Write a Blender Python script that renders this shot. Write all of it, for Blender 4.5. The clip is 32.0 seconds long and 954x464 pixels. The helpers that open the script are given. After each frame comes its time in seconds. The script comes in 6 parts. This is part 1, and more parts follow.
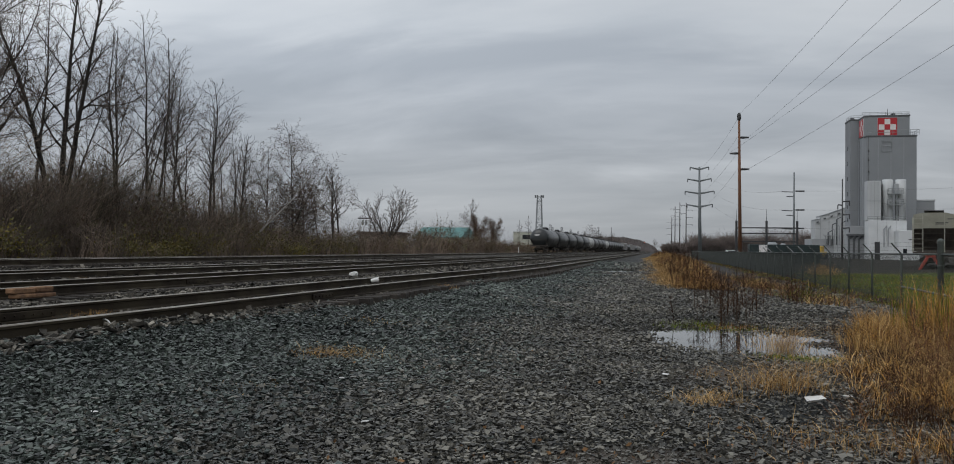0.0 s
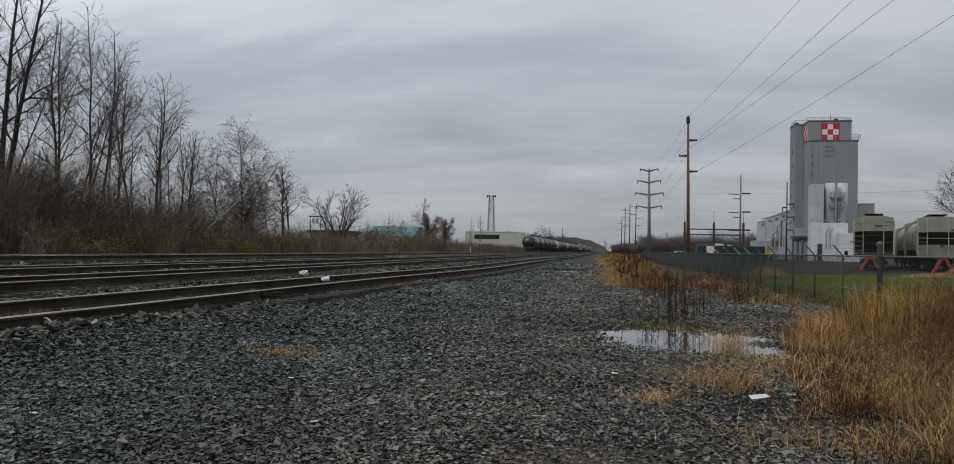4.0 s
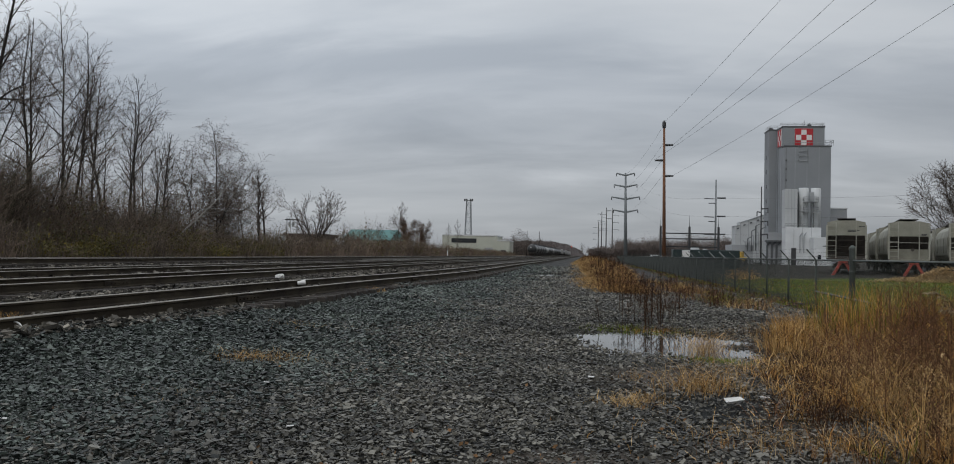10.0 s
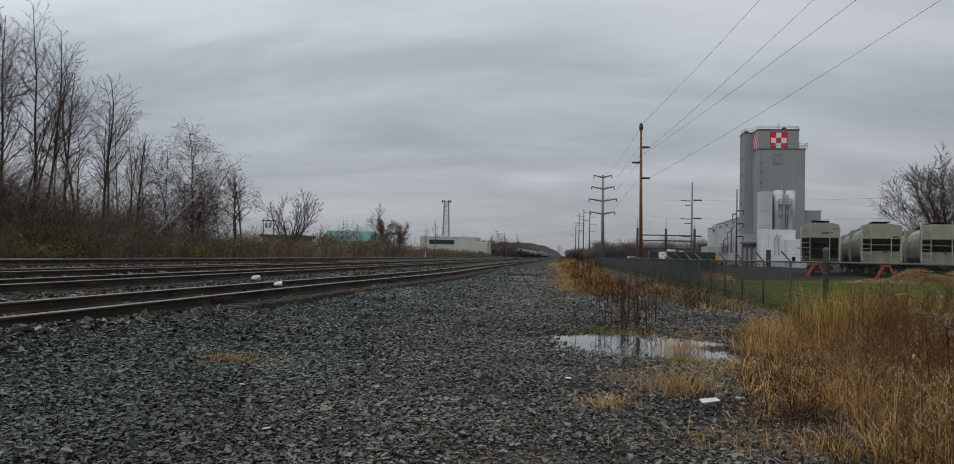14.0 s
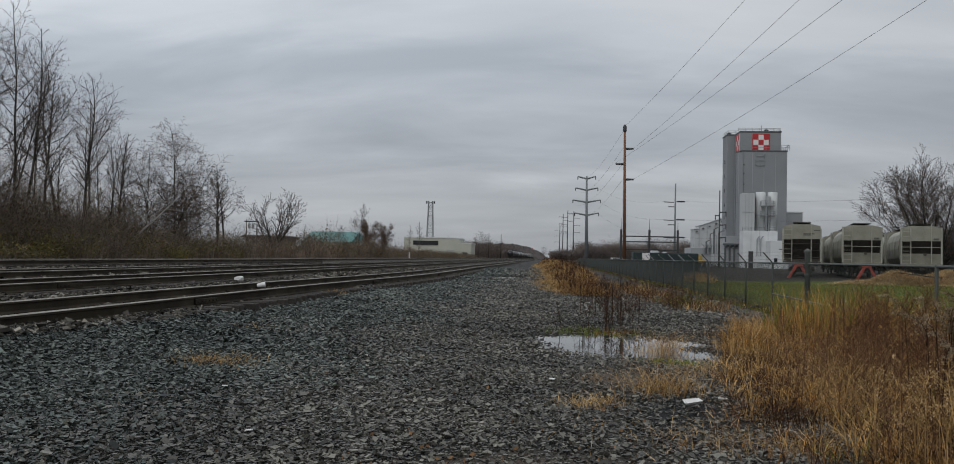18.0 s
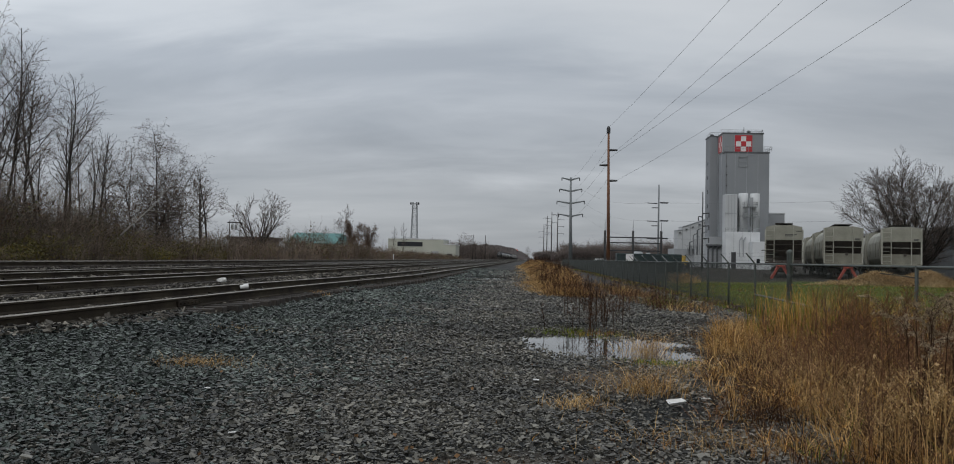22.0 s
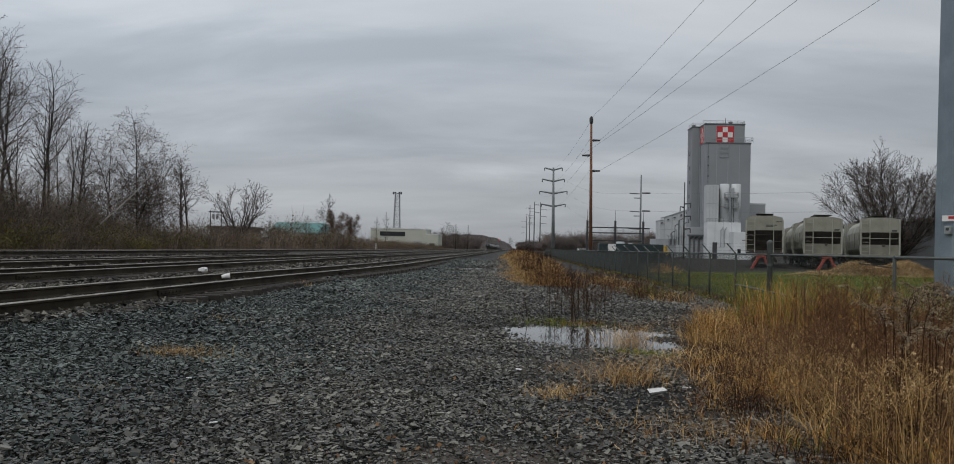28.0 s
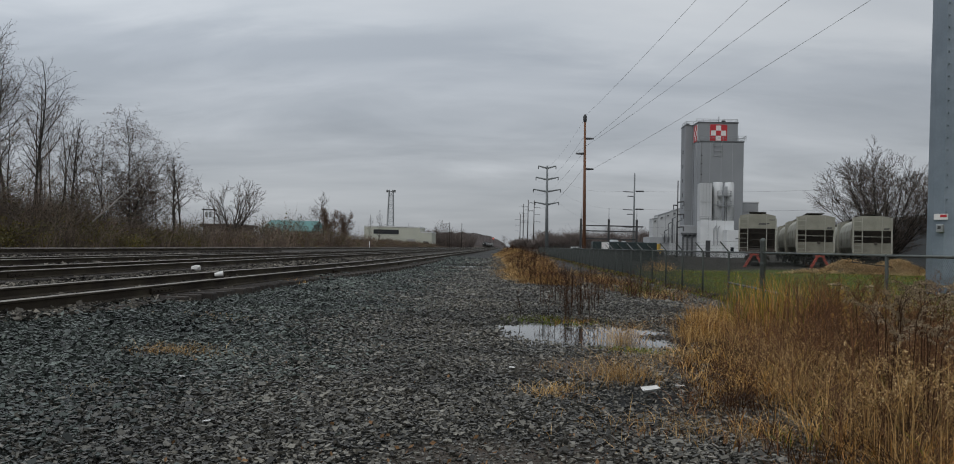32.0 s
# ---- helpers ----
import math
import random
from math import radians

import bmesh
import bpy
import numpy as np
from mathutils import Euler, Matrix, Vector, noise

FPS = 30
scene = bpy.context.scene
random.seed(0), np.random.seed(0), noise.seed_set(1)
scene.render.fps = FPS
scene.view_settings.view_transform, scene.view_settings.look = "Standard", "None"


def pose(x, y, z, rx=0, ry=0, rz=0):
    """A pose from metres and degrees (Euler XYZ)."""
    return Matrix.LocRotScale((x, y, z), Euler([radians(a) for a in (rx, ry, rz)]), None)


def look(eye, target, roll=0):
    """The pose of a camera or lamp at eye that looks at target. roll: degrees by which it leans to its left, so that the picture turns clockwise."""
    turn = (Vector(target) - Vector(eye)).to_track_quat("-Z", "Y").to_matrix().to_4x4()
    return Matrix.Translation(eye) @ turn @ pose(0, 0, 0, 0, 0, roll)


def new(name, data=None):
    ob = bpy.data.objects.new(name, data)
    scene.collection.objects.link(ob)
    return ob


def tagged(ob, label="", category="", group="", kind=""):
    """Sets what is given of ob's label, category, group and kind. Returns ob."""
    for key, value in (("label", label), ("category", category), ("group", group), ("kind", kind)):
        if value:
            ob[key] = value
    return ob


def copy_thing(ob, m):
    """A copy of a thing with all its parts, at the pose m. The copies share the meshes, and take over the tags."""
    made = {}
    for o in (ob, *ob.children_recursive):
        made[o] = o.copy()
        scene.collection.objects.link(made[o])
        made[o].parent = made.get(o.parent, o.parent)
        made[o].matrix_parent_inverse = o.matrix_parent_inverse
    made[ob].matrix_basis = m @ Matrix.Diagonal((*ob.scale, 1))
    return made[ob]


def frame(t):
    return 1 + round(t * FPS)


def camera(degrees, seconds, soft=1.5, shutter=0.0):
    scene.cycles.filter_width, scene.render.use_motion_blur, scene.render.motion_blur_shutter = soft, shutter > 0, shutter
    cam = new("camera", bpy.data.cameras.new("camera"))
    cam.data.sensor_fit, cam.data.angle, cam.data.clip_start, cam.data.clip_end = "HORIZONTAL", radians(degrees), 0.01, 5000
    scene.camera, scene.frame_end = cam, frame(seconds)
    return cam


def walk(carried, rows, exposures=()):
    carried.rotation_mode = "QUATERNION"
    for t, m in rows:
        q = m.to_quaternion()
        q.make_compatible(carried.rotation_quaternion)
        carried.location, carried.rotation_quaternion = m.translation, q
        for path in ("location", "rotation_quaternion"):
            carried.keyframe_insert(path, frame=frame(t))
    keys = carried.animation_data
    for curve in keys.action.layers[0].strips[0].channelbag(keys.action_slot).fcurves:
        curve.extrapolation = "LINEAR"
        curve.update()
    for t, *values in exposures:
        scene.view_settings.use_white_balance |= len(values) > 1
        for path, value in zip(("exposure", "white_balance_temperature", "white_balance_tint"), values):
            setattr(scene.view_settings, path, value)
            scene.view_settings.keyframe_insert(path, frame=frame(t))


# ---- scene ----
cam = camera(58.66, 32.0, soft=1.0)
EYE = (0.0, 0.0, 1.15)
# seconds, turn to the left of the track's direction, tilt up, roll
TURNS = [
    (0, 12.25, 1.14, 0.70), (0.5, 11.75, 1.15, 0.75), (1, 11.26, 1.15, 0.79), (1.5, 10.77, 1.15, 0.83),
    (2, 10.33, 1.14, 0.90), (2.5, 9.91, 1.14, 0.98), (3, 9.49, 1.13, 1.04), (3.5, 9.07, 1.13, 1.05),
    (5.5, 8.95, 1.23, 1.09), (6, 8.90, 1.25, 1.10), (6.5, 8.79, 1.27, 1.12), (7, 8.63, 1.30, 1.14),
    (7.5, 8.46, 1.31, 1.13), (8, 8.29, 1.33, 1.14), (8.5, 8.10, 1.35, 1.16), (9, 7.89, 1.38, 1.15),
    (9.5, 7.68, 1.40, 1.14), (10, 7.47, 1.43, 1.15), (10.5, 7.27, 1.46, 1.16), (11, 7.07, 1.48, 1.15),
    (11.5, 6.87, 1.50, 1.12), (12, 6.68, 1.53, 1.11), (12.5, 6.48, 1.54, 1.14), (13, 6.28, 1.55, 1.18),
    (13.5, 6.11, 1.55, 1.20), (14, 5.97, 1.56, 1.22), (14.5, 5.83, 1.57, 1.25), (16.5, 5.31, 1.64, 1.22),
    (17, 5.17, 1.64, 1.24), (17.5, 5.03, 1.65, 1.26), (18, 4.90, 1.65, 1.27), (18.5, 4.75, 1.66, 1.26),
    (19, 4.60, 1.67, 1.25), (19.5, 4.46, 1.68, 1.26), (20, 4.33, 1.70, 1.24), (20.5, 4.19, 1.73, 1.20),
    (21, 4.06, 1.75, 1.19), (21.5, 3.94, 1.75, 1.20), (22, 3.84, 1.75, 1.20), (22.5, 3.74, 1.76, 1.19),
    (23, 3.65, 1.74, 1.19), (23.5, 3.56, 1.68, 1.20), (24, 3.46, 1.59, 1.22), (24.5, 3.35, 1.49, 1.25),
    (25, 3.26, 1.40, 1.25), (25.5, 3.17, 1.32, 1.23), (27.5, 2.77, 1.15, 1.29), (28, 2.66, 1.09, 1.28),
    (28.5, 2.56, 1.03, 1.27), (29, 2.46, 0.99, 1.25), (29.5, 2.35, 0.97, 1.25), (30, 2.26, 0.97, 1.27),
    (30.5, 2.21, 0.97, 1.29), (31, 2.20, 0.97, 1.31), (31.5, 2.22, 0.97, 1.31), (32, 2.23, 0.97, 1.31)]


def aim(yaw, pitch, roll):
    y, p = radians(yaw), radians(pitch)
    way = Vector((-math.sin(y) * math.cos(p), math.cos(y) * math.cos(p), math.sin(p)))
    return look(EYE, Vector(EYE) + way, roll)


walk(cam, [(t, aim(a, b, c)) for t, a, b, c in TURNS])

# ---- world and light: an overcast late-autumn sky ----
world = bpy.data.worlds.new("overcast")
scene.world = world
world.use_nodes = True
wn, wl = world.node_tree.nodes, world.node_tree.links
wn.clear()
w_out = wn.new("ShaderNodeOutputWorld")
w_bg = wn.new("ShaderNodeBackground")
w_sky = wn.new("ShaderNodeTexSky")
w_sky.sky_type, w_sky.sun_disc = "NISHITA", False
w_sky.sun_elevation, w_sky.sun_rotation = radians(38), radians(200)
w_co = wn.new("ShaderNodeTexCoord")
w_sep = wn.new("ShaderNodeSeparateXYZ")
wl.new(w_co.outputs["Generated"], w_sep.inputs[0])


def w_math(op, a, b):
    n = wn.new("ShaderNodeMath")
    n.operation = op
    for i, v in enumerate((a, b)):
        if isinstance(v, (int, float)):
            n.inputs[i].default_value = v
        else:
            wl.new(v, n.inputs[i])
    return n.outputs[0]


# the cloud deck lies level overhead: the view's direction met with that plane
w_up = w_math("ADD", w_math("MAXIMUM", w_sep.outputs[2], 0.0), 0.24)
w_xy = wn.new("ShaderNodeCombineXYZ")
wl.new(w_math("DIVIDE", w_sep.outputs[0], w_up), w_xy.inputs[0])
wl.new(w_math("DIVIDE", w_sep.outputs[1], w_up), w_xy.inputs[1])
w_map = wn.new("ShaderNodeMapping")
w_map.inputs["Rotation"].default_value = (0, 0, radians(12))
w_map.inputs["Scale"].default_value = (0.42, 0.95, 1.0)
w_map.inputs["Location"].default_value = (3.1, 1.7, 0.0)
wl.new(w_xy.outputs[0], w_map.inputs[0])
w_noise = wn.new("ShaderNodeTexNoise")
w_noise.inputs["Scale"].default_value = 1.0
w_noise.inputs["Detail"].default_value = 5.0
w_noise.inputs["Roughness"].default_value = 0.52
w_noise.inputs["Distortion"].default_value = 0.25
wl.new(w_map.outputs[0], w_noise.inputs["Vector"])
w_ramp = wn.new("ShaderNodeValToRGB")
w_ramp.color_ramp.elements[0].position, w_ramp.color_ramp.elements[0].color = 0.34, (0.395, 0.427, 0.468, 1)
w_ramp.color_ramp.elements[1].position, w_ramp.color_ramp.elements[1].color = 0.67, (0.68, 0.70, 0.725, 1)
# a finer, fibrous cloud texture over the broad masses
w_fibre = wn.new("ShaderNodeTexNoise")
w_fibre.inputs["Scale"].default_value = 3.4
w_fibre.inputs["Detail"].default_value = 7.0
w_fibre.inputs["Roughness"].default_value = 0.58
w_fibre.inputs["Distortion"].default_value = 0.6
wl.new(w_map.outputs[0], w_fibre.inputs["Vector"])
w_mass = w_math("ADD", w_math("MULTIPLY", w_noise.outputs[0], 0.78), w_math("MULTIPLY", w_fibre.outputs[0], 0.22))
wl.new(w_mass, w_ramp.inputs[0])
# long level bands of thicker and thinner cloud
w_band = wn.new("ShaderNodeValToRGB")
w_band.color_ramp.interpolation = "EASE"
for place, tone in ((0.02, 0.67), (0.085, 0.735), (0.13, 0.87), (0.17, 0.96), (0.215, 1.17), (0.26, 1.13), (0.32, 1.05), (0.7, 1.0)):
    stop = w_band.color_ramp.elements.new(place)
    stop.color = (tone * (1.0 if tone > 1 else 0.985), tone, tone * (0.995 if tone > 1 else 1.02), 1)
w_band.color_ramp.elements.remove(w_band.color_ramp.elements[0])
wl.new(w_math("ADD", w_sep.outputs[2], w_math("MULTIPLY", w_math("SUBTRACT", w_mass, 0.5), 0.30)), w_band.inputs[0])
w_cloud = wn.new("ShaderNodeMix")
w_cloud.data_type, w_cloud.blend_type = "RGBA", "MULTIPLY"
w_cloud.inputs["Factor"].default_value = 1.0
wl.new(w_ramp.outputs[0], w_cloud.inputs["A"])
wl.new(w_band.outputs[0], w_cloud.inputs["B"])
w_mix = wn.new("ShaderNodeMix")
w_mix.data_type = "RGBA"
w_mix.inputs["Factor"].default_value = 0.96
w_scale = wn.new("ShaderNodeVectorMath")
w_scale.operation = "SCALE"
w_scale.inputs["Scale"].default_value = 0.1
wl.new(w_sky.outputs[0], w_scale.inputs[0])
wl.new(w_scale.outputs[0], w_mix.inputs["A"])
wl.new(w_cloud.outputs["Result"], w_mix.inputs["B"])
# an overcast sky is brighter overhead than at the horizon
w_rise = w_math("ADD", 0.86, w_math("MULTIPLY", w_math("MAXIMUM", w_sep.outputs[2], 0.0), 0.55))
w_side = w_math("SUBTRACT", 1.0, w_math("MULTIPLY", w_sep.outputs[0], 0.34))
w_rise = w_math("MULTIPLY", w_rise, w_side)
w_gain = wn.new("ShaderNodeVectorMath")
w_gain.operation = "SCALE"
wl.new(w_mix.outputs["Result"], w_gain.inputs[0])
wl.new(w_rise, w_gain.inputs["Scale"])
wl.new(w_gain.outputs[0], w_bg.inputs["Color"])
w_bg.inputs["Strength"].default_value = 1.05
wl.new(w_bg.outputs[0], w_out.inputs[0])

sun = new("sun", bpy.data.lights.new("sun", "SUN"))
sun.data.energy, sun.data.angle, sun.data.color = 0.6, radians(30), (1.0, 0.97, 0.93)
sun.matrix_world = look((-20, -50, 55), (0, 0, 0))


# ---- helpers of this scene ----
rng = np.random.default_rng(7)


def material(name, base, second=None, rough=0.8, metal=0.0, scale=6.0, bump=0.2, detail=40.0, stain=0.35, island=0.0,
             per_object=0.0, grain=0.3, spec=0.5, uneven=1.0):
    """A surface with two scales of variation: broad stains from base to second, and fine grain with relief."""
    m = bpy.data.materials.new(name)
    m.use_nodes = True
    n, l = m.node_tree.nodes, m.node_tree.links
    b = n["Principled BSDF"]
    second = second or tuple(c * 0.7 for c in base)
    co = n.new("ShaderNodeTexCoord")
    big = n.new("ShaderNodeTexNoise")
    big.inputs["Scale"].default_value, big.inputs["Detail"].default_value = scale, 6
    fine = n.new("ShaderNodeTexNoise")
    fine.inputs["Scale"].default_value, fine.inputs["Detail"].default_value = detail, 4
    l.new(co.outputs["Object"], big.inputs["Vector"])
    l.new(co.outputs["Object"], fine.inputs["Vector"])
    ramp = n.new("ShaderNodeMapRange")
    ramp.inputs["From Min"].default_value, ramp.inputs["From Max"].default_value = 0.5 - stain / 2, 0.5 + stain / 2
    l.new(big.outputs[0], ramp.inputs["Value"])
    mix = n.new("ShaderNodeMix")
    mix.data_type = "RGBA"
    mix.inputs["A"].default_value, mix.inputs["B"].default_value = (*base, 1), (*second, 1)
    l.new(ramp.outputs[0], mix.inputs["Factor"])
    hsv = n.new("ShaderNodeHueSaturation")
    l.new(mix.outputs["Result"], hsv.inputs["Color"])
    val = n.new("ShaderNodeMapRange")
    val.inputs["To Min"].default_value, val.inputs["To Max"].default_value = 1 - grain, 1 + grain
    l.new(fine.outputs[0], val.inputs["Value"])
    value = val.outputs[0]
    for source, amount in (("island", island), ("object", per_object)):
        if amount:
            g = n.new("ShaderNodeNewGeometry" if source == "island" else "ShaderNodeObjectInfo")
            r = n.new("ShaderNodeMapRange")
            r.inputs["To Min"].default_value, r.inputs["To Max"].default_value = 1 - amount, 1 + amount
            picked = g.outputs["Random Per Island" if source == "island" else "Random"]
            if uneven != 1.0 and source == "island":
                # most pieces dark, a few pale
                up = n.new("ShaderNodeMath")
                up.operation = "POWER"
                up.inputs[1].default_value = uneven
                l.new(picked, up.inputs[0])
                picked = up.outputs[0]
                r.inputs["To Max"].default_value = 1 + amount * uneven
            l.new(picked, r.inputs["Value"])
            mul = n.new("ShaderNodeMath")
            mul.operation = "MULTIPLY"
            l.new(value, mul.inputs[0])
            l.new(r.outputs[0], mul.inputs[1])
            value = mul.outputs[0]
    l.new(value, hsv.inputs["Value"])
    l.new(hsv.outputs[0], b.inputs["Base Color"])
    b.inputs["Roughness"].default_value, b.inputs["Metallic"].default_value = rough, metal
    b.inputs["Specular IOR Level"].default_value = spec
    if bump:
        bn = n.new("ShaderNodeBump")
        bn.inputs["Strength"].default_value, bn.inputs["Distance"].default_value = bump, 0.02
        l.new(fine.outputs[0], bn.inputs["Height"])
        l.new(bn.outputs[0], b.inputs["Normal"])
    return m


class Shape:
    """Collects boxes, tubes and turned forms into one mesh."""

    def __init__(self):
        self.v, self.f, self.s = [], [], []

    def add(self, verts, faces, slot=0):
        o = len(self.v)
        self.v += [tuple(p) for p in verts]
        self.f += [tuple(i + o for i in f) for f in faces]
        self.s += [slot] * len(faces)
        return self

    def box(self, x0, x1, y0, y1, z0, z1, bevel=0.0, slot=0, m=None):
        b = bevel
        if b:
            vs = []
            for z, k in ((z0, b), (z0 + b, 0), (z1 - b, 0), (z1, b)):
                vs += [(x0 + k, y0 + b, z), (x0 + b, y0 + k, z), (x1 - b, y0 + k, z), (x1 - k, y0 + b, z),
                       (x1 - k, y1 - b, z), (x1 - b, y1 - k, z), (x0 + b, y1 - k, z), (x0 + k, y1 - b, z)]
            fs = [tuple(range(7, -1, -1)), tuple(range(24, 32))]
            for r in range(3):
                fs += [(r * 8 + i, r * 8 + (i + 1) % 8, r * 8 + 8 + (i + 1) % 8, r * 8 + 8 + i) for i in range(8)]
        else:
            vs = [(x, y, z) for z in (z0, z1) for x, y in ((x0, y0), (x1, y0), (x1, y1), (x0, y1))]
            fs = [(3, 2, 1, 0), (4, 5, 6, 7), (0, 1, 5, 4), (1, 2, 6, 5), (2, 3, 7, 6), (3, 0, 4, 7)]
        if m is not None:
            vs = [m @ Vector(p) for p in vs]
        return self.add(vs, fs, slot)

    def tube(self, p, q, r0, r1=None, n=8, slot=0, caps=True):
        p, q = Vector(p), Vector(q)
        r1 = r0 if r1 is None else r1
        d = (q - p).normalized()
        a = d.orthogonal().normalized()
        b = d.cross(a)
        ring = [(math.cos(2 * math.pi * i / n), math.sin(2 * math.pi * i / n)) for i in range(n)]
        vs = [p + (a * c + b * s) * r0 for c, s in ring] + [q + (a * c + b * s) * r1 for c, s in ring]
        fs = [(i, (i + 1) % n, n + (i + 1) % n, n + i) for i in range(n)]
        if caps:
            fs += [tuple(range(n - 1, -1, -1)), tuple(range(n, 2 * n))]
        return self.add(vs, fs, slot)

    def turned(self, p, way, outline, n=20, slot=0):
        """outline: (distance along the way, radius)."""
        p, d = Vector(p), Vector(way).normalized()
        a = d.orthogonal().normalized()
        b = d.cross(a)
        vs = []
        for s, r in outline:
            vs += [p + d * s + (a * math.cos(2 * math.pi * i / n) + b * math.sin(2 * math.pi * i / n)) * r for i in range(n)]
        fs = []
        for k in range(len(outline) - 1):
            fs += [(k * n + i, k * n + (i + 1) % n, (k + 1) * n + (i + 1) % n, (k + 1) * n + i) for i in range(n)]
        fs += [tuple(range(n - 1, -1, -1)), tuple(range((len(outline) - 1) * n, len(outline) * n))]
        return self.add(vs, fs, slot)

    def prism(self, outline, axis, a, b, slot=0):
        """A flat outline of two coordinates, drawn out along the third axis from a to b."""
        def at(u, v, w):
            return {"x": (w, u, v), "y": (u, w, v), "z": (u, v, w)}[axis]
        n = len(outline)
        vs = [at(u, v, a) for u, v in outline] + [at(u, v, b) for u, v in outline]
        fs = [(i, (i + 1) % n, n + (i + 1) % n, n + i) for i in range(n)] + [tuple(range(n - 1, -1, -1)), tuple(range(n, 2 * n))]
        return self.add(vs, fs, slot)

    def mesh(self, name, mats, smooth=False):
        me = bpy.data.meshes.new(name)
        me.from_pydata(self.v, [], self.f)
        for m in (mats if isinstance(mats, (list, tuple)) else [mats]):
            me.materials.append(m)
        if any(self.s):
            me.polygons.foreach_set("material_index", self.s)
        bm = bmesh.new()
        bm.from_mesh(me)
        bmesh.ops.recalc_face_normals(bm, faces=bm.faces)
        bm.to_mesh(me)
        bm.free()
        if smooth:
            me.polygons.foreach_set("use_smooth", [len(p.vertices) < 5 for p in me.polygons])
        return me


def part(name, shape, mats, parent=None, label="", smooth=False, at=None):
    """Links a shape as one mesh object, under a thing or under a part."""
    ob = new(name, shape if isinstance(shape, bpy.types.Mesh) else shape.mesh(name, mats, smooth))
    if parent is not None:
        ob.parent = parent
    if at is not None:
        ob.matrix_basis = at
    return tagged(ob, label)


def thing(name, m, label, category, group="", kind=""):
    ob = new(name)
    ob.empty_display_size = 0.3
    ob.matrix_basis = m
    return tagged(ob, label, category, group, kind)


def array_mesh(name, verts, faces, mats, slots=None, smooth=False):
    """A mesh from numpy arrays; all faces have the same number of corners."""
    me = bpy.data.meshes.new(name)
    verts, faces = np.asarray(verts, np.float32), np.asarray(faces, np.int32)
    k = faces.shape[1]
    me.vertices.add(len(verts))
    me.vertices.foreach_set("co", verts.ravel())
    me.loops.add(faces.size)
    me.loops.foreach_set("vertex_index", faces.ravel())
    me.polygons.add(len(faces))
    me.polygons.foreach_set("loop_start", np.arange(0, faces.size, k, dtype=np.int32))
    for m in (mats if isinstance(mats, (list, tuple)) else [mats]):
        me.materials.append(m)
    if slots is not None:
        me.polygons.foreach_set("material_index", np.asarray(slots, np.int32))
    me.polygons.foreach_set("use_smooth", np.full(len(faces), smooth))
    me.update(calc_edges=True)
    me.validate()
    return me


def tubes_mesh(name, segs, mats, sides=3, slots=None):
    """segs: rows of x0 y0 z0 x1 y1 z1 r0 r1, as thin tapered rods in one mesh."""
    segs = np.asarray(segs, float)
    p, q, r0, r1 = segs[:, 0:3], segs[:, 3:6], segs[:, 6], segs[:, 7]
    d = q - p
    d /= np.linalg.norm(d, axis=1, keepdims=True) + 1e-9
    ref = np.where(np.abs(d[:, 2:3]) > 0.9, [[1.0, 0, 0]], [[0, 0, 1.0]])
    a = np.cross(d, ref)
    a /= np.linalg.norm(a, axis=1, keepdims=True)
    b = np.cross(d, a)
    n = len(segs)
    verts = np.zeros((n, 2 * sides, 3))
    for i in range(sides):
        c, s = math.cos(2 * math.pi * i / sides), math.sin(2 * math.pi * i / sides)
        o = a * c + b * s
        verts[:, i] = p + o * r0[:, None]
        verts[:, sides + i] = q + o * r1[:, None]
    one = np.array([[i, (i + 1) % sides, sides + (i + 1) % sides, sides + i] for i in range(sides)])
    faces = (np.arange(n) * 2 * sides)[:, None, None] + one[None]
    return array_mesh(name, verts.reshape(-1, 3), faces.reshape(-1, 4), mats,
                      None if slots is None else np.repeat(slots, sides), smooth=True)


def blades_mesh(name, pos, height, width, lean, mats, slots=None):
    """Grass: a bent two-piece blade at each place. lean: rows of dx, dy at the tip."""
    n = len(pos)
    turn = rng.uniform(0, math.pi, n)
    side = np.stack([np.cos(turn), np.sin(turn), np.zeros(n)], 1) * (width / 2)[:, None]
    mid = pos + np.stack([lean[:, 0] * 0.3, lean[:, 1] * 0.3, height * 0.6], 1)
    tip = pos + np.stack([lean[:, 0], lean[:, 1], height], 1)
    verts = np.stack([pos - side, pos + side, mid + side * 0.8, mid - side * 0.8, tip + side * 0.15, tip - side * 0.15], 1)
    one = np.array([[0, 1, 2, 3], [3, 2, 4, 5]])
    faces = (np.arange(n) * 6)[:, None, None] + one[None]
    return array_mesh(name, verts.reshape(-1, 3), faces.reshape(-1, 4), mats, None if slots is None else np.repeat(slots, 2))


# ---- the lie of the land ----
PROFILE_X = [-900, -80, -40, -30, -25, -22.5, -20.2, -17.4, -14.9, -12.8, -10.8, -8.6, -7.4, -5.75, -5.2, -4.5, -2.6, 1.2, 3.2, 5.5, 9, 15, 18, 34, 60, 900]
PROFILE_Z = [0.8, 0.8, 0.75, 0.45, 0.34, 0.36, 0.37, 0.28, 0.25, 0.235, 0.22, 0.20, 0.19, 0.19, 0.155, 0.075, 0.0, -0.01, -0.06, -0.10, -0.12, -0.15, 0.0, 0.0, -0.1, -0.3]
PUDDLE = (1.12, 12.2)


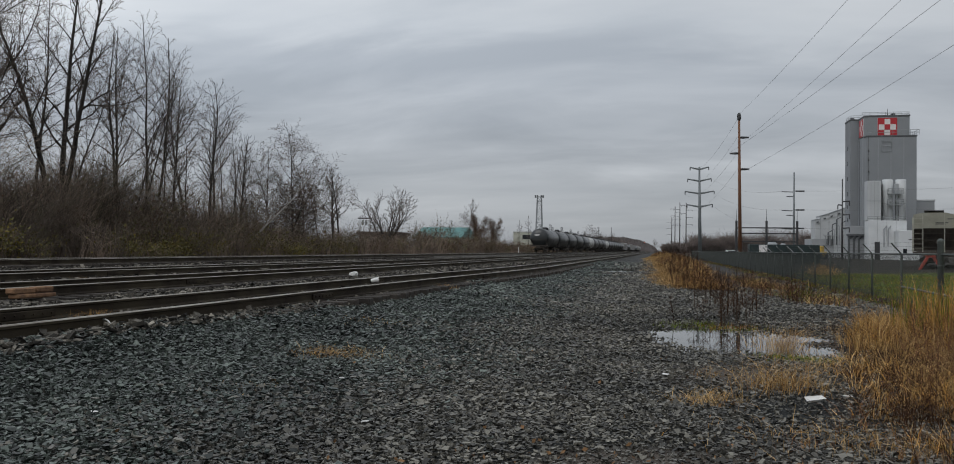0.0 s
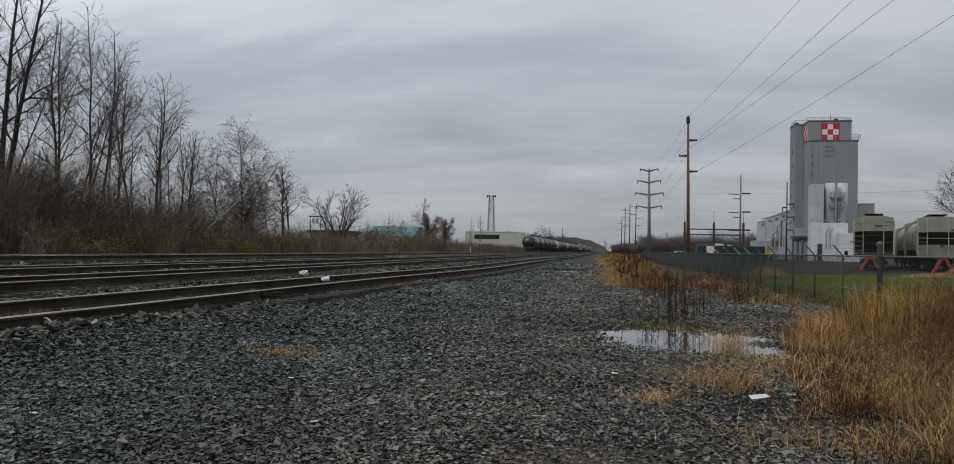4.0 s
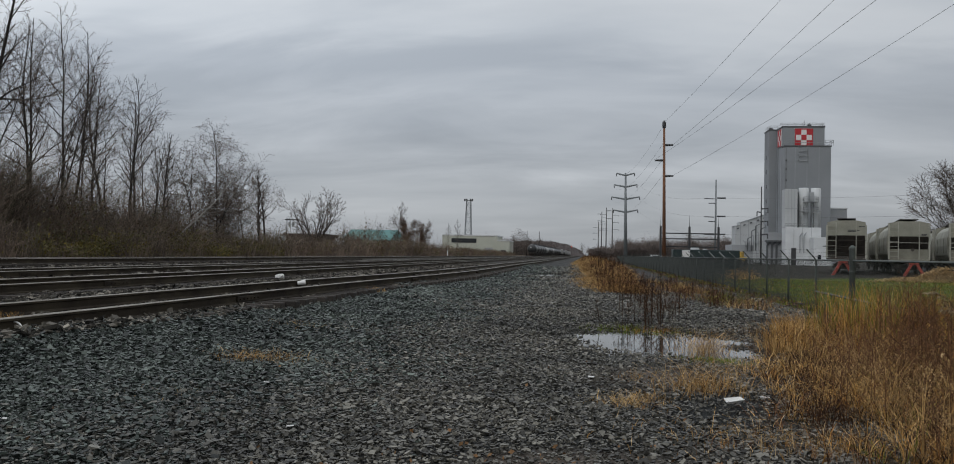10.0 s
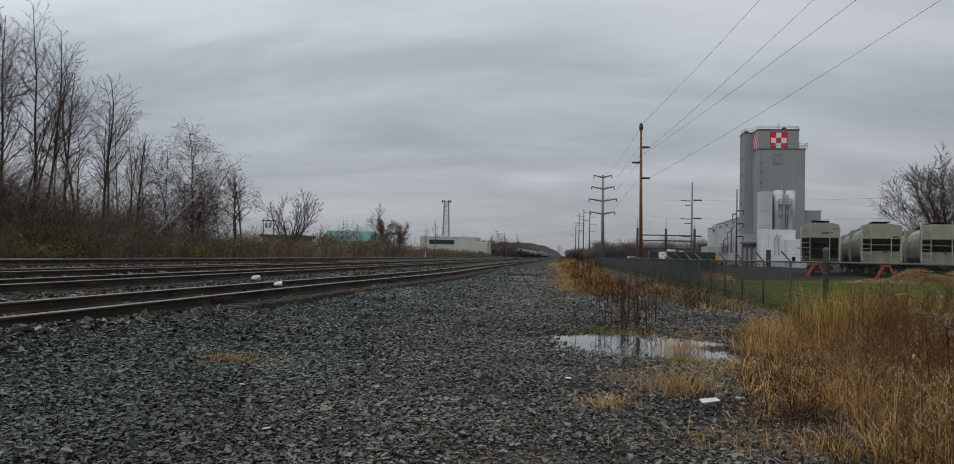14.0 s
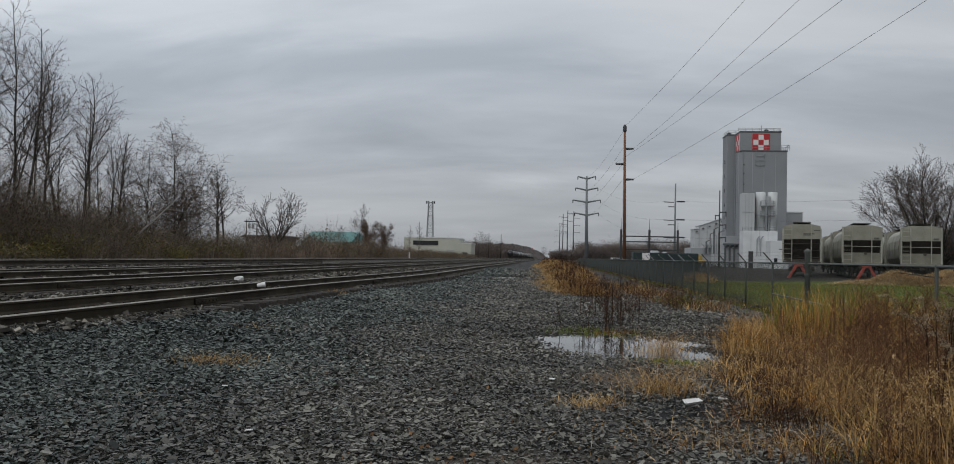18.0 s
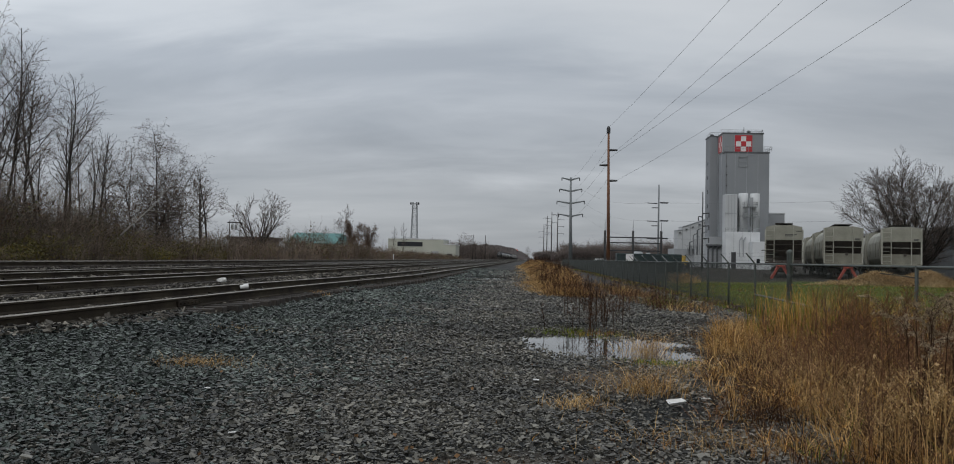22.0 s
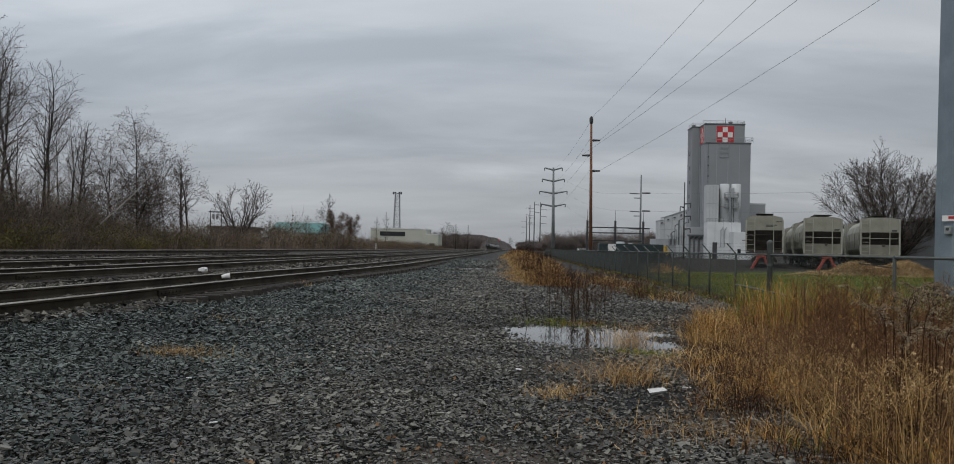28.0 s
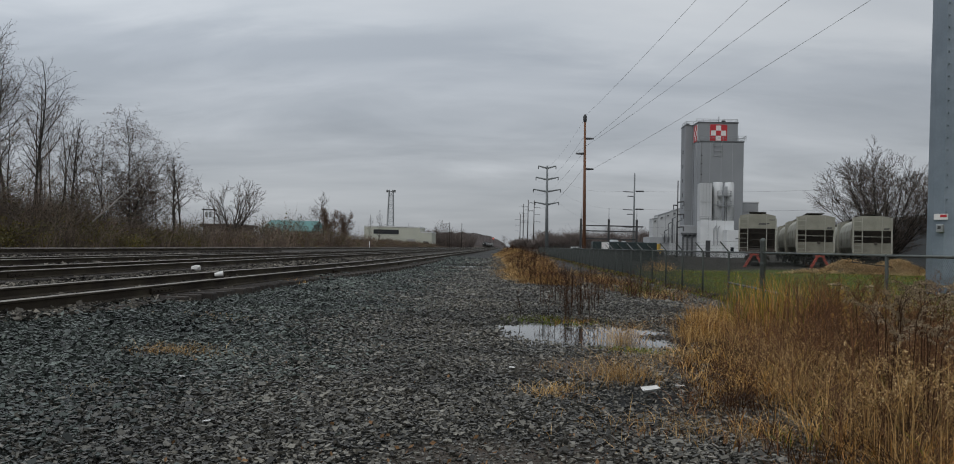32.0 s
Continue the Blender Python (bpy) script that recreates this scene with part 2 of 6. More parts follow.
def bank_edge(y):
    """The road's side of the weedy bank, which closes in on the road farther on."""
    return np.interp(y, [26, 32, 59, 100, 150], [0.6, -0.3, -1.0, -1.75, -2.6])


def gz(x, y):
    """Height of the ground."""
    x, y = np.asarray(x, float), np.asarray(y, float)
    z = np.interp(x, PROFILE_X, PROFILE_Z)
    near = np.clip(1.3 - np.hypot(x, y) / 90, 0, 1)
    z = z + near * (0.018 * np.sin(1.3 * x + 0.7 * y) * np.sin(0.9 * y - 0.4 * x + 1) + 0.012 * np.sin(3.1 * x + 1.7) * np.sin(2.3 * y))
    # wheel ruts of the service road
    road = np.clip(1 - np.abs(x + 0.9) / 3.0, 0, 1)
    z = z - 0.02 * road * (np.exp(-((x + 1.9) / 0.35) ** 2) + np.exp(-((x - 0.1) / 0.35) ** 2))
    # the low spot that holds the puddle
    e = ((x - PUDDLE[0] - 0.22 * np.sin(y * 1.3) - 0.1 * np.sin(4.1 * y)) / 1.25) ** 2 + ((y - PUDDLE[1]) / 2.0) ** 2
    z = z - 0.125 * np.exp(-e * 1.0) + 0.016 * np.exp(-e * 0.8) * np.sin(5.3 * x + 1.0) * np.sin(3.7 * y + 2 * x) + 0.012 * np.exp(-e * 0.6) * np.sin(9.1 * x - 3.0 * y) * np.sin(6.3 * y + 1.0)
    z = z - 0.075 * np.exp(-((x + 2.4) / 1.35) ** 2 - ((y - 48.5) / 3.4) ** 2)
    # ballast washed away from the tie ends
    z = z - 0.075 * np.clip(np.minimum((y - 12) / 3, (23 - y) / 4), 0, 1) * np.exp(-((x + 5.2) / 0.42) ** 2)
    z = z + 0.06 * np.clip((y - 22) / 4, 0, 1) * np.exp(-((x + 5.4) / 0.42) ** 2)
    # ballast banked against the near rail where the track comes closest
    z = z + 0.09 * np.clip((11.5 - y) / 3, 0, 1) * np.exp(-((x + 5.35) / 0.55) ** 2)
    # the weedy bank beside the road, farther on
    bank = np.clip((y - 26) / 8, 0, 1) * np.clip((150 - y) / 30, 0, 1)
    z = z + np.interp(y, [30, 50, 80], [0.25, 0.6, 0.8]) * bank * np.exp(-((x - bank_edge(y) - 1.9) / 1.35) ** 2)
    return z


# ---- materials ----
STONE_GREEN = material("greenish_crushed_stone", (0.080, 0.094, 0.081), (0.030, 0.038, 0.034), rough=0.5, scale=0.6, detail=60, island=0.8, bump=0.15, stain=0.25, spec=0.4, uneven=1.5)
STONE = material("crushed_stone", (0.124, 0.116, 0.096), (0.058, 0.056, 0.048), rough=0.5, scale=0.5, detail=60, island=0.8, bump=0.15, stain=0.25, spec=0.4, uneven=1.5)
BALLAST = material("ballast_stone", (0.125, 0.115, 0.096), (0.044, 0.040, 0.035), rough=0.7, scale=2, detail=60, island=0.8, bump=0.3, uneven=2.2, spec=0.12)
BARK = material("bark", (0.044, 0.038, 0.032), (0.026, 0.022, 0.019), rough=0.9, scale=2, detail=30, bump=0.4)
BARK_PALE = material("birch_bark", (0.30, 0.28, 0.255), (0.16, 0.145, 0.13), rough=0.85, scale=3, detail=20)
TWIG = material("twigs", (0.115, 0.088, 0.070), (0.065, 0.049, 0.040), rough=0.9, scale=1, detail=20, island=0.3, bump=0)
RAIL_STEEL = material("rail_steel", (0.058, 0.047, 0.031), (0.024, 0.018, 0.013), rough=0.85, scale=1.5, detail=70, bump=0.3, spec=0.2)
RAIL_HEAD = material("rail_head", (0.34, 0.32, 0.28), (0.19, 0.165, 0.135), rough=0.48, metal=0.35, scale=2, detail=50, bump=0.05, grain=0.15)
TIE_WOOD = material("tie_wood", (0.055, 0.045, 0.036), (0.03, 0.025, 0.021), rough=0.9, scale=3, detail=45, per_object=0.3, bump=0.6)
STRAW = material("dry_grass", (0.52, 0.29, 0.082), (0.24, 0.118, 0.034), rough=0.9, scale=0.8, detail=9, island=0.65, bump=0, spec=0.1)
STRAW_PALE = material("cut_straw", (0.66, 0.49, 0.27), (0.42, 0.28, 0.13), rough=0.9, scale=0.8, detail=9, island=0.4, bump=0, spec=0.12)
BUFF = material("bleached_grass", (0.64, 0.43, 0.185), (0.33, 0.20, 0.078), rough=0.9, scale=0.8, detail=9, island=0.65, bump=0, spec=0.1)
# dark stems; also the near-black layer that stands in for shade under grass
STEM_AND_SHADE = material("dark_weed_stem_and_shade", (0.055, 0.028, 0.016), (0.030, 0.017, 0.011), rough=0.9, scale=1.2, detail=9, island=0.4, bump=0, spec=0.1)
RUST_WEED = material("rusty_weed", (0.185, 0.092, 0.048), (0.085, 0.045, 0.026), rough=0.9, scale=1.2, detail=9, island=0.45, bump=0, spec=0.12)
GREEN_GRASS = material("green_grass", (0.115, 0.165, 0.012), (0.18, 0.18, 0.025), rough=0.85, scale=0.4, detail=9, island=0.35, bump=0, spec=0.15)
SEED_HEAD = material("seed_heads", (0.47, 0.31, 0.145), (0.24, 0.145, 0.068), rough=0.95, scale=3, detail=30, island=0.4, bump=0, spec=0.1)
PLUME = material("goldenrod_fluff", (0.44, 0.35, 0.24), (0.25, 0.185, 0.115), rough=0.95, scale=3, detail=30, island=0.4, bump=0, spec=0.1)
WIRE = material("dark_wire", (0.030, 0.036, 0.031), (0.022, 0.026, 0.023), rough=0.8, bump=0)
GALVANISED = material("galvanised_steel", (0.33, 0.345, 0.35), (0.22, 0.23, 0.235), rough=0.55, metal=0.5, scale=3, detail=40, bump=0.05, grain=0.12)
FENCE_STEEL = material("weathered_fence_steel", (0.125, 0.14, 0.13), (0.08, 0.09, 0.083), rough=0.65, metal=0.3, scale=4, detail=40, bump=0.05)
FENCE_POST = material("dark_fence_post", (0.075, 0.085, 0.075), (0.045, 0.052, 0.046), rough=0.7, metal=0.2, scale=4, detail=40, bump=0.05)
PYLON_STEEL = material("pylon_steel", (0.205, 0.245, 0.285), (0.15, 0.185, 0.22), rough=0.6, metal=0.2, scale=0.9, detail=14, bump=0.08, grain=0.1)
CORTEN = material("weathering_steel", (0.20, 0.085, 0.04), (0.12, 0.06, 0.035), rough=0.8, scale=0.6, detail=20, bump=0.15)
DARK_METAL = material("dark_metal", (0.05, 0.05, 0.052), (0.03, 0.03, 0.032), rough=0.6, scale=3, detail=30, bump=0.1)
TOWER_CONCRETE = material("elevator_concrete", (0.262, 0.275, 0.288), (0.222, 0.234, 0.245), rough=0.85, scale=0.12, detail=2.5, bump=0.05, grain=0.05)
WHITE_PAINT = material("white_sheet_steel", (0.64, 0.655, 0.66), (0.54, 0.555, 0.56), rough=0.5, scale=0.4, detail=5, bump=0.05, grain=0.04)
GREY_CLAD = material("grey_cladding", (0.36, 0.375, 0.385), (0.29, 0.30, 0.31), rough=0.6, scale=0.2, detail=4, bump=0.05, grain=0.06)
MILL_PALE = material("pale_mill_cladding", (0.52, 0.535, 0.54), (0.43, 0.445, 0.45), rough=0.6, scale=0.2, detail=4, bump=0.05, grain=0.06)
RED_PAINT = material("red_paint", (0.48, 0.02, 0.03), (0.38, 0.02, 0.025), rough=0.5, scale=2, detail=20, bump=0, grain=0.06)
SIGN_WHITE = material("sign_white", (0.75, 0.73, 0.72), (0.68, 0.66, 0.65), rough=0.5, scale=2, detail=20, bump=0, grain=0.04)
HOPPER_GREY = material("hopper_grey", (0.36, 0.355, 0.30), (0.24, 0.235, 0.195), rough=0.6, scale=0.7, detail=9, bump=0.06, grain=0.12)
HOPPER_DIRTY = material("soiled_hopper_panel", (0.21, 0.203, 0.16), (0.12, 0.114, 0.088), rough=0.75, scale=1.1, detail=9, bump=0.06, grain=0.2)
HOPPER_END = material("hopper_end_sheet", (0.28, 0.275, 0.225), (0.20, 0.195, 0.155), rough=0.65, scale=0.9, detail=9, bump=0.06, grain=0.15)
# underframe dirt; the same dark colour paints the shade on hopper slope sheets
FRAME_DIRT_AND_SHADE = material("dirty_underframe_and_end_shade", (0.065, 0.055, 0.045), (0.035, 0.03, 0.027), rough=0.85, scale=2, detail=20, bump=0.2)
TANK_BLACK = material("tank_black", (0.010, 0.012, 0.013), (0.018, 0.02, 0.021), rough=0.34, scale=0.8, detail=12, bump=0.03, spec=0.7)
TANK_WHITE = material("tank_white", (0.58, 0.58, 0.56), (0.40, 0.39, 0.37), rough=0.45, scale=0.8, detail=12, bump=0.03, grain=0.1)
CAR_GREY = material("boxcar_grey", (0.42, 0.41, 0.40), (0.30, 0.29, 0.28), rough=0.6, scale=0.6, detail=9, grain=0.1)
STOP_RED = material("wheel_stop_red", (0.42, 0.075, 0.05), (0.30, 0.06, 0.04), rough=0.6, scale=3, detail=20)
PAPER_WHITE = material("white_litter", (0.75, 0.75, 0.74), (0.62, 0.61, 0.58), rough=0.6, scale=15, detail=60, bump=0.05, grain=0.08)
TEAL = material("teal_metal_roof", (0.055, 0.20, 0.185), (0.045, 0.16, 0.15), rough=0.55, scale=0.2, detail=3, grain=0.06)
BEIGE = material("beige_cladding", (0.46, 0.47, 0.40), (0.40, 0.41, 0.35), rough=0.7, scale=0.2, detail=3, grain=0.05)
BROWN_ROOF = material("brown_roof", (0.10, 0.075, 0.06), (0.07, 0.055, 0.045), rough=0.9, scale=0.3, detail=4)
DARK_CLAD = material("dark_grey_cladding", (0.105, 0.11, 0.115), (0.08, 0.085, 0.09), rough=0.7, scale=0.3, detail=4, grain=0.07)
DARK_GREEN = material("dark_green_steel", (0.010, 0.026, 0.026), (0.008, 0.019, 0.02), rough=0.5, scale=0.6, detail=8)
YELLOW = material("machine_yellow", (0.50, 0.33, 0.05), (0.38, 0.25, 0.05), rough=0.6, scale=2, detail=15)
BRUSH = material("far_brush", (0.180, 0.145, 0.128), (0.125, 0.104, 0.096), rough=0.95, scale=0.05, detail=0.8, island=0.4, bump=0)
BRUSH_TWIG = material("brush_twigs", (0.255, 0.192, 0.148), (0.115, 0.086, 0.067), rough=0.9, scale=0.5, detail=20, island=0.4, bump=0)
BRUSH_OLIVE = material("olive_brush_twigs", (0.165, 0.145, 0.095), (0.080, 0.068, 0.046), rough=0.9, scale=0.5, detail=20, island=0.4, bump=0)
LEAF_BROWN = material("brown_leaves", (0.125, 0.070, 0.040), (0.075, 0.046, 0.028), rough=0.85, scale=0.4, detail=5, island=0.45, bump=0)
LEAF_YELLOW = material("yellow_olive_leaves", (0.175, 0.135, 0.030), (0.10, 0.078, 0.022), rough=0.85, scale=0.4, detail=5, island=0.45, bump=0, spec=0.15)
LEAF_OLIVE = material("olive_leaves", (0.130, 0.118, 0.032), (0.075, 0.068, 0.024), rough=0.85, scale=0.4, detail=5, island=0.45, bump=0)
DEAD_LEAF = material("tan_dead_leaf", (0.27, 0.16, 0.08), (0.17, 0.09, 0.045), rough=0.8, scale=6, detail=30, island=0.5, bump=0, spec=0.2)
POLE_GREY = material("dull_pole_steel", (0.19, 0.205, 0.21), (0.14, 0.155, 0.16), rough=0.7, scale=0.5, detail=6, bump=0.05, grain=0.1)
CABLE = material("cable", (0.16, 0.16, 0.165), (0.12, 0.12, 0.125), rough=0.6, bump=0)
GLASS_DARK = material("dark_glass", (0.02, 0.022, 0.025), (0.015, 0.017, 0.02), rough=0.15, bump=0)


SIGNAL_RED = bpy.data.materials.new("lit_red_lens")
SIGNAL_RED.use_nodes = True
SIGNAL_RED.node_tree.nodes["Principled BSDF"].inputs["Base Color"].default_value = (0.5, 0.02, 0.02, 1)
SIGNAL_RED.node_tree.nodes["Principled BSDF"].inputs["Emission Color"].default_value = (1.0, 0.12, 0.08, 1)
SIGNAL_RED.node_tree.nodes["Principled BSDF"].inputs["Emission Strength"].default_value = 2.5


def ground_material():
    """Crushed stone on the road and between the tracks, earth and grass elsewhere, told apart by where they lie."""
    m = bpy.data.materials.new("ground")
    m.use_nodes = True
    n, l = m.node_tree.nodes, m.node_tree.links
    b = n["Principled BSDF"]
    co = n.new("ShaderNodeTexCoord")
    sep = n.new("ShaderNodeSeparateXYZ")
    l.new(co.outputs["Object"], sep.inputs[0])

    def op(kind, a, c=0.0, d=0.0):
        k = n.new("ShaderNodeMath")
        k.operation = kind
        for i, v in enumerate((a, c, d)):
            if isinstance(v, (int, float)):
                k.inputs[i].default_value = v
            else:
                l.new(v, k.inputs[i])
        return k.outputs[0]

    def noise_of(scale, detail=5, rough=0.55):
        k = n.new("ShaderNodeTexNoise")
        k.inputs["Scale"].default_value, k.inputs["Detail"].default_value, k.inputs["Roughness"].default_value = scale, detail, rough
        l.new(co.outputs["Object"], k.inputs["Vector"])
        return k.outputs[0]

    def smooth(v, lo, hi):
        k = n.new("ShaderNodeMapRange")
        k.interpolation_type = "SMOOTHSTEP"
        l.new(v, k.inputs["Value"])
        k.inputs["From Min"].default_value, k.inputs["From Max"].default_value = lo, hi
        return k.outputs[0]

    def blend(f, a, c):
        k = n.new("ShaderNodeMix")
        k.data_type = "RGBA"
        l.new(f, k.inputs["Factor"])
        for name, v in (("A", a), ("B", c)):
            if isinstance(v, tuple):
                k.inputs[name].default_value = (*v, 1)
            else:
                l.new(v, k.inputs[name])
        return k.outputs["Result"]

    x, y = sep.outputs[0], sep.outputs[1]
    wob = op("MULTIPLY", op("SUBTRACT", noise_of(0.45), 0.5), 3.0)
    xw = op("ADD", x, wob)
    cells = n.new("ShaderNodeTexVoronoi")
    cells.inputs["Scale"].default_value = 36
    l.new(co.outputs["Object"], cells.inputs["Vector"])
    cell_value = n.new("ShaderNodeSeparateColor")
    l.new(cells.outputs["Color"], cell_value.inputs[0])
    # near black under the loose stones: shade of their gaps put into the colour
    shaded_fines = blend(cell_value.outputs[0], (0.005, 0.006, 0.006), (0.026, 0.028, 0.027))
    streak = n.new("ShaderNodeTexNoise")
    streak.inputs["Scale"].default_value, streak.inputs["Detail"].default_value = 1.0, 6
    along = n.new("ShaderNodeMapping")
    along.inputs["Scale"].default_value = (1.6, 0.16, 1.0)
    l.new(co.outputs["Object"], along.inputs[0])
    l.new(along.outputs[0], streak.inputs["Vector"])
    coarse = blend(smooth(streak.outputs[0], 0.35, 0.68), (0.018, 0.018, 0.017), (0.080, 0.078, 0.072))
    coarse = blend(op("MULTIPLY", smooth(noise_of(2.2, 8, 0.75), 0.40, 0.65), 0.7), coarse, (0.028, 0.029, 0.029))
    stone = blend(smooth(y, 34.0, 60.0), shaded_fines, coarse)
    stone = blend(op("MULTIPLY", smooth(noise_of(4.5, 6, 0.7), 0.35, 0.75), 0.75), stone, (0.032, 0.034, 0.034))
    stone = blend(op("MULTIPLY", smooth(noise_of(0.7), 0.5, 0.75), 0.6), stone, (0.068, 0.065, 0.058))
    mud = blend(smooth(noise_of(9), 0.35, 0.7), (0.075, 0.06, 0.048), (0.12, 0.105, 0.09))
    grass = blend(smooth(noise_of(0.3), 0.4, 0.6), (0.080, 0.125, 0.008), (0.150, 0.145, 0.022))
    # thatch kept near black: the shade beneath the weeds is in its colour
    shaded_thatch = blend(smooth(noise_of(3), 0.35, 0.7), (0.040, 0.025, 0.013), (0.014, 0.010, 0.007))
    left_earth = blend(smooth(noise_of(1.2), 0.35, 0.7), (0.12, 0.085, 0.055), (0.07, 0.055, 0.04))
    # muddy patches in the road
    mud_spot = op("SUBTRACT", 1.0, smooth(op("ADD", op("POWER", op("DIVIDE", op("SUBTRACT", x, 0.55), 0.75), 2.0), op("ADD", op("POWER", op("DIVIDE", op("SUBTRACT", y, 8.3), 0.9), 2.0), op("MULTIPLY", wob, 0.4))), 0.6, 1.3))
    mud_at = op("MULTIPLY", smooth(noise_of(0.55, 4), 0.56, 0.66), smooth(x, -3.0, -1.0))
    bed = op("MULTIPLY", op("SUBTRACT", 1.0, smooth(x, -5.6, -4.4)), 0.8)
    stone = blend(bed, stone, blend(smooth(noise_of(1.6, 8, 0.75), 0.35, 0.65), (0.026, 0.023, 0.019), (0.082, 0.072, 0.058)))
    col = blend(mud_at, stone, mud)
    col = blend(mud_spot, col, mud)
    mud_near = op("SUBTRACT", 1.0, smooth(op("ADD", op("POWER", op("DIVIDE", op("SUBTRACT", x, 0.0), 0.7), 2.0), op("ADD", op("POWER", op("DIVIDE", op("SUBTRACT", y, 4.4), 0.8), 2.0), op("MULTIPLY", wob, 0.4))), 0.5, 1.4))
    col = blend(mud_near, col, mud)
    # right: thatch with shade in its colour, mown grass past the fence, gravel yard by the cars, far fields
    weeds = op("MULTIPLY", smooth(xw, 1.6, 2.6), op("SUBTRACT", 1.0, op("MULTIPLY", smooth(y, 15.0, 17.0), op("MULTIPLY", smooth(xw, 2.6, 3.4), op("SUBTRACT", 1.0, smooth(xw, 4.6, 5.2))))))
    col = blend(weeds, col, shaded_thatch)
    lawn = smooth(xw, 6.2, 7.4)
    col = blend(lawn, col, grass)
    yard = op("MULTIPLY", smooth(op("ADD", y, op("MULTIPLY", wob, 2.0)), 56.0, 63.0), smooth(xw, 6.5, 8.0))
    col = blend(yard, col, blend(smooth(noise_of(0.9, 8, 0.7), 0.38, 0.62), (0.022, 0.020, 0.017), (0.062, 0.054, 0.040)))
    left = op("SUBTRACT", 1.0, smooth(xw, -25.5, -23.5))
    col = blend(left, col, left_earth)
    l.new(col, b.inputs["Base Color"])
    b.inputs["Roughness"].default_value = 0.7
    b.inputs["Specular IOR Level"].default_value = 0.12
    bump = n.new("ShaderNodeBump")
    bump.inputs["Strength"].default_value, bump.inputs["Distance"].default_value = 0.9, 0.03
    l.new(op("ADD", op("MULTIPLY", cells.outputs["Distance"], -1.2), op("MULTIPLY", noise_of(35), 0.5)), bump.inputs["Height"])
    l.new(bump.outputs[0], b.inputs["Normal"])
    return m


GROUND = ground_material()


# ---- ground ----
def build_ground():
    def steps(near, far, fine, grow):
        out, s = [], fine
        v = near
        while v < far:
            out.append(v)
            v += s
            s *= grow
        return out + [far]
    xs = sorted({round(v, 3) for v in list(np.arange(-26, 8.01, 0.2)) + [-v for v in steps(26.4, 4200, 0.6, 1.25)] + steps(8.4, 4200, 0.5, 1.22)})
    ys = sorted({round(v, 3) for v in [-v for v in steps(2, 900, 1.0, 1.5)] + list(np.arange(-1.5, 26, 0.2)) + steps(26.2, 4800, 0.3, 1.07)})
    gx, gy = np.meshgrid(xs, ys)
    z = gz(gx, gy)
    verts = np.stack([gx, gy, z], -1).reshape(-1, 3)
    nx, ny = len(xs), len(ys)
    i = (np.arange(ny - 1)[:, None] * nx + np.arange(nx - 1)[None]).ravel()
    faces = np.stack([i, i + 1, i + nx + 1, i + nx], 1)
    ob = new("ground", array_mesh("ground", verts, faces, GROUND, smooth=True))
    tagged(ob, "dark crushed-stone ground with weedy verges and mown grass", "ground", kind="structure")


build_ground()


def build_water():
    m = bpy.data.materials.new("puddle_water")
    m.use_nodes = True
    n, l = m.node_tree.nodes, m.node_tree.links
    b = n["Principled BSDF"]
    b.inputs["Base Color"].default_value = (0.045, 0.042, 0.036, 1)
    b.inputs["Roughness"].default_value = 0.03
    b.inputs["IOR"].default_value = 1.33
    b.inputs["Specular IOR Level"].default_value = 1.0
    wave = n.new("ShaderNodeTexNoise")
    wave.inputs["Scale"].default_value = 5
    bump = n.new("ShaderNodeBump")
    bump.inputs["Strength"].default_value, bump.inputs["Distance"].default_value = 0.04, 0.01
    l.new(wave.outputs[0], bump.inputs["Height"])
    l.new(bump.outputs[0], b.inputs["Normal"])
    for x, y, rx, ry, z in ((PUDDLE[0], PUDDLE[1], 2.6, 3.4, -0.068), (-2.4, 48.5, 1.9, 4.4, -0.02)):
        s = Shape()
        k = 40
        s.add([(x + rx * math.cos(2 * math.pi * i / k) * (1 + 0.14 * math.sin(3 * i) + 0.08 * math.sin(7.3 * i)),
                y + ry * math.sin(2 * math.pi * i / k) * (1 + 0.12 * math.sin(2.1 * i)), z) for i in range(k)], [tuple(range(k))])
        ob = part("puddle", s, m)
        tagged(ob, "still rain puddle mirroring the grey sky in the gravel", "puddle", kind="structure")


build_water()


# ---- railway tracks ----
def track_line(points):
    """A smooth line through (x, y) places, as a function of y."""
    ys = np.array([p[1] for p in points], float)
    xs = np.array([p[0] for p in points], float)

    def at(y):
        s = 0
        for k in (-4, -2, 0, 2, 4):
            s = s + np.interp(np.asarray(y, float) + k, ys, xs)
        return s / 5
    return at


def main_bend(y):
    y = np.asarray(y, float)
    return -1.2e-5 * np.clip(y - 650, 0, None) ** 2


TRACKS = [
    (lambda y: track_line([(-6.9, -30), (-6.62, 7), (-6.5, 14), (-6.5, 18), (-6.1, 25), (-5.7, 32), (-5.62, 40), (-5.8, 60), (-5.8, 90), (-6.0, 200), (-6.0, 1500)])(y) + main_bend(y), 0.40),
    (lambda y: -10.75 + 0.0 * np.asarray(y, float) + main_bend(y), 0.45),
    (lambda y: -14.9 + 0.0 * np.asarray(y, float) + main_bend(y), 0.48),
    (lambda y: -20.2 + 0.0 * np.asarray(y, float) + main_bend(y), 0.65),
]
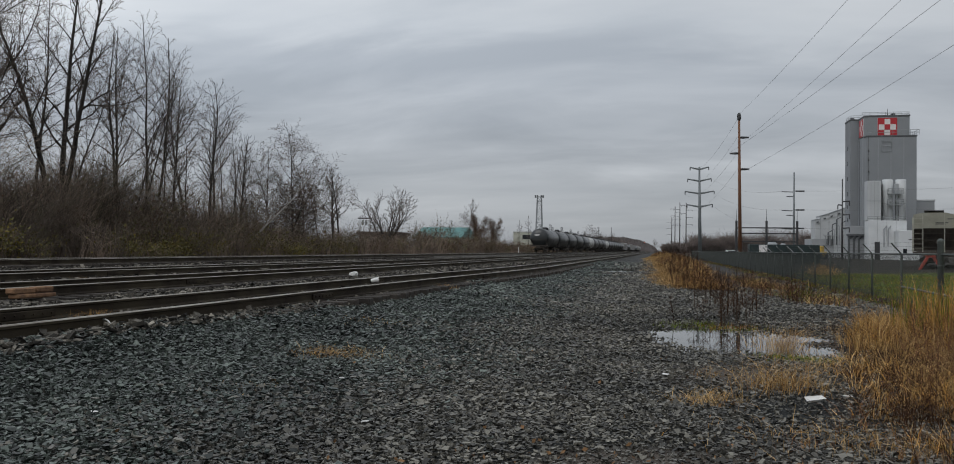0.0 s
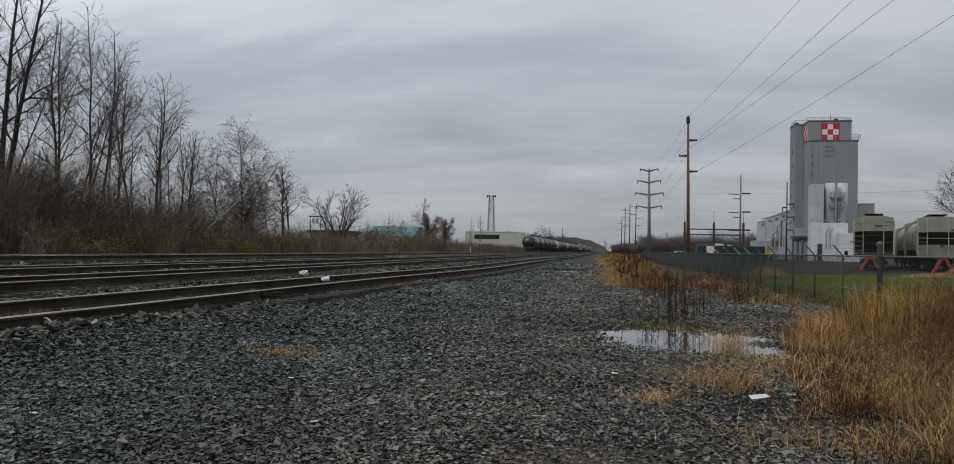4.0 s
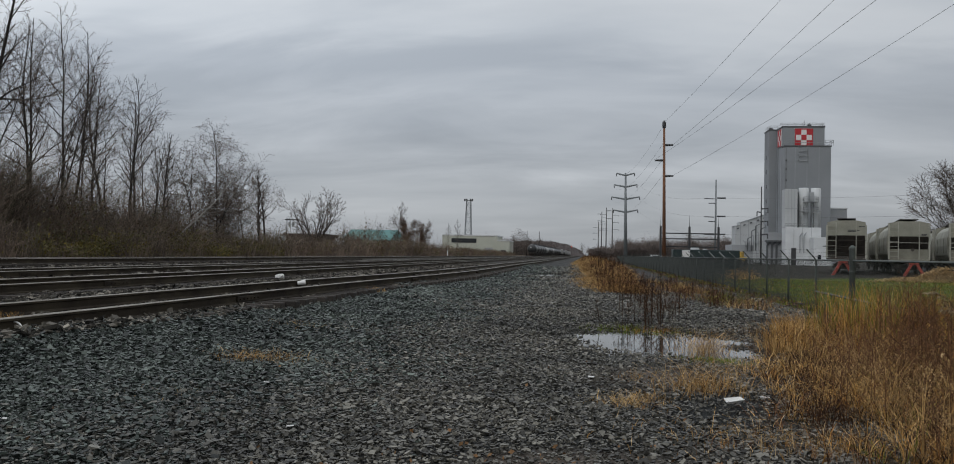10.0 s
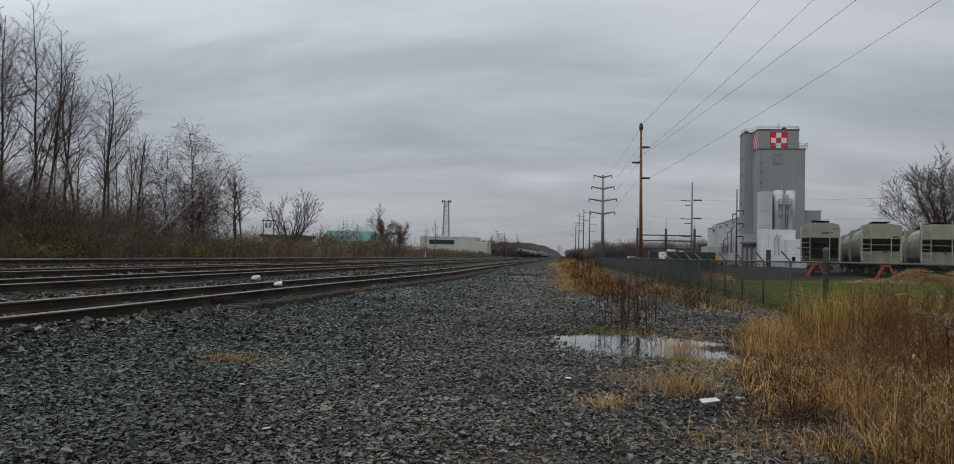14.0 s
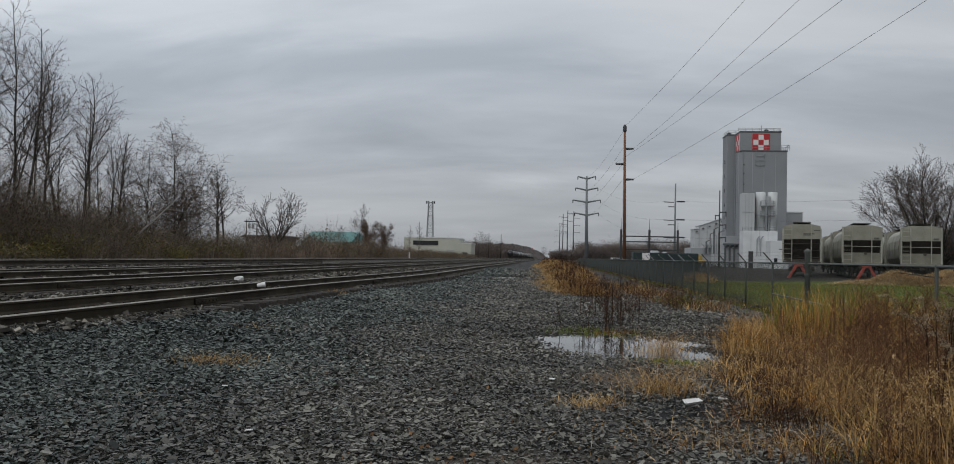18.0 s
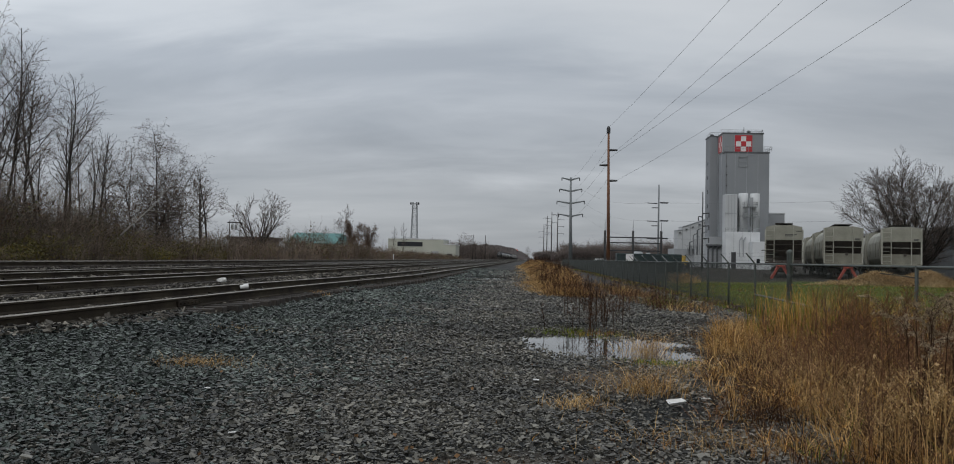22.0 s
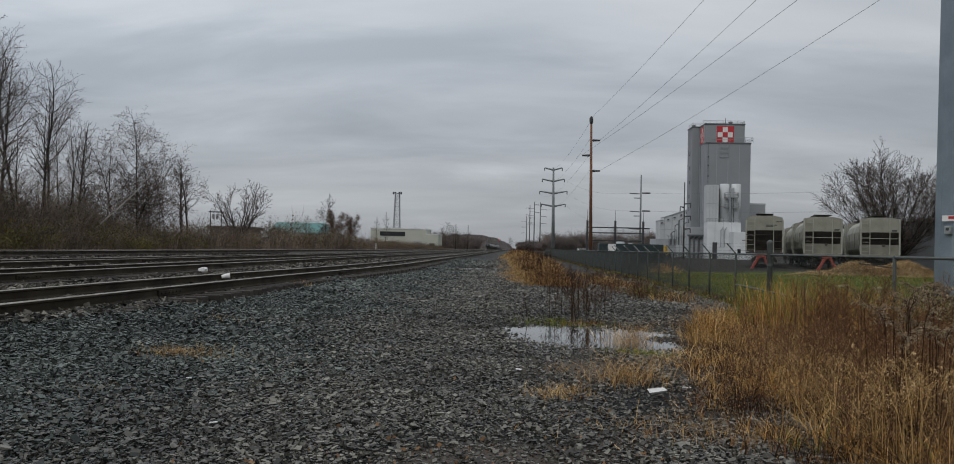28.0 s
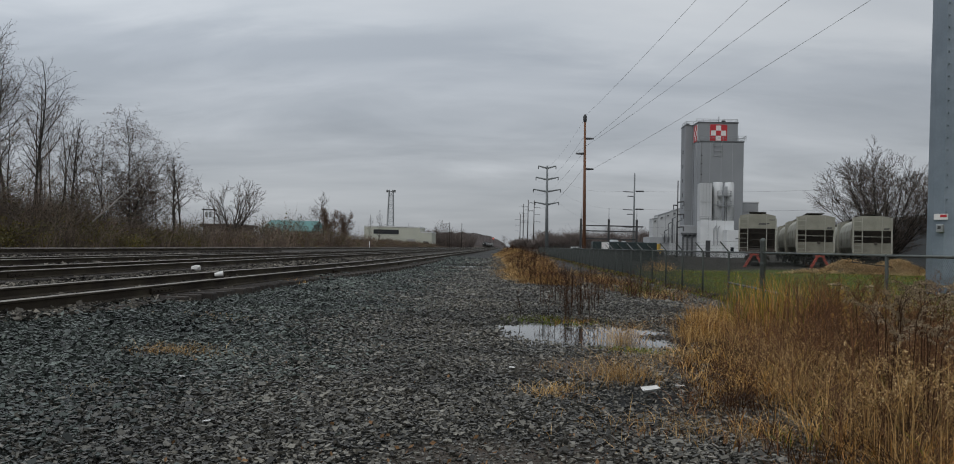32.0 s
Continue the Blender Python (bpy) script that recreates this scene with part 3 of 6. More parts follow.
RAIL_OUTLINE = [(-0.07, 0), (0.07, 0), (0.07, 0.012), (0.012, 0.035), (0.012, 0.125), (0.036, 0.137), (0.037, 0.162), (0.026, 0.172),
                (-0.026, 0.172), (-0.037, 0.162), (-0.036, 0.137), (-0.012, 0.125), (-0.012, 0.035), (-0.07, 0.012)]
TIE_AT = {}


def build_tracks():
    k = len(RAIL_OUTLINE)
    tie_mesh = Shape().box(-1.3, 1.3, -0.115, 0.115, -0.17, 0.0, 0.012).mesh("tie", TIE_WOOD)
    bar = Shape().box(0.012, 0.045, -0.46, 0.46, 0.03, 0.125, 0.008)
    for j in range(6):
        bar.tube((0.04, -0.38 + j * 0.152, 0.078), (0.068, -0.38 + j * 0.152, 0.078), 0.017, n=6)
    bar_mesh = bar.mesh("joint_bar", RAIL_STEEL)
    for number, (line, head) in enumerate(TRACKS):
        base = head - 0.172
        t = thing("track_%d" % (number + 1), pose(0, 0, 0), "rusty steel rails on weathered wooden ties in dark ballast", "railway track", "parallel railway tracks", "structure")
        ys = np.concatenate([np.arange(-30, 60, 1.0), np.arange(60, 200, 4.0), np.arange(200, 1500, 25.0)])
        for side in (-1, 1):
            # rails are laid in lengths with a joint between them
            cuts = list(np.arange(-27.0 + 3.1 * number + (5.2 if side > 0 else 0), 70, 11.9))
            for a, b in zip([-30] + cuts, cuts + [1450.0]):
                yy = np.concatenate([[a + 0.004], ys[(ys > a + 0.3) & (ys < b - 0.3)], [b - 0.004]])
                xx = line(yy) + side * 0.7525
                verts = np.array([[(x + u, y, base + v) for u, v in RAIL_OUTLINE] for x, y in zip(xx, yy)]).reshape(-1, 3)
                faces, slots = [], []
                for r in range(len(yy) - 1):
                    for i in range(k):
                        faces.append((r * k + i, r * k + (i + 1) % k, (r + 1) * k + (i + 1) % k, (r + 1) * k + i))
                        slots.append(1 if i in (6, 7) else 0)
                part("rail", array_mesh("rail", verts, faces, [RAIL_STEEL, RAIL_HEAD], slots), None, t)
            for c in cuts[:8]:
                for face in (0, 180):
                    x = float(line(c)) + side * 0.7525
                    part("joint_bar", bar_mesh, None, t, at=pose(x, c, base, 0, 0, face))
        y = 2.0 + 0.2 * number
        last = (58, 66, 60, 70)[number]
        while y < last:
            x = float(line(y))
            part("tie", tie_mesh, None, t, at=pose(x + rng.uniform(-0.06, 0.06), y, base - 0.002, 0, 0, rng.uniform(-1.5, 1.5)))
            y += 0.53 + rng.uniform(-0.03, 0.03)


build_tracks()


# ---- chain-link fence ----
FENCE_X, FENCE_TOP = 5.8, 1.15
FENCE_POSTS = [10.2, 13.3, 19.7] + [19.7 + 3.0 * k for k in range(1, 51)]


def build_fence():
    f = thing("fence", pose(0, 0, 0), "weathered chain-link fence with steel posts and barbed-wire arms", "fence", "", "structure")
    for i, y in enumerate(FENCE_POSTS):
        z = float(gz(FENCE_X, y))
        if abs(y - 19.7) < 0.1:
            s = Shape().turned((FENCE_X, y, z - 0.1), (0, 0, 1), [(0, 0.062), (1.60, 0.062), (1.62, 0.07), (1.66, 0.06), (1.69, 0.02)], 12)
            p = part("post", s, FENCE_STEEL, f, "thick galvanised terminal post with a domed cap", smooth=True)
            for h in (0.2, 0.6, 1.0):
                part("brace_band", Shape().turned((FENCE_X, y, z + h), (0, 0, 1), [(0, 0.068), (0.03, 0.068)], 12), FENCE_STEEL, p)
            continue
        s = Shape().tube((FENCE_X, y, z - 0.1), (FENCE_X, y, FENCE_TOP + 0.02), 0.03, n=8)
        p = part("post", s, FENCE_POST, f, smooth=True)
        if y > 14:
            part("barbed_wire_arm", Shape().tube((FENCE_X, y, FENCE_TOP), (FENCE_X - 0.24, y, FENCE_TOP + 0.27), 0.018, n=6), FENCE_POST, p)
    for a, b in zip(FENCE_POSTS[:-1], FENCE_POSTS[1:]):
        part("top_rail", Shape().tube((FENCE_X, a, FENCE_TOP), (FENCE_X, b, FENCE_TOP), 0.021, n=8), FENCE_STEEL, f, smooth=True)
    part("bottom_rail", Shape().tube((FENCE_X, 22.7, 0.35), (FENCE_X, 14.6, 0.22), 0.024, n=8), FENCE_STEEL, f, smooth=True)
    wires = []
    for k in range(3):
        x, z = FENCE_X - 0.08 - 0.08 * k, FENCE_TOP + 0.09 + 0.09 * k
        for a, b in zip(FENCE_POSTS[2:-1], FENCE_POSTS[3:]):
            wires.append((x, a, z, x, b, z, 0.0022, 0.0022))
    part("barbed_wire", tubes_mesh("barbed_wire", wires, WIRE), None, f)
    mesh = []
    low, high = 0.0, FENCE_TOP
    pitch = 0.055
    run = high - low
    for y in np.arange(10.2, 168.0, pitch):
        mesh.append((FENCE_X, y, low, FENCE_X, y + run, high, 0.0019, 0.0019))
        mesh.append((FENCE_X + 0.004, y, high, FENCE_X + 0.004, y + run, low, 0.0019, 0.0019))
    # the weave hangs thicker with dead vines farther along
    for y in np.arange(26.0, 168.0, pitch):
        thick = float(np.interp(y, [26, 60], [0.0004, 0.0048]))
        mesh.append((FENCE_X + 0.002, y + 0.027, low, FENCE_X + 0.002, y + 0.027 + run, high, thick, thick))
    ob = part("chain_link_mesh", tubes_mesh("chain_link_mesh", mesh, WIRE), None, f)
    tagged(ob, kind="stuff")


build_fence()


# ---- the grain elevator and its outbuildings ----
def checker_sign(parent, x0, x1, z0, z1, y, turn=None):
    """A red-framed board of red and white squares."""
    m = turn or Matrix()
    board = part("sign", Shape().box(x0, x1, y - 0.12, y, z0, z1, m=m), SIGN_WHITE, parent, "red and white chequered sign board")
    w, h = (x1 - x0), (z1 - z0)
    b = 0.06 * w
    fr = Shape()
    for a, c, d, e in ((x0, x1, z0, z0 + b), (x0, x1, z1 - b, z1), (x0, x0 + b, z0 + b, z1 - b), (x1 - b, x1, z0 + b, z1 - b)):
        fr.box(a, c, y - 0.17, y - 0.121, d, e, m=m)
    part("frame", fr, RED_PAINT, board)
    cw, ch = (w - 2 * b) / 3, (h - 2 * b) / 3
    for i in range(3):
        for j in range(3):
            if (i + j) % 2 == 0:
                part("square", Shape().box(x0 + b + i * cw, x0 + b + (i + 1) * cw, y - 0.15, y - 0.121, z0 + b + j * ch, z0 + b + (j + 1) * ch, m=m), RED_PAINT, board)


def railing(parent, points, z, height=1.1, r=0.045, mat=None):
    s = Shape()
    for (x0, y0), (x1, y1) in zip(points[:-1], points[1:]):
        n = max(1, int(math.hypot(x1 - x0, y1 - y0) / 1.6))
        for h in (0.55, 1.0):
            s.tube((x0, y0, z + height * h), (x1, y1, z + height * h), r, n=5)
    rail = part("railing", s, mat or GALVANISED, parent)
    for (x0, y0), (x1, y1) in zip(points[:-1], points[1:]):
        n = max(1, int(math.hypot(x1 - x0, y1 - y0) / 1.6))
        for i in range(n + (1 if (x1, y1) == points[-1] else 0)):
            x, y = x0 + (x1 - x0) * i / n, y0 + (y1 - y0) * i / n
            part("post", Shape().tube((x, y, z), (x, y, z + height), r, n=5), mat or GALVANISED, rail)
    return rail


def build_elevator():
    e = thing("grain_elevator", pose(0, 0, 0), "tall grey concrete grain elevator with a chequered sign", "grain elevator")
    g = -0.3
    part("front_tower", Shape().box(43.9, 54.1, 200, 208, g, 27.1, 0.12), TOWER_CONCRETE, e)
    part("back_tower", Shape().box(42.2, 52, 208.3, 213.5, g, 31.9, 0.12), TOWER_CONCRETE, e)
    part("penthouse", Shape().box(43.95, 53.2, 202.0, 208.2, 27.1, 31.8, 0.1), TOWER_CONCRETE, e)
    checker_sign(e, 46.6, 50.6, 27.15, 31.2, 201.98)
    checker_sign(e, -206.3, -202.9, 27.3, 31.2, 43.93, Matrix.Rotation(radians(-90), 4, "Z"))
    part("ledge", Shape().box(43.8, 54.2, 199.9, 202.0, 26.75, 27.1, 0.04), DARK_CLAD, e)
    part("parapet", Shape().box(43.85, 53.3, 201.88, 208.3, 31.5, 31.85, 0.04), DARK_CLAD, e)
    part("parapet", Shape().box(42.1, 52.1, 208.2, 213.6, 31.6, 31.95, 0.04), DARK_CLAD, e)
    for x in (46.3, 48.9, 51.5):
        part("pour_joint", Shape().box(x - 0.04, x + 0.04, 199.97, 199.995, 0.0, 26.7), GREY_CLAD, e)
    part("downpipe", Shape().tube((43.87, 203.2, 0.0), (43.87, 203.2, 27.0), 0.07, n=6), GREY_CLAD, e)
    part("downpipe", Shape().tube((43.87, 206.2, 0.0), (43.87, 206.2, 27.0), 0.07, n=6), DARK_CLAD, e)
    railing(e, [(44.0, 201.0), (44.0, 200.1), (54.6, 200.1), (54.6, 207)], 27.1, 1.2)
    railing(e, [(42.4, 213), (42.4, 208.5), (51, 208.5)], 31.9, 0.9)
    railing(e, [(43.5, 202.2), (53.1, 202.2), (53.1, 207)], 31.8, 0.7)
    part("roof_vent", Shape().turned((50.3, 204, 31.8), (0, 0, 1), [(0, 0.4), (0.5, 0.4), (0.5, 0.6), (0.8, 0.2)], 10), DARK_METAL, e)
    part("roof_vent", Shape().turned((43.0, 210, 31.9), (0, 0, 1), [(0, 0.5), (0.5, 0.5), (0.6, 0.2)], 10), DARK_METAL, e)
    part("antenna", Shape().tube((48.9, 203, 31.8), (48.9, 203, 33.3), 0.08, 0.05), DARK_METAL, e)
    lad = Shape()
    for x in (47.0, 49.0):
        lad.tube((x, 199.75, 23.6), (x, 199.75, 27), 0.06, n=5)
    for z in (23.6, 24.7, 25.8):
        lad.tube((47.0, 199.75, z), (49.0, 199.75, z), 0.06, n=5)
    part("ladder_cage", lad, GALVANISED, e)
    con = Shape().tube((44.3, 199.9, 7), (44.3, 199.9, 27), 0.03, n=5)
    for z in (19, 21.5, 23.5):
        con.box(44.2, 44.45, 199.75, 199.98, z, z + 0.3)
    part("conduit", con, DARK_METAL, e)
    for z in (8.5, 11.5, 14.5, 18, 21.5, 25):
        part("window", Shape().box(42.12, 42.19, 210.4, 210.9, z, z + 0.9), GLASS_DARK, e)


def build_white_plant():
    w = thing("loading_building", pose(0, 0, 0), "white sheet-steel loading building with silos and pipes", "industrial building")
    g = -0.4
    part("lower_block", Shape().box(41.7, 49.0, 188, 191.5, g, 8.0, 0.06), WHITE_PAINT, w)
    part("annex", Shape().box(46.6, 50.4, 184.5, 187.9, g, 5.9, 0.06), WHITE_PAINT, w)
    part("bin", Shape().box(41.6, 44.2, 188.4, 191.2, 8.0, 16.2, 0.05), MILL_PALE, w)
    for x in (45.95, 48.5):
        silo = part("silo", Shape().turned((x, 190.6, 8.0), (0, 0, 1), [(0, 1.02), (8.5, 1.02), (8.6, 0.95), (8.65, 0.3)], 20), WHITE_PAINT, w, smooth=True)
        part("hoop", Shape().turned((x, 190.6, 11.5), (0, 0, 1), [(0, 1.05), (0.12, 1.05)], 20), GREY_CLAD, silo)
    for z in (11.2, 13.4):
        part("platform", Shape().box(45.6, 48.4, 188.0, 189.4, z, z + 0.15), GALVANISED, w)
        railing(w, [(45.6, 189.3), (45.6, 188.05), (48.4, 188.05), (48.4, 189.3)], z + 0.15, 1.0, 0.05)
    part("headhouse", Shape().box(46.9, 47.6, 188.5, 189.6, 13.6, 15.6, 0.05), GREY_CLAD, w)
    part("recess", Shape().box(44.22, 44.9, 190.3, 190.9, 8.0, 15.6), DARK_CLAD, w)
    for x in (42.25, 42.95, 43.6):
        part("seam", Shape().box(x - 0.03, x + 0.03, 188.34, 188.39, 8.05, 16.15), GREY_CLAD, w)
    for x in (43.4, 45.2, 47.0):
        part("seam", Shape().box(x - 0.03, x + 0.03, 187.94, 187.99, 3.7, 7.95), GREY_CLAD, w)
    part("seam", Shape().box(41.55, 44.25, 188.33, 188.39, 12.0, 12.1), GREY_CLAD, w)
    part("window", Shape().box(47.4, 48.1, 184.42, 184.49, 1.3, 2.2), GLASS_DARK, w)
    part("ladder", Shape().tube((46.9, 188.2, 8), (46.9, 188.2, 13.4), 0.08, n=5).tube((47.4, 188.2, 8), (47.4, 188.2, 13.4), 0.08, n=5), DARK_METAL, w)
    for x in (44.6, 45.4):
        s = Shape().tube((x, 187.7, 2.6), (x, 187.7, 6.2), 0.11).tube((x, 187.7, 6.2), (x + 0.5, 187.7, 6.9), 0.11)
        part("pipe", s, GREY_CLAD, w)
    part("door", Shape().box(42.9, 43.9, 187.93, 187.99, g + 0.1, 3.6), DARK_METAL, w)
    part("vent", Shape().box(48.4, 50.0, 184.42, 184.49, 4.0, 4.15), DARK_METAL, w)
    railing(w, [(41.6, 188.1), (48.9, 188.1)], 8.0, 0.8, 0.04)
    b = thing("boiler_house", pose(0, 0, 0), "grey clad boiler house with bent ducts", "industrial building")
    part("wall", Shape().box(38.9, 42.9, 194, 197, g, 7.0, 0.06), GREY_CLAD, b)
    for x in (39.1, 40.1, 41.1):
        part("duct", Shape().tube((x, 193.7, g), (x, 193.7, 4.3), 0.22).tube((x, 193.7, 4.3), (x + 0.8, 193.7, 4.9), 0.22), DARK_CLAD, b)
    part("duct", Shape().box(38.6, 42.4, 193.2, 193.9, 4.9, 5.3), DARK_CLAD, b)
    low = thing("mill_building", pose(0, 0, 0), "long pale mill building with a rising roofline", "industrial building")
    part("wall", Shape().prism([(39.0, g), (48.2, g), (48.2, 12.95), (46.6, 12.9), (44.4, 12.1), (42.2, 11.3), (40.3, 10.7), (40.3, 9.9), (39.0, 9.75)], "y", 234, 240), MILL_PALE, low)
    for x, z in ((40.3, 10.6), (42.4, 11.3), (44.5, 12.0), (46.6, 12.8)):
        part("joint", Shape().box(x - 0.06, x + 0.06, 233.9, 233.99, g, z), GREY_CLAD, low)
    part("roof_edge", Shape().prism([(40.25, 10.72), (42.2, 11.32), (44.4, 12.12), (46.6, 12.92), (48.2, 12.97), (48.2, 13.12), (46.55, 13.07), (44.35, 12.27), (42.15, 11.47), (40.25, 10.87)], "y", 233.8, 240.2), GREY_CLAD, low)
    part("lower_roof_edge", Shape().prism([(38.9, 9.76), (40.2, 9.92), (40.2, 10.05), (38.9, 9.89)], "y", 233.8, 240.2), GREY_CLAD, low)
    for x, z in ((39.6, 8.95), (41.3, 9.9), (43.0, 10.5), (44.8, 11.2), (46.4, 11.8)):
        part("vent", Shape().prism([(x - 0.25, z), (x + 0.25, z + 0.1), (x + 0.25, z + 0.45), (x - 0.25, z + 0.35)], "y", 233.6, 233.98), DARK_CLAD, low)
    shed = thing("process_shed", pose(0, 0, 0), "low grey process shed crowded with pipes", "industrial building")
    part("wall", Shape().box(33.5, 38.2, 205, 215, g, 4.4, 0.05), GREY_CLAD, shed)
    for k, (x, top) in enumerate(((36.4, 4.9), (36.9, 5.8), (37.3, 5.2), (37.8, 7.6), (38.2, 6.4), (38.7, 8.8), (39.3, 7.2), (39.8, 8.0))):
        part("pipe", Shape().tube((x, 204.6, 3.0), (x, 204.6, top), 0.10 + 0.03 * (k % 3)).tube((x, 204.6, top), (x + (0.9 if k % 2 else -0.6), 204.6, top + 0.5), 0.10), DARK_CLAD if k % 2 else GREY_CLAD, shed)
    part("catwalk", Shape().box(36.2, 40.2, 203.9, 204.4, 5.0, 5.15), GREY_CLAD, shed)
    tr = thing("yellow_loader", pose(28.6, 168, g, 0, 0, 62) @ Matrix.Scale(0.92, 4), "yellow wheel loader parked beside the shed", "loader")
    part("body", Shape().box(-2.6, 2.6, -1, 1, 0.9, 2.0, 0.15).box(-0.8, 0.9, -0.9, 0.9, 2.0, 3.1, 0.12), YELLOW, tr)
    part("bucket", Shape().prism([(-4.1, 0.2), (-2.9, 0.2), (-2.9, 1.3), (-3.2, 1.3), (-3.3, 0.5), (-4.1, 0.4)], "y", -1.2, 1.2), DARK_METAL, tr)
    for x in (-1.7, 1.6):
        for y in (-1.05, 1.05):
            part("wheel", Shape().turned((x, y - 0.25, 0.75), (0, 1, 0), [(0, 0.6), (0.08, 0.75), (0.42, 0.75), (0.5, 0.6)], 16), DARK_METAL, tr)
    rb = thing("warehouse", pose(0, 0, 0), "pale grey warehouse behind the elevator", "industrial building")
    part("wall", Shape().box(54.3, 62.0, 215, 235, g, 13.6, 0.08), GREY_CLAD, rb)
    part("parapet", Shape().box(54.2, 62.1, 214.9, 235.1, 13.6, 13.9), WHITE_PAINT, rb)


build_elevator()
build_white_plant()


def build_right_shed():
    s = thing("metal_shed", pose(0, 0, 0), "dark grey metal shed behind the bare tree", "industrial building")
    part("wall", Shape().prism([(47.0, -0.2), (66, -0.2), (66, 6.4), (52, 6.05), (47.0, 5.5)], "y", 110, 128), DARK_CLAD, s)
    part("roof", Shape().prism([(46.8, 5.55), (52, 6.1), (66.2, 6.45), (66.2, 6.65), (52, 6.3), (46.8, 5.75)], "y", 109.8, 128.2), GREY_CLAD, s)
    part("wall_lamp", Shape().box(52.2, 52.7, 109.75, 109.99, 4.2, 4.6), DARK_METAL, s)


build_right_shed()


# ---- covered hopper cars in the mill's siding ----
def hopper_car(round_sides, m, label):
    c = thing("hopper_car", m, label, "railway car", "parked covered hopper cars")
    L = 15.6
    # side walls and roof as one shell, seen from the end
    if round_sides:
        o = [(-1.25, 1.35), (1.25, 1.35), (1.5, 2.0), (1.56, 2.8), (1.5, 3.6), (1.2, 4.15), (0.5, 4.45), (-0.5, 4.45), (-1.2, 4.15), (-1.5, 3.6), (-1.56, 2.8), (-1.5, 2.0)]
    else:
        o = [(-1.3, 1.2), (1.3, 1.2), (1.5, 1.7), (1.57, 2.5), (1.52, 3.2), (1.36, 3.75), (1.0, 4.15), (0.5, 4.34), (-0.5, 4.34), (-1.0, 4.15), (-1.36, 3.75), (-1.52, 3.2), (-1.57, 2.5), (-1.5, 1.7)]
    part("body", Shape().prism(o, "y", 1.9, L - 1.9), HOPPER_GREY, c)
    for y0, y1 in ((0.25, 1.9), (L - 1.9, L - 0.25)):
        near = y0 < 1
        # sloping end sheet over an open end platform
        e = Shape()
        ya, yb = (0.3, 1.9) if near else (L - 0.3, L - 1.9)
        top = 4.38
        e.add([(-1.45, ya, 3.15), (1.45, ya, 3.15), (1.45, ya, top - 0.15), (0.8, ya, top), (-0.8, ya, top), (-1.45, ya, top - 0.15),
               (-1.45, yb, 1.9), (1.45, yb, 1.9), (1.45, yb, top - 0.1), (0.8, yb, top + 0.03), (-0.8, yb, top + 0.03), (-1.45, yb, top - 0.1)],
              [(0, 1, 2, 3, 4, 5), (6, 7, 1, 0), (1, 7, 8, 2), (2, 8, 9, 3), (3, 9, 10, 4), (4, 10, 11, 5), (5, 11, 6, 0), (11, 10, 9, 8, 7, 6)])
        e.f.pop(1), e.s.pop(1)
        part("end_sheet", e, HOPPER_END, c)
        # coloured as dark as the underframe to paint in shade below the end sheet
        part("slope_sheet", Shape().add([(-1.44, ya, 3.14), (1.44, ya, 3.14), (1.44, yb, 1.3), (-1.44, yb, 1.3)], [(0, 1, 2, 3)]), FRAME_DIRT_AND_SHADE, c)
        yf = 0.22 if near else L - 0.22
        for x in (-1.48, -0.78, 0.74, 1.48):
            part("end_post", Shape().box(x - (0.06 if abs(x) > 1 else 0.032), x + (0.06 if abs(x) > 1 else 0.032), min(yf, yf + (0.1 if near else -0.1)), max(yf, yf + (0.1 if near else -0.1)), 1.25, 4.25 if abs(x) < 1 or not round_sides else 4.0), HOPPER_GREY, c)
        lower = Shape().box(-1.45, 1.45, min(ya, ya + (0.06 if near else -0.06)), max(ya, ya + (0.06 if near else -0.06)), 1.3, 2.1 if not round_sides else 1.45)
        part("end_panel", lower, FRAME_DIRT_AND_SHADE if round_sides else HOPPER_DIRTY, c)
        for z in (1.6, 2.2, 2.75) if round_sides else (2.62,):
            part("grab_rail", Shape().tube((-1.5, yf, z), (1.5, yf, z), 0.022, n=5), FRAME_DIRT_AND_SHADE if round_sides else HOPPER_GREY, c)
        lx = -1.0 if near else 1.0
        for k in range(7):
            part("ladder_rung", Shape().tube((lx - 0.4, yf - 0.05, 1.5 + 0.4 * k), (lx + 0.2, yf - 0.05, 1.5 + 0.4 * k), 0.016, n=5), HOPPER_GREY, c)
        part("end_sill", Shape().box(-1.5, 1.5, min(yf, yf + (0.3 if near else -0.3)), max(yf, yf + (0.3 if near else -0.3)), 1.05, 1.28, 0.02), FRAME_DIRT_AND_SHADE if round_sides else HOPPER_DIRTY, c)
        part("coupler", Shape().box(-0.13, 0.13, -0.45 if near else L - 0.2, 0.3 if near else L + 0.45, 0.72, 1.0, 0.03), FRAME_DIRT_AND_SHADE, c)
        part("brake_wheel" if near else "brake_cover", Shape().turned((0.25, yf - (0.1 if near else -0.06), 2.05), (0, 1, 0), [(0, 0.13), (0.04, 0.13)], 14), FRAME_DIRT_AND_SHADE, c)
        bogie(c, 2.3 if near else L - 2.3)
    part("centre_sill", Shape().box(-0.3, 0.3, 0.3, L - 0.3, 0.85, 1.2), FRAME_DIRT_AND_SHADE, c)
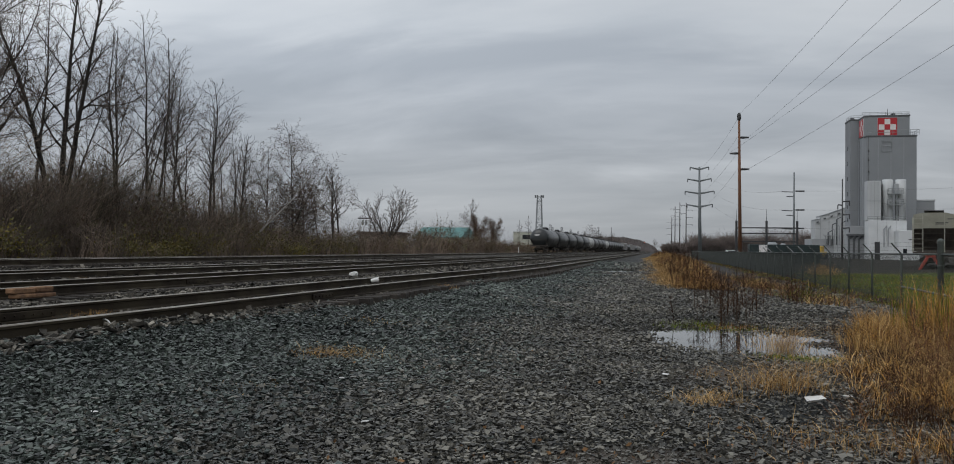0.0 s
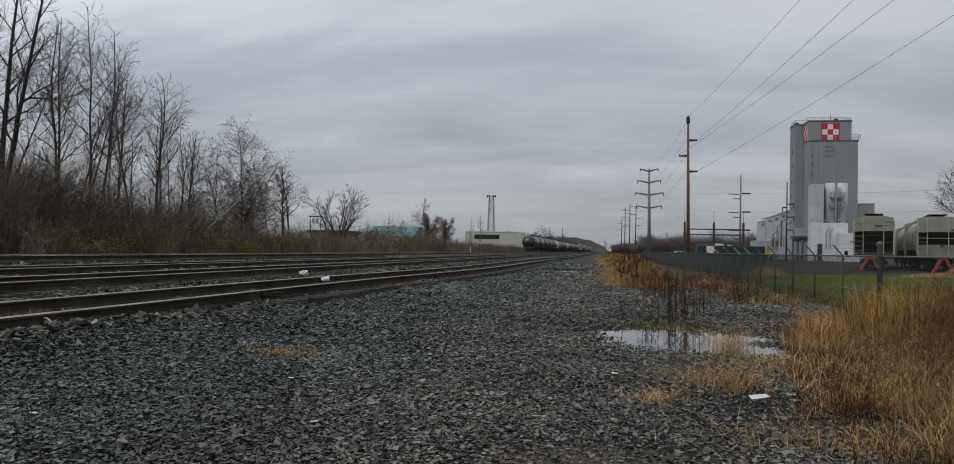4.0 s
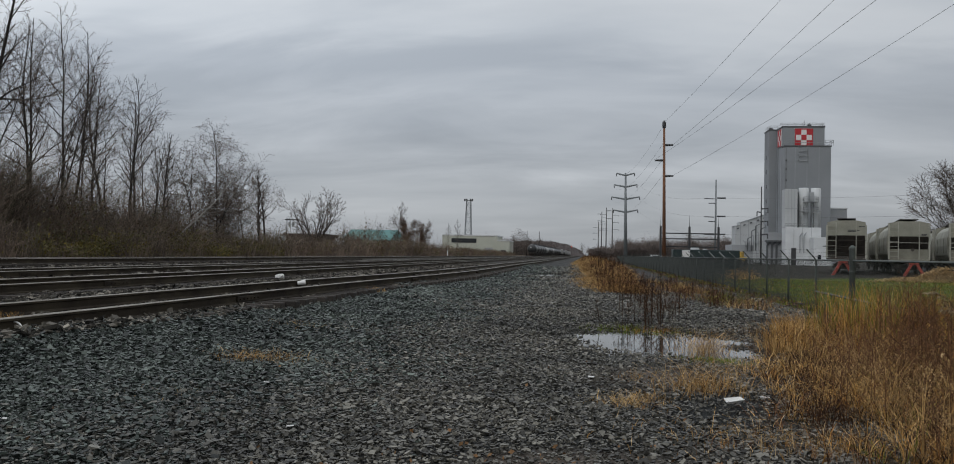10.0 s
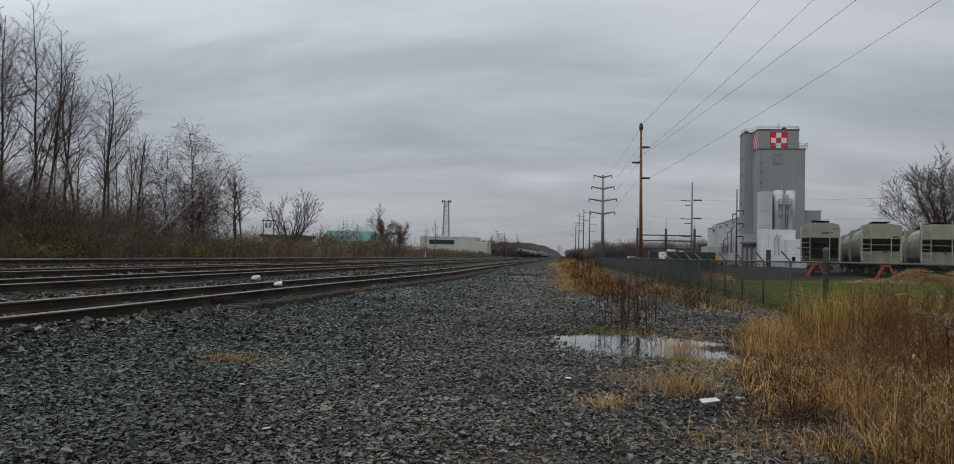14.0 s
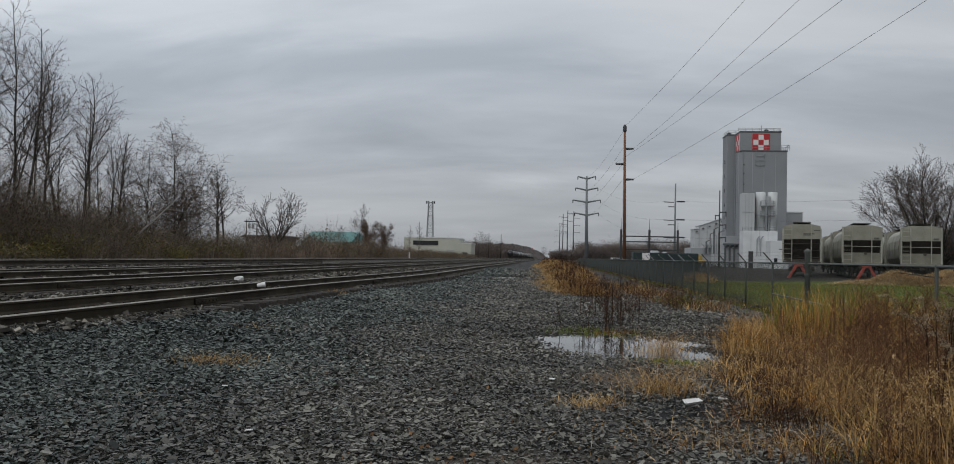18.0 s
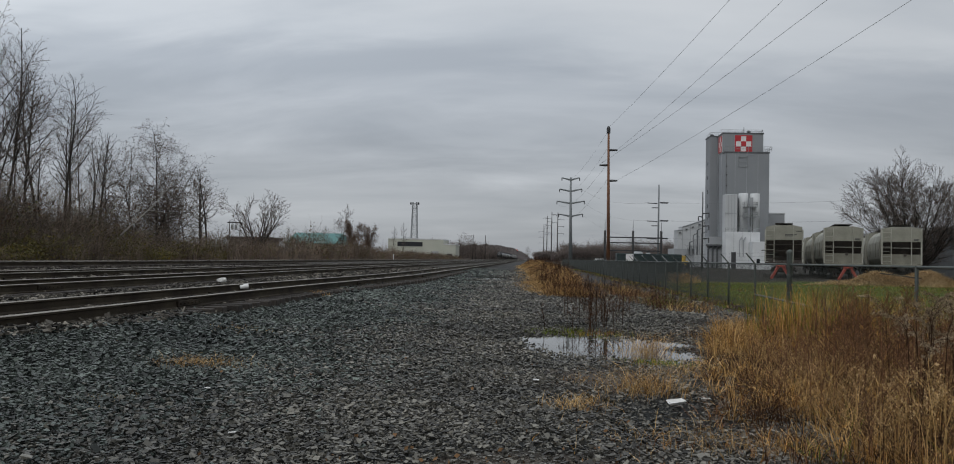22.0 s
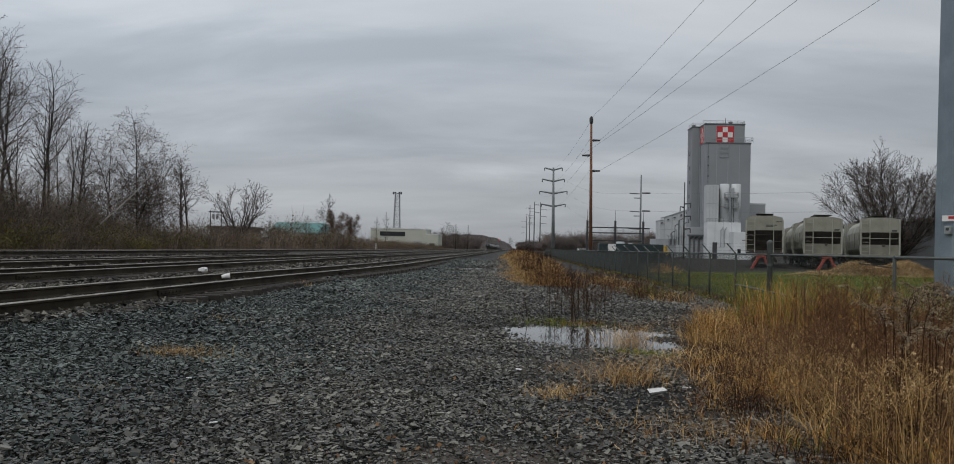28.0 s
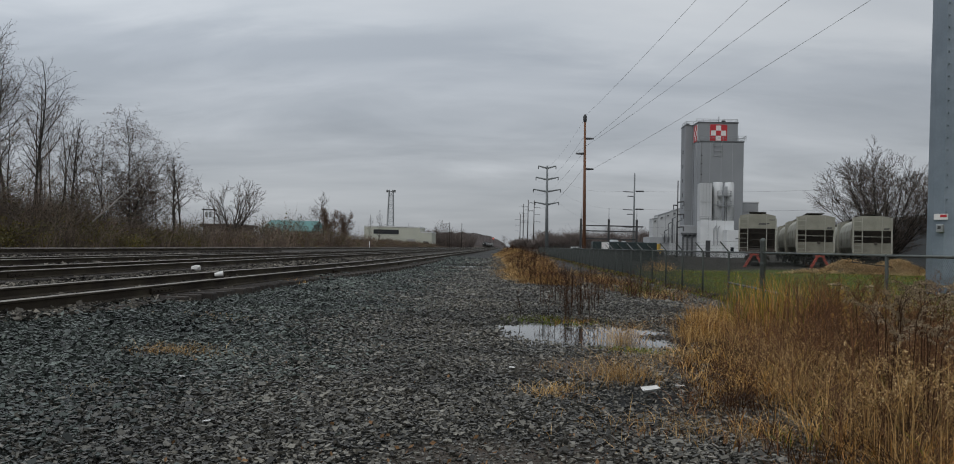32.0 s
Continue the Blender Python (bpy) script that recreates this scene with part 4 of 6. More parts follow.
    for y in (4.6, 7.8, 11.0):
        part("discharge_gate", Shape().prism([(-0.9, 1.35), (0.9, 1.35), (0.35, 0.45), (-0.35, 0.45)], "y", y - 0.6, y + 0.6), HOPPER_GREY, c)
    part("running_board", Shape().box(-0.7, 0.7, 0.3, L - 0.3, 4.52, 4.56).box(-0.35, 0.35, 1.6, L - 1.6, 4.42, 4.62), FRAME_DIRT_AND_SHADE, c)
    for y in (5.0, 10.6):
        for sx in (-1, 1):
            part("side_seam", Shape().box(sx * 1.565 - 0.012, sx * 1.565 + 0.012, y - 0.03, y + 0.03, 1.9, 3.1), HOPPER_DIRTY, c)
    # bars of lettering on the end sheet
    for x0, x1, z in (((0.95, 1.4, 3.85), (0.1, 1.0, 3.55), (0.1, 0.8, 3.45)) if round_sides else ((0.9, 1.3, 3.3), (0.9, 1.25, 3.22))):
        part("lettering_bar", Shape().box(x0, x1, 0.285, 0.298, z, z + 0.06), DARK_METAL, c)
    return c


def bogie(parent, y):
    """A two-axle truck at y under the car."""
    t = part("truck_frame", Shape().box(-1.05, -0.9, y - 1.3, y + 1.3, 0.42, 0.66, 0.03).box(0.9, 1.05, y - 1.3, y + 1.3, 0.42, 0.66, 0.03).box(-1.0, 1.0, y - 0.22, y + 0.22, 0.5, 0.8, 0.03), FRAME_DIRT_AND_SHADE, parent)
    for dy in (-0.88, 0.88):
        for x in (-0.78, 0.65):
            part("wheel", Shape().turned((x, y + dy, 0.46), (1, 0, 0), [(0, 0.40), (0.0, 0.46), (0.11, 0.46), (0.13, 0.30)], 18), FRAME_DIRT_AND_SHADE, t)
        part("axle", Shape().tube((-0.8, y + dy, 0.46), (0.8, y + dy, 0.46), 0.08, n=8), FRAME_DIRT_AND_SHADE, t)


def car_row(round_sides, x, y, turn, count, label):
    """Cars coupled one behind another in a siding."""
    first = hopper_car(round_sides, pose(x, y, 0.08, 0, 0, turn), label)
    for k in range(1, count):
        copy_thing(first, pose(x, y, 0.08, 0, 0, turn) @ pose(0, 16.3 * k, 0))


car_row(True, 21.0, 73, -16.2, 2, "grey round-sided covered hopper car with a dark lower end")
car_row(False, 25.9, 73, -14.5, 3, "cream-grey covered hopper car with dirty lower panels")
car_row(False, 30.35, 72.3, -16.5, 3, "cream-grey covered hopper car standing beside a twin")


def wheel_stop(x, y):
    s = thing("wheel_stop", pose(x, y, 0), "red steel wheel stop at the end of a siding", "buffer stop", "red wheel stops")
    for dx in (-0.75, 0.75):
        part("leg", Shape().box(-0.09, 0.09, -0.09, 0.09, -0.1, 1.15, m=pose(dx, 0, 0, 0, -30 if dx > 0 else 30, 0)), STOP_RED, s)
    part("head", Shape().box(-0.35, 0.35, -0.12, 0.12, 0.92, 1.08, 0.03), STOP_RED, s)


wheel_stop(25.2, 70.0)
wheel_stop(19.9, 70.0)


# ---- power-line poles and cables ----
def arm(parent, x, z, reach, rise, r=0.12, y=0.0):
    s = Shape().tube((x, y, z), (x + reach, y, z + rise), r, r * 0.55, n=6)
    s.tube((x + reach, y, z + rise), (x + reach, y, z + rise - 0.7), 0.07, n=5)
    return part("arm", s, DARK_METAL if parent.get("dark") else PYLON_STEEL, parent)


def weathered_pole():
    p = thing("utility_pole", pose(9.6, 110, -0.15, 0, -0.75, 0), "tall rust-brown weathering-steel power pole with short arms", "utility pole")
    part("shaft", Shape().turned((0, 0, 0), (0, 0, 1), [(0, 0.25), (18.6, 0.13)], 12), CORTEN, p, smooth=True)
    part("cap", Shape().turned((0, 0, 17.7), (0, 0, 1), [(0, 0.18), (0.2, 0.25), (0.7, 0.25), (0.9, 0.15), (1.0, 0.05)], 10), DARK_METAL, p)
    for z, reach in ((15.55, 1.15), (13.6, -1.15), (11.6, 1.15)):
        s = Shape().tube((0, 0, z), (reach, 0, z), 0.13, 0.08, n=6)
        s.tube((reach * 0.2, 0, z), (reach, 0, z), 0.16, 0.1, n=8)
        part("insulator_arm", s, DARK_METAL, p)


def steel_tower(x, y, h, label, spans, w=0.78):
    p = thing("transmission_pole", pose(x + 0.5, y, -0.2, 0, -0.8, 0), label, "transmission pole", "steel transmission poles")
    part("shaft", Shape().turned((0, 0, 0), (0, 0, 1), [(0, w), (h, w * 0.42)], 12), POLE_GREY, p, smooth=True)
    for z, reach in spans:
        for sx in (-1, 1):
            a = part("arm", Shape().tube((0, 0, z - 0.9), (sx * reach, 0, z), 0.38, 0.22, n=6), POLE_GREY, p)
            part("insulator", Shape().tube((sx * reach, 0, z), (sx * reach, 0, z - 1.2), 0.17, n=6), DARK_METAL, a)
    return p


def post_pole(x, y, h, arms, label, r=0.28, mat=None):
    p = thing("utility_pole", pose(x, y, -0.3), label, "utility pole", "poles along the power line")
    part("shaft", Shape().turned((0, 0, 0), (0, 0, 1), [(0, r), (h, r * 0.55)], 8), mat or POLE_GREY, p, smooth=True)
    for z, reach in arms:
        part("arm", Shape().tube((0, 0, z), (reach, 0, z + 0.1), 0.12, 0.1, n=5).tube((reach, 0, z + 0.1), (reach, 0, z - 0.7), 0.09, n=5), DARK_METAL, p)
    return p


weathered_pole()
steel_tower(13.8, 330, 33.3, "tall grey tubular steel transmission pole with four pairs of arms", [(33.2, 3.4), (28.8, 4.3), (24.1, 5.3), (19.1, 4.6)])
q = post_pole(28.9, 200, 19.4, [], "dark grey steel pole with dead-end insulators", 0.27)
for z in (15.2, 11.0, 6.9):
    part("insulator", Shape().tube((0.3, 0, z), (2.2, 0, z), 0.17, n=6), DARK_METAL, q)
    part("insulator", Shape().tube((-0.3, 0, z - 0.2), (-2.6, 0, z - 0.1), 0.1, n=6), DARK_METAL, q)
    part("arm", Shape().tube((-0.2, 0, z - 1.2), (-1.6, 0, z - 1.2), 0.1, n=6), DARK_METAL, q)
post_pole(29.25, 150, 13.8, [(10.0, 1.1), (9.4, -0.7), (7.8, 1.1), (5.6, 1.1)], "slim dark pole beside the mill", 0.16, DARK_METAL)
for x, y, h, way in ((16.6, 600, 34.8, 1), (12.4, 600, 35.2, -1), (10.6, 690, 37.0, 1), (8.6, 735, 30.5, -1)):
    post_pole(x, y, h, [(h - 5, 4.2 * way), (h - 10, 4.2 * way), (h - 15, 4.2 * way), (h - 2, -3.2 * way), (h - 7.5, -3.2 * way)], "distant transmission pole with side arms", 0.42, BARK)


def near_pylon():
    p = thing("steel_pylon", pose(15.27, 30, 0), "huge blue-grey tubular steel pylon with climbing bolts", "steel pylon")
    z0 = float(gz(15.05, 30)) - 0.1
    r0, r1, h = 0.80, 0.50, 24.0
    part("shaft", Shape().turned((0, 0, z0), (0, 0, 1), [(0, r0), (h, r1)], 12), PYLON_STEEL, p)
    for k in range(44):
        z = 2.7 + k * 0.42
        r = r0 + (r1 - r0) * z / h
        part("climbing_bolt", Shape().tube((-r * 0.62, -r * 0.78, z), (-r * 0.62 - 0.1, -r * 0.78 - 0.16, z), 0.022, n=6), PYLON_STEEL, p)
        part("climbing_bolt", Shape().tube((r * 0.12, -r * 0.98, z + 0.2), (r * 0.12, -r * 0.98 - 0.18, z + 0.2), 0.028, n=6), DARK_METAL, p)
    board = part("warning_plate", Shape().box(-0.22, 0.22, -0.05, -0.01, 2.42, 2.62, m=pose(-0.60, -0.50, 0, 0, 0, -48)), SIGN_WHITE, p, "white warning plate with a red band")
    part("band", Shape().box(-0.02, 0.19, -0.058, -0.052, 2.50, 2.59, m=pose(-0.60, -0.50, 0, 0, 0, -48)), RED_PAINT, board)
    box = part("meter_box", Shape().box(-0.12, 0.10, -0.14, 0.03, 1.98, 2.26, 0.02, m=pose(-0.60, -0.50, 0, 0, 0, -48)), GALVANISED, p)
    part("meter_face", Shape().box(-0.06, 0.04, -0.152, -0.142, 2.10, 2.2, m=pose(-0.60, -0.50, 0, 0, 0, -48)), DARK_METAL, box)


near_pylon()


def cable(points, r, label, steps=24, sag=0.0):
    cu = bpy.data.curves.new("cable", "CURVE")
    cu.dimensions, cu.bevel_depth, cu.bevel_resolution = "3D", r, 1
    sp = cu.splines.new("POLY")
    a, b = Vector(points[0]), Vector(points[1])
    sp.points.add(steps)
    for i in range(steps + 1):
        t = i / steps
        v = a.lerp(b, t)
        sp.points[i].co = (v.x, v.y, v.z - 4 * sag * t * (1 - t), 1)
    cu.materials.append(CABLE)
    ob = new("cable", cu)
    return tagged(ob, label, "cable", "power-line cables")


# from the weathering-steel pole over the yard towards the next pole behind the camera's right shoulder
for start, slope_x, sag in (((9.35, 110, 18.3), 0.20904, 0.3), ((10.5, 110, 15.45), 0.26691, 0.4), ((8.2, 110, 13.5), 0.3112, 0.4), ((10.5, 110, 11.5), 0.4, 0.5)):
    y = 58.0 if slope_x < 0.3 else 52.0
    a = Vector(start)
    top = Vector((slope_x * y, y, 1.15 + 0.2955 * y))
    cable((a, a + (top - a) * 1.35), 0.013, "thin dark power cable rising from the rusty pole", sag=sag)
for sx, z in ((3.4, 33.0), (4.3, 27.6), (5.3, 22.9), (4.6, 17.9)):
    cable(((13.8 - sx, 330, z), (9.35, 110, 18.0 - (33 - z) * 0.42)), 0.013, "thin dark power cable between the poles", sag=3.0)
for z, z2 in ((28.6, 15.2), (23.9, 11.0), (18.9, 6.9)):
    cable(((13.8 + 4.6, 330, z), (28.9 - 2.6, 200, z2 - 0.3)), 0.018, "thin dark power cable between the poles", sag=2.0)
    cable(((31.1, 200, z2 - 0.3), (120, 150, z2 + 4)), 0.018, "thin dark power cable over the mill yard", sag=2.0)


# ---- substation frame, tarpaulined stockpile, yard odds and ends ----
def substation():
    s = thing("substation_frame", pose(0, 120, 0), "dark steel substation frame with lightning spikes", "steel frame")
    for x in (9.95, 13.85, 17.75):
        p = part("column", Shape().box(x - 0.14, x + 0.14, -0.14, 0.14, -0.2, 5.4), DARK_METAL, s)
        part("spike", Shape().tube((x, 0, 5.4), (x, 0, 7.0), 0.04, 0.015, n=5), DARK_METAL, p)
    for z in (4.45, 3.7, 2.6):
        part("beam", Shape().box(9.95, 17.75, -0.09, 0.09, z - 0.08, z + 0.08), DARK_METAL, s)
    c = thing("green_container", pose(0, 100, 0), "dark green steel container with a white sign", "container")
    part("body", Shape().box(9.75, 17.2, 0, 2.4, -0.2, 2.05, 0.05), DARK_GREEN, c)
    for k in range(5):
        part("brace", Shape().box(-0.05, 0.05, -0.08, 0.0, -0.2, 1.1, m=pose(12.2 + k * 1.15, -0.02, 1.1, 0, -45, 0)), GALVANISED, c)
    part("sign", Shape().box(10.75, 11.62, -0.06, -0.01, 1.2, 1.98), SIGN_WHITE, c, "plain white notice board")
    for x, y, w, h in ((24.9, 205, 2.3, 3.5), (27.3, 205, 1.3, 3.2)):
        t = thing("storage_tank", pose(x, y, -0.3), "pale grey storage tank in the mill yard", "tank", "yard tanks")
        part("shell", Shape().turned((0, 0, 0), (0, 0, 1), [(0, w / 2), (h, w / 2), (h + 0.3, w / 3), (h + 0.4, 0.2)], 20), GREY_CLAD, t, smooth=True)
        part("hatch", Shape().box(-0.3, 0.3, -0.3, 0.3, h + 0.35, h + 0.7), DARK_METAL, t)
    v = thing("white_van", pose(13.0, 160, -0.3), "white van parked beyond the fence", "van")
    part("body", Shape().prism([(-1.6, 0.4), (1.6, 0.4), (1.6, 1.1), (0.9, 1.25), (0.5, 1.8), (-1.5, 1.8), (-1.6, 1.2)], "y", -0.9, 0.9), WHITE_PAINT, v)
    part("windscreen", Shape().box(-1.2, 0.4, -0.93, -0.905, 1.2, 1.65), GLASS_DARK, v)
    for x in (-1.0, 1.0):
        part("wheel", Shape().turned((x, -0.95, 0.35), (0, 1, 0), [(0, 0.3), (0.05, 0.35), (0.2, 0.35), (0.25, 0.3)], 14), DARK_METAL, v)


substation()


# ---- buildings and mast beyond the tracks ----
def build_left_side():
    b = thing("teal_warehouse", pose(0, 0, 0), "long warehouse with a teal metal roof", "warehouse")
    part("wall", Shape().box(-88.5, -73, 303, 330, 0.3, 5.5), BEIGE, b)
    part("roof", Shape().prism([(302.0, 5.3), (316, 9.3), (331, 5.3), (331, 5.0), (302.0, 5.0)], "x", -90, -71.5), TEAL, b)
    f = thing("factory_building", pose(0, 0, 0), "pale beige flat-roofed factory building", "factory")
    part("wall", Shape().box(-57, -35.2, 330, 350, 0, 7.9), BEIGE, f)
    part("annex", Shape().box(-35.1, -30.2, 328, 345, 0, 6.0), BEIGE, f)
    part("roof_edge", Shape().box(-57.2, -35.0, 329.8, 350.2, 7.9, 8.3), WHITE_PAINT, f)
    part("roof_edge", Shape().box(-34.99, -30.0, 327.8, 345.2, 6.0, 6.3), WHITE_PAINT, f)
    part("window_band", Shape().box(-53.3, -43.4, 329.8, 329.97, 5.2, 6.9), GLASS_DARK, f)
    part("door", Shape().box(-33.6, -31.6, 327.85, 327.97, 0.2, 2.6), DARK_METAL, f)
    part("side_door", Shape().box(-40, -37, 329.85, 329.97, 0.2, 3.4), GREY_CLAD, f)
    s = thing("low_shed", pose(0, 0, 0), "low shed with a flat brown roof", "shed")
    part("wall", Shape().box(-96, -84, 262, 276, 0.3, 5.6), BROWN_ROOF, s)
    part("roof", Shape().box(-97, -83, 261.5, 276.5, 5.6, 6.3), BROWN_ROOF, s)
    t = thing("lattice_tower", pose(-49.6, 350, 0), "white steel lattice floodlight tower", "lattice tower")
    h, w0, w1 = 23.0, 3.1, 1.7
    for sx, sy in ((-1, -1), (1, -1), (1, 1), (-1, 1)):
        part("leg", Shape().tube((sx * w0 / 2, sy * w0 / 2, 0), (sx * w1 / 2, sy * w1 / 2, h), 0.17, n=5), GALVANISED, t)
    n = 13
    for k in range(n):
        za, zb = h * k / n, h * (k + 1) / n
        wa, wb = w0 + (w1 - w0) * k / n, w0 + (w1 - w0) * (k + 1) / n
        s = Shape()
        for i, (ax, ay, bx, by) in enumerate(((-1, -1, 1, -1), (1, -1, 1, 1), (1, 1, -1, 1), (-1, 1, -1, -1))):
            p0, p1 = ((ax, ay), (bx, by)) if k % 2 else ((bx, by), (ax, ay))
            s.tube((p0[0] * wa / 2, p0[1] * wa / 2, za), (p1[0] * wb / 2, p1[1] * wb / 2, zb), 0.10, n=4)
            s.tube((ax * wb / 2, ay * wb / 2, zb), (bx * wb / 2, by * wb / 2, zb), 0.10, n=4)
        part("bracing", s, GALVANISED, t)
    part("platform", Shape().box(-1.1, 1.1, -1.1, 1.1, h, h + 0.2), GALVANISED, t)
    for x in (-1.6, -0.8, 0.8, 1.6):
        part("floodlight", Shape().box(x - 0.3, x + 0.3, -0.6, -0.2, h - 0.3, h + 0.7, 0.05), DARK_METAL, t)
    for x, y, hh in ((-73.2, 200, 9.2), (-70.6, 200, 9.2)):
        post_pole(x, y, hh, [], "old wooden pole of a small transformer stand", 0.16, BARK)
    st = thing("transformer_stand", pose(-71.9, 200, 1.1), "crossbeam with transformers between two poles", "transformer")
    part("beam", Shape().box(-1.8, 1.8, -0.12, 0.12, 7.2, 7.45), BARK, st)
    for x in (-0.6, 0.3):
        part("transformer", Shape().turned((x, 0, 5.6), (0, 0, 1), [(0, 0.3), (1.2, 0.3), (1.3, 0.1)], 10), GALVANISED, st)
    for x, y in ((-24.9, 150),):
        post_pole(x, y, 1.9, [], "white marker post beside the track", 0.09, WHITE_PAINT)
    sg = thing("signal_mast", pose(-17.4, 900, 0), "far railway signal mast showing a red light", "railway signal")
    part("mast", Shape().tube((0, 0, 0), (0, 0, 10.6), 0.16, n=6), DARK_METAL, sg)
    part("backplate", Shape().box(-0.6, 0.6, 0.05, 0.15, 9.0, 11.2, 0.03), DARK_METAL, sg)
    part("lens", Shape().turned((0, 0.05, 10.2), (0, -1, 0), [(0, 0.42), (0.1, 0.36), (0.16, 0.1)], 12), SIGNAL_RED, sg, "glowing red lens")
    post_pole(-30.0, 420, 13.0, [], "bare wooden pole beside the railway", 0.22, BARK)
    post_pole(-24.5, 430, 13.0, [], "bare wooden pole beside the railway", 0.22, BARK)
    # the far wooded hill and the tree line that close the view
    HILL_WOOD = material("wooded_hill", (0.082, 0.064, 0.058), (0.052, 0.044, 0.042), rough=0.95, scale=0.06, detail=0.5, bump=0.5)
    for hx, hy, hw, hh in ((-69, 1150, 66, 19.0),):
        gx, gy = np.meshgrid(np.linspace(-1, 1, 160), np.linspace(-1, 1, 40))
        r = np.clip(1 - np.abs(gx) ** 2.6, 0, 1) * np.clip(1 - gy ** 2, 0, 1)
        z = hh * r ** 0.7 + 0.5 * np.sin(gx * 23) * r - 0.5 + np.random.default_rng(9).normal(0, 0.9, r.shape) * np.sqrt(r)
        verts = np.stack([hx + gx * hw, hy + gy * 90, z], -1).reshape(-1, 3)
        i = (np.arange(39)[:, None] * 160 + np.arange(159)[None]).ravel()
        ob = new("hill", array_mesh("hill", verts, np.stack([i, i + 1, i + 161, i + 160], 1), HILL_WOOD))
        tagged(ob, "low brown wooded hill closing the distance", "hill", kind="structure")


build_left_side()


# ---- trees ----
def grow(seed, height, crook=1.0, rise=0.03, spread=0.26, limbs=22, angle=42, first=0.3, trunk_r=None, stems=1, spray=0.1, lean=0.0, fine_r=0.010,
         droop=0.0, step=0.30, twig_step=0.20, shape="tall"):
    """Segments of a bare tree that stands at the origin: wood rows and twig rows. Limbs leave the stem at an angle and
    bend upwards; branches and twigs follow in turn, each finer than what carries it."""
    r = random.Random(seed)
    wood, fine = [], []
    count = (13, 6, 4, 2)
    wander = [crook * k for k in (0.045, 0.10, 0.15, 0.20)]
    lift = (rise, 0.055 - droop, 0.035 - droop, 0.01 - 1.6 * droop)

    def axis(p, d, length, r0, level):
        n = count[level]
        end = max(r0 * (0.16 if level == 0 else 0.35), fine_r * 0.55)
        pts, ways = [p], []
        for i in range(n):
            d = Vector((d.x + r.gauss(0, wander[level]), d.y + r.gauss(0, wander[level]), d.z + r.gauss(0, wander[level]) + lift[level])).normalized()
            q = p + d * (length / n)
            ra, rb = r0 + (end - r0) * i / n, r0 + (end - r0) * (i + 1) / n
            (wood if level < 2 else fine).append((p.x, p.y, p.z, q.x, q.y, q.z, ra, rb))
            p = q
            pts.append(p)
            ways.append(d)
        if level == 3:
            return
        if level == 0:
            kids, lo = limbs, first
        else:
            kids, lo = max(2, int(length / (step if level == 1 else twig_step))), 0.22
        turn = r.uniform(0, 6.28)
        for k in range(kids):
            u = min(lo + (1 - lo) * (k + r.uniform(0.1, 0.9)) / kids, 0.985)
            i = min(int(u * n), n - 1)
            at = pts[i].lerp(pts[i + 1], u * n - i)
            d = ways[i]
            turn += 2.4 + r.gauss(0, 0.5)
            a = d.orthogonal().normalized()
            out = a * math.cos(turn) + d.cross(a) * math.sin(turn)
            tilt = radians(angle + r.gauss(0, 10)) * (1.0 if level == 0 else 0.95)
            way = d * math.cos(tilt) + out * math.sin(tilt)
            here = r0 + (end - r0) * u
            if level == 0:
                v = (u - first) / (1 - first)
                full = {"tall": (0.45 + 1.7 * v * (1 - v)) * (1.15 - 0.75 * v), "cone": 1.25 - 0.98 * v, "dome": 0.75 + 0.35 * v}[shape]
                ln = height * spread * full * r.uniform(0.6, 1.25)
            else:
                ln = length * (0.62 - 0.34 * u) * r.uniform(0.6, 1.25)
            axis(at, way, ln, max(here * (0.5 if level == 0 else 0.6), fine_r * (1.0, 1.0, 0.75)[level]), level + 1)

    tr = trunk_r or height * 0.0085
    for k in range(stems):
        if stems == 1:
            way, h = Vector((lean, 0, 1)), height
        else:
            az, out = 6.283 * (k + r.uniform(0.2, 0.8)) / stems, spray * math.sqrt(r.uniform(0.03, 1.1))
            way, h = Vector((math.cos(az) * out + lean, math.sin(az) * out, 1)), height * r.uniform(0.86, 1.03) * (1 - 0.22 * min(out, 1.0))
        axis(Vector((0, 0, 0)), way.normalized(), h, tr, 0)
    return wood, fine


def make_tree(name, m, label, seed, height, bark=None, leaves=0, **kw):
    wood, fine = grow(seed, height, **kw)
    t = thing(name, m, label, "tree", "bare trees along the railway")
    part("trunk", tubes_mesh("trunk", wood, bark or BARK, 6), None, t)
    part("crown", tubes_mesh("crown", fine, TWIG, 3), None, t)
    if leaves:
        r = np.random.default_rng(seed + 500)
        f = np.array(fine)
        pos = f[r.integers(0, len(f), leaves), 3:6] + r.normal(0, 0.1 + 10 * (kw.get("fine_r", 0.0075) - 0.0075), (leaves, 3))
        part("leaves", leaf_mesh("leaves", pos, r.uniform(0.03, 0.06, leaves) * (1 + fine_of(kw)), LEAF_BROWN, r), None, t, "last brown leaves")
    return t


def fine_of(kw):
    """Leaves of far trees hang in larger scraps."""
    return 32 * (kw.get("fine_r", 0.0075) - 0.0075)


def leaf_mesh(name, pos, size, mats, r, slots=None):
    n = len(pos)
    a = r.normal(0, 1, (n, 3))
    a /= np.linalg.norm(a, axis=1, keepdims=True)
    b = np.cross(a, r.normal(0, 1, (n, 3)))
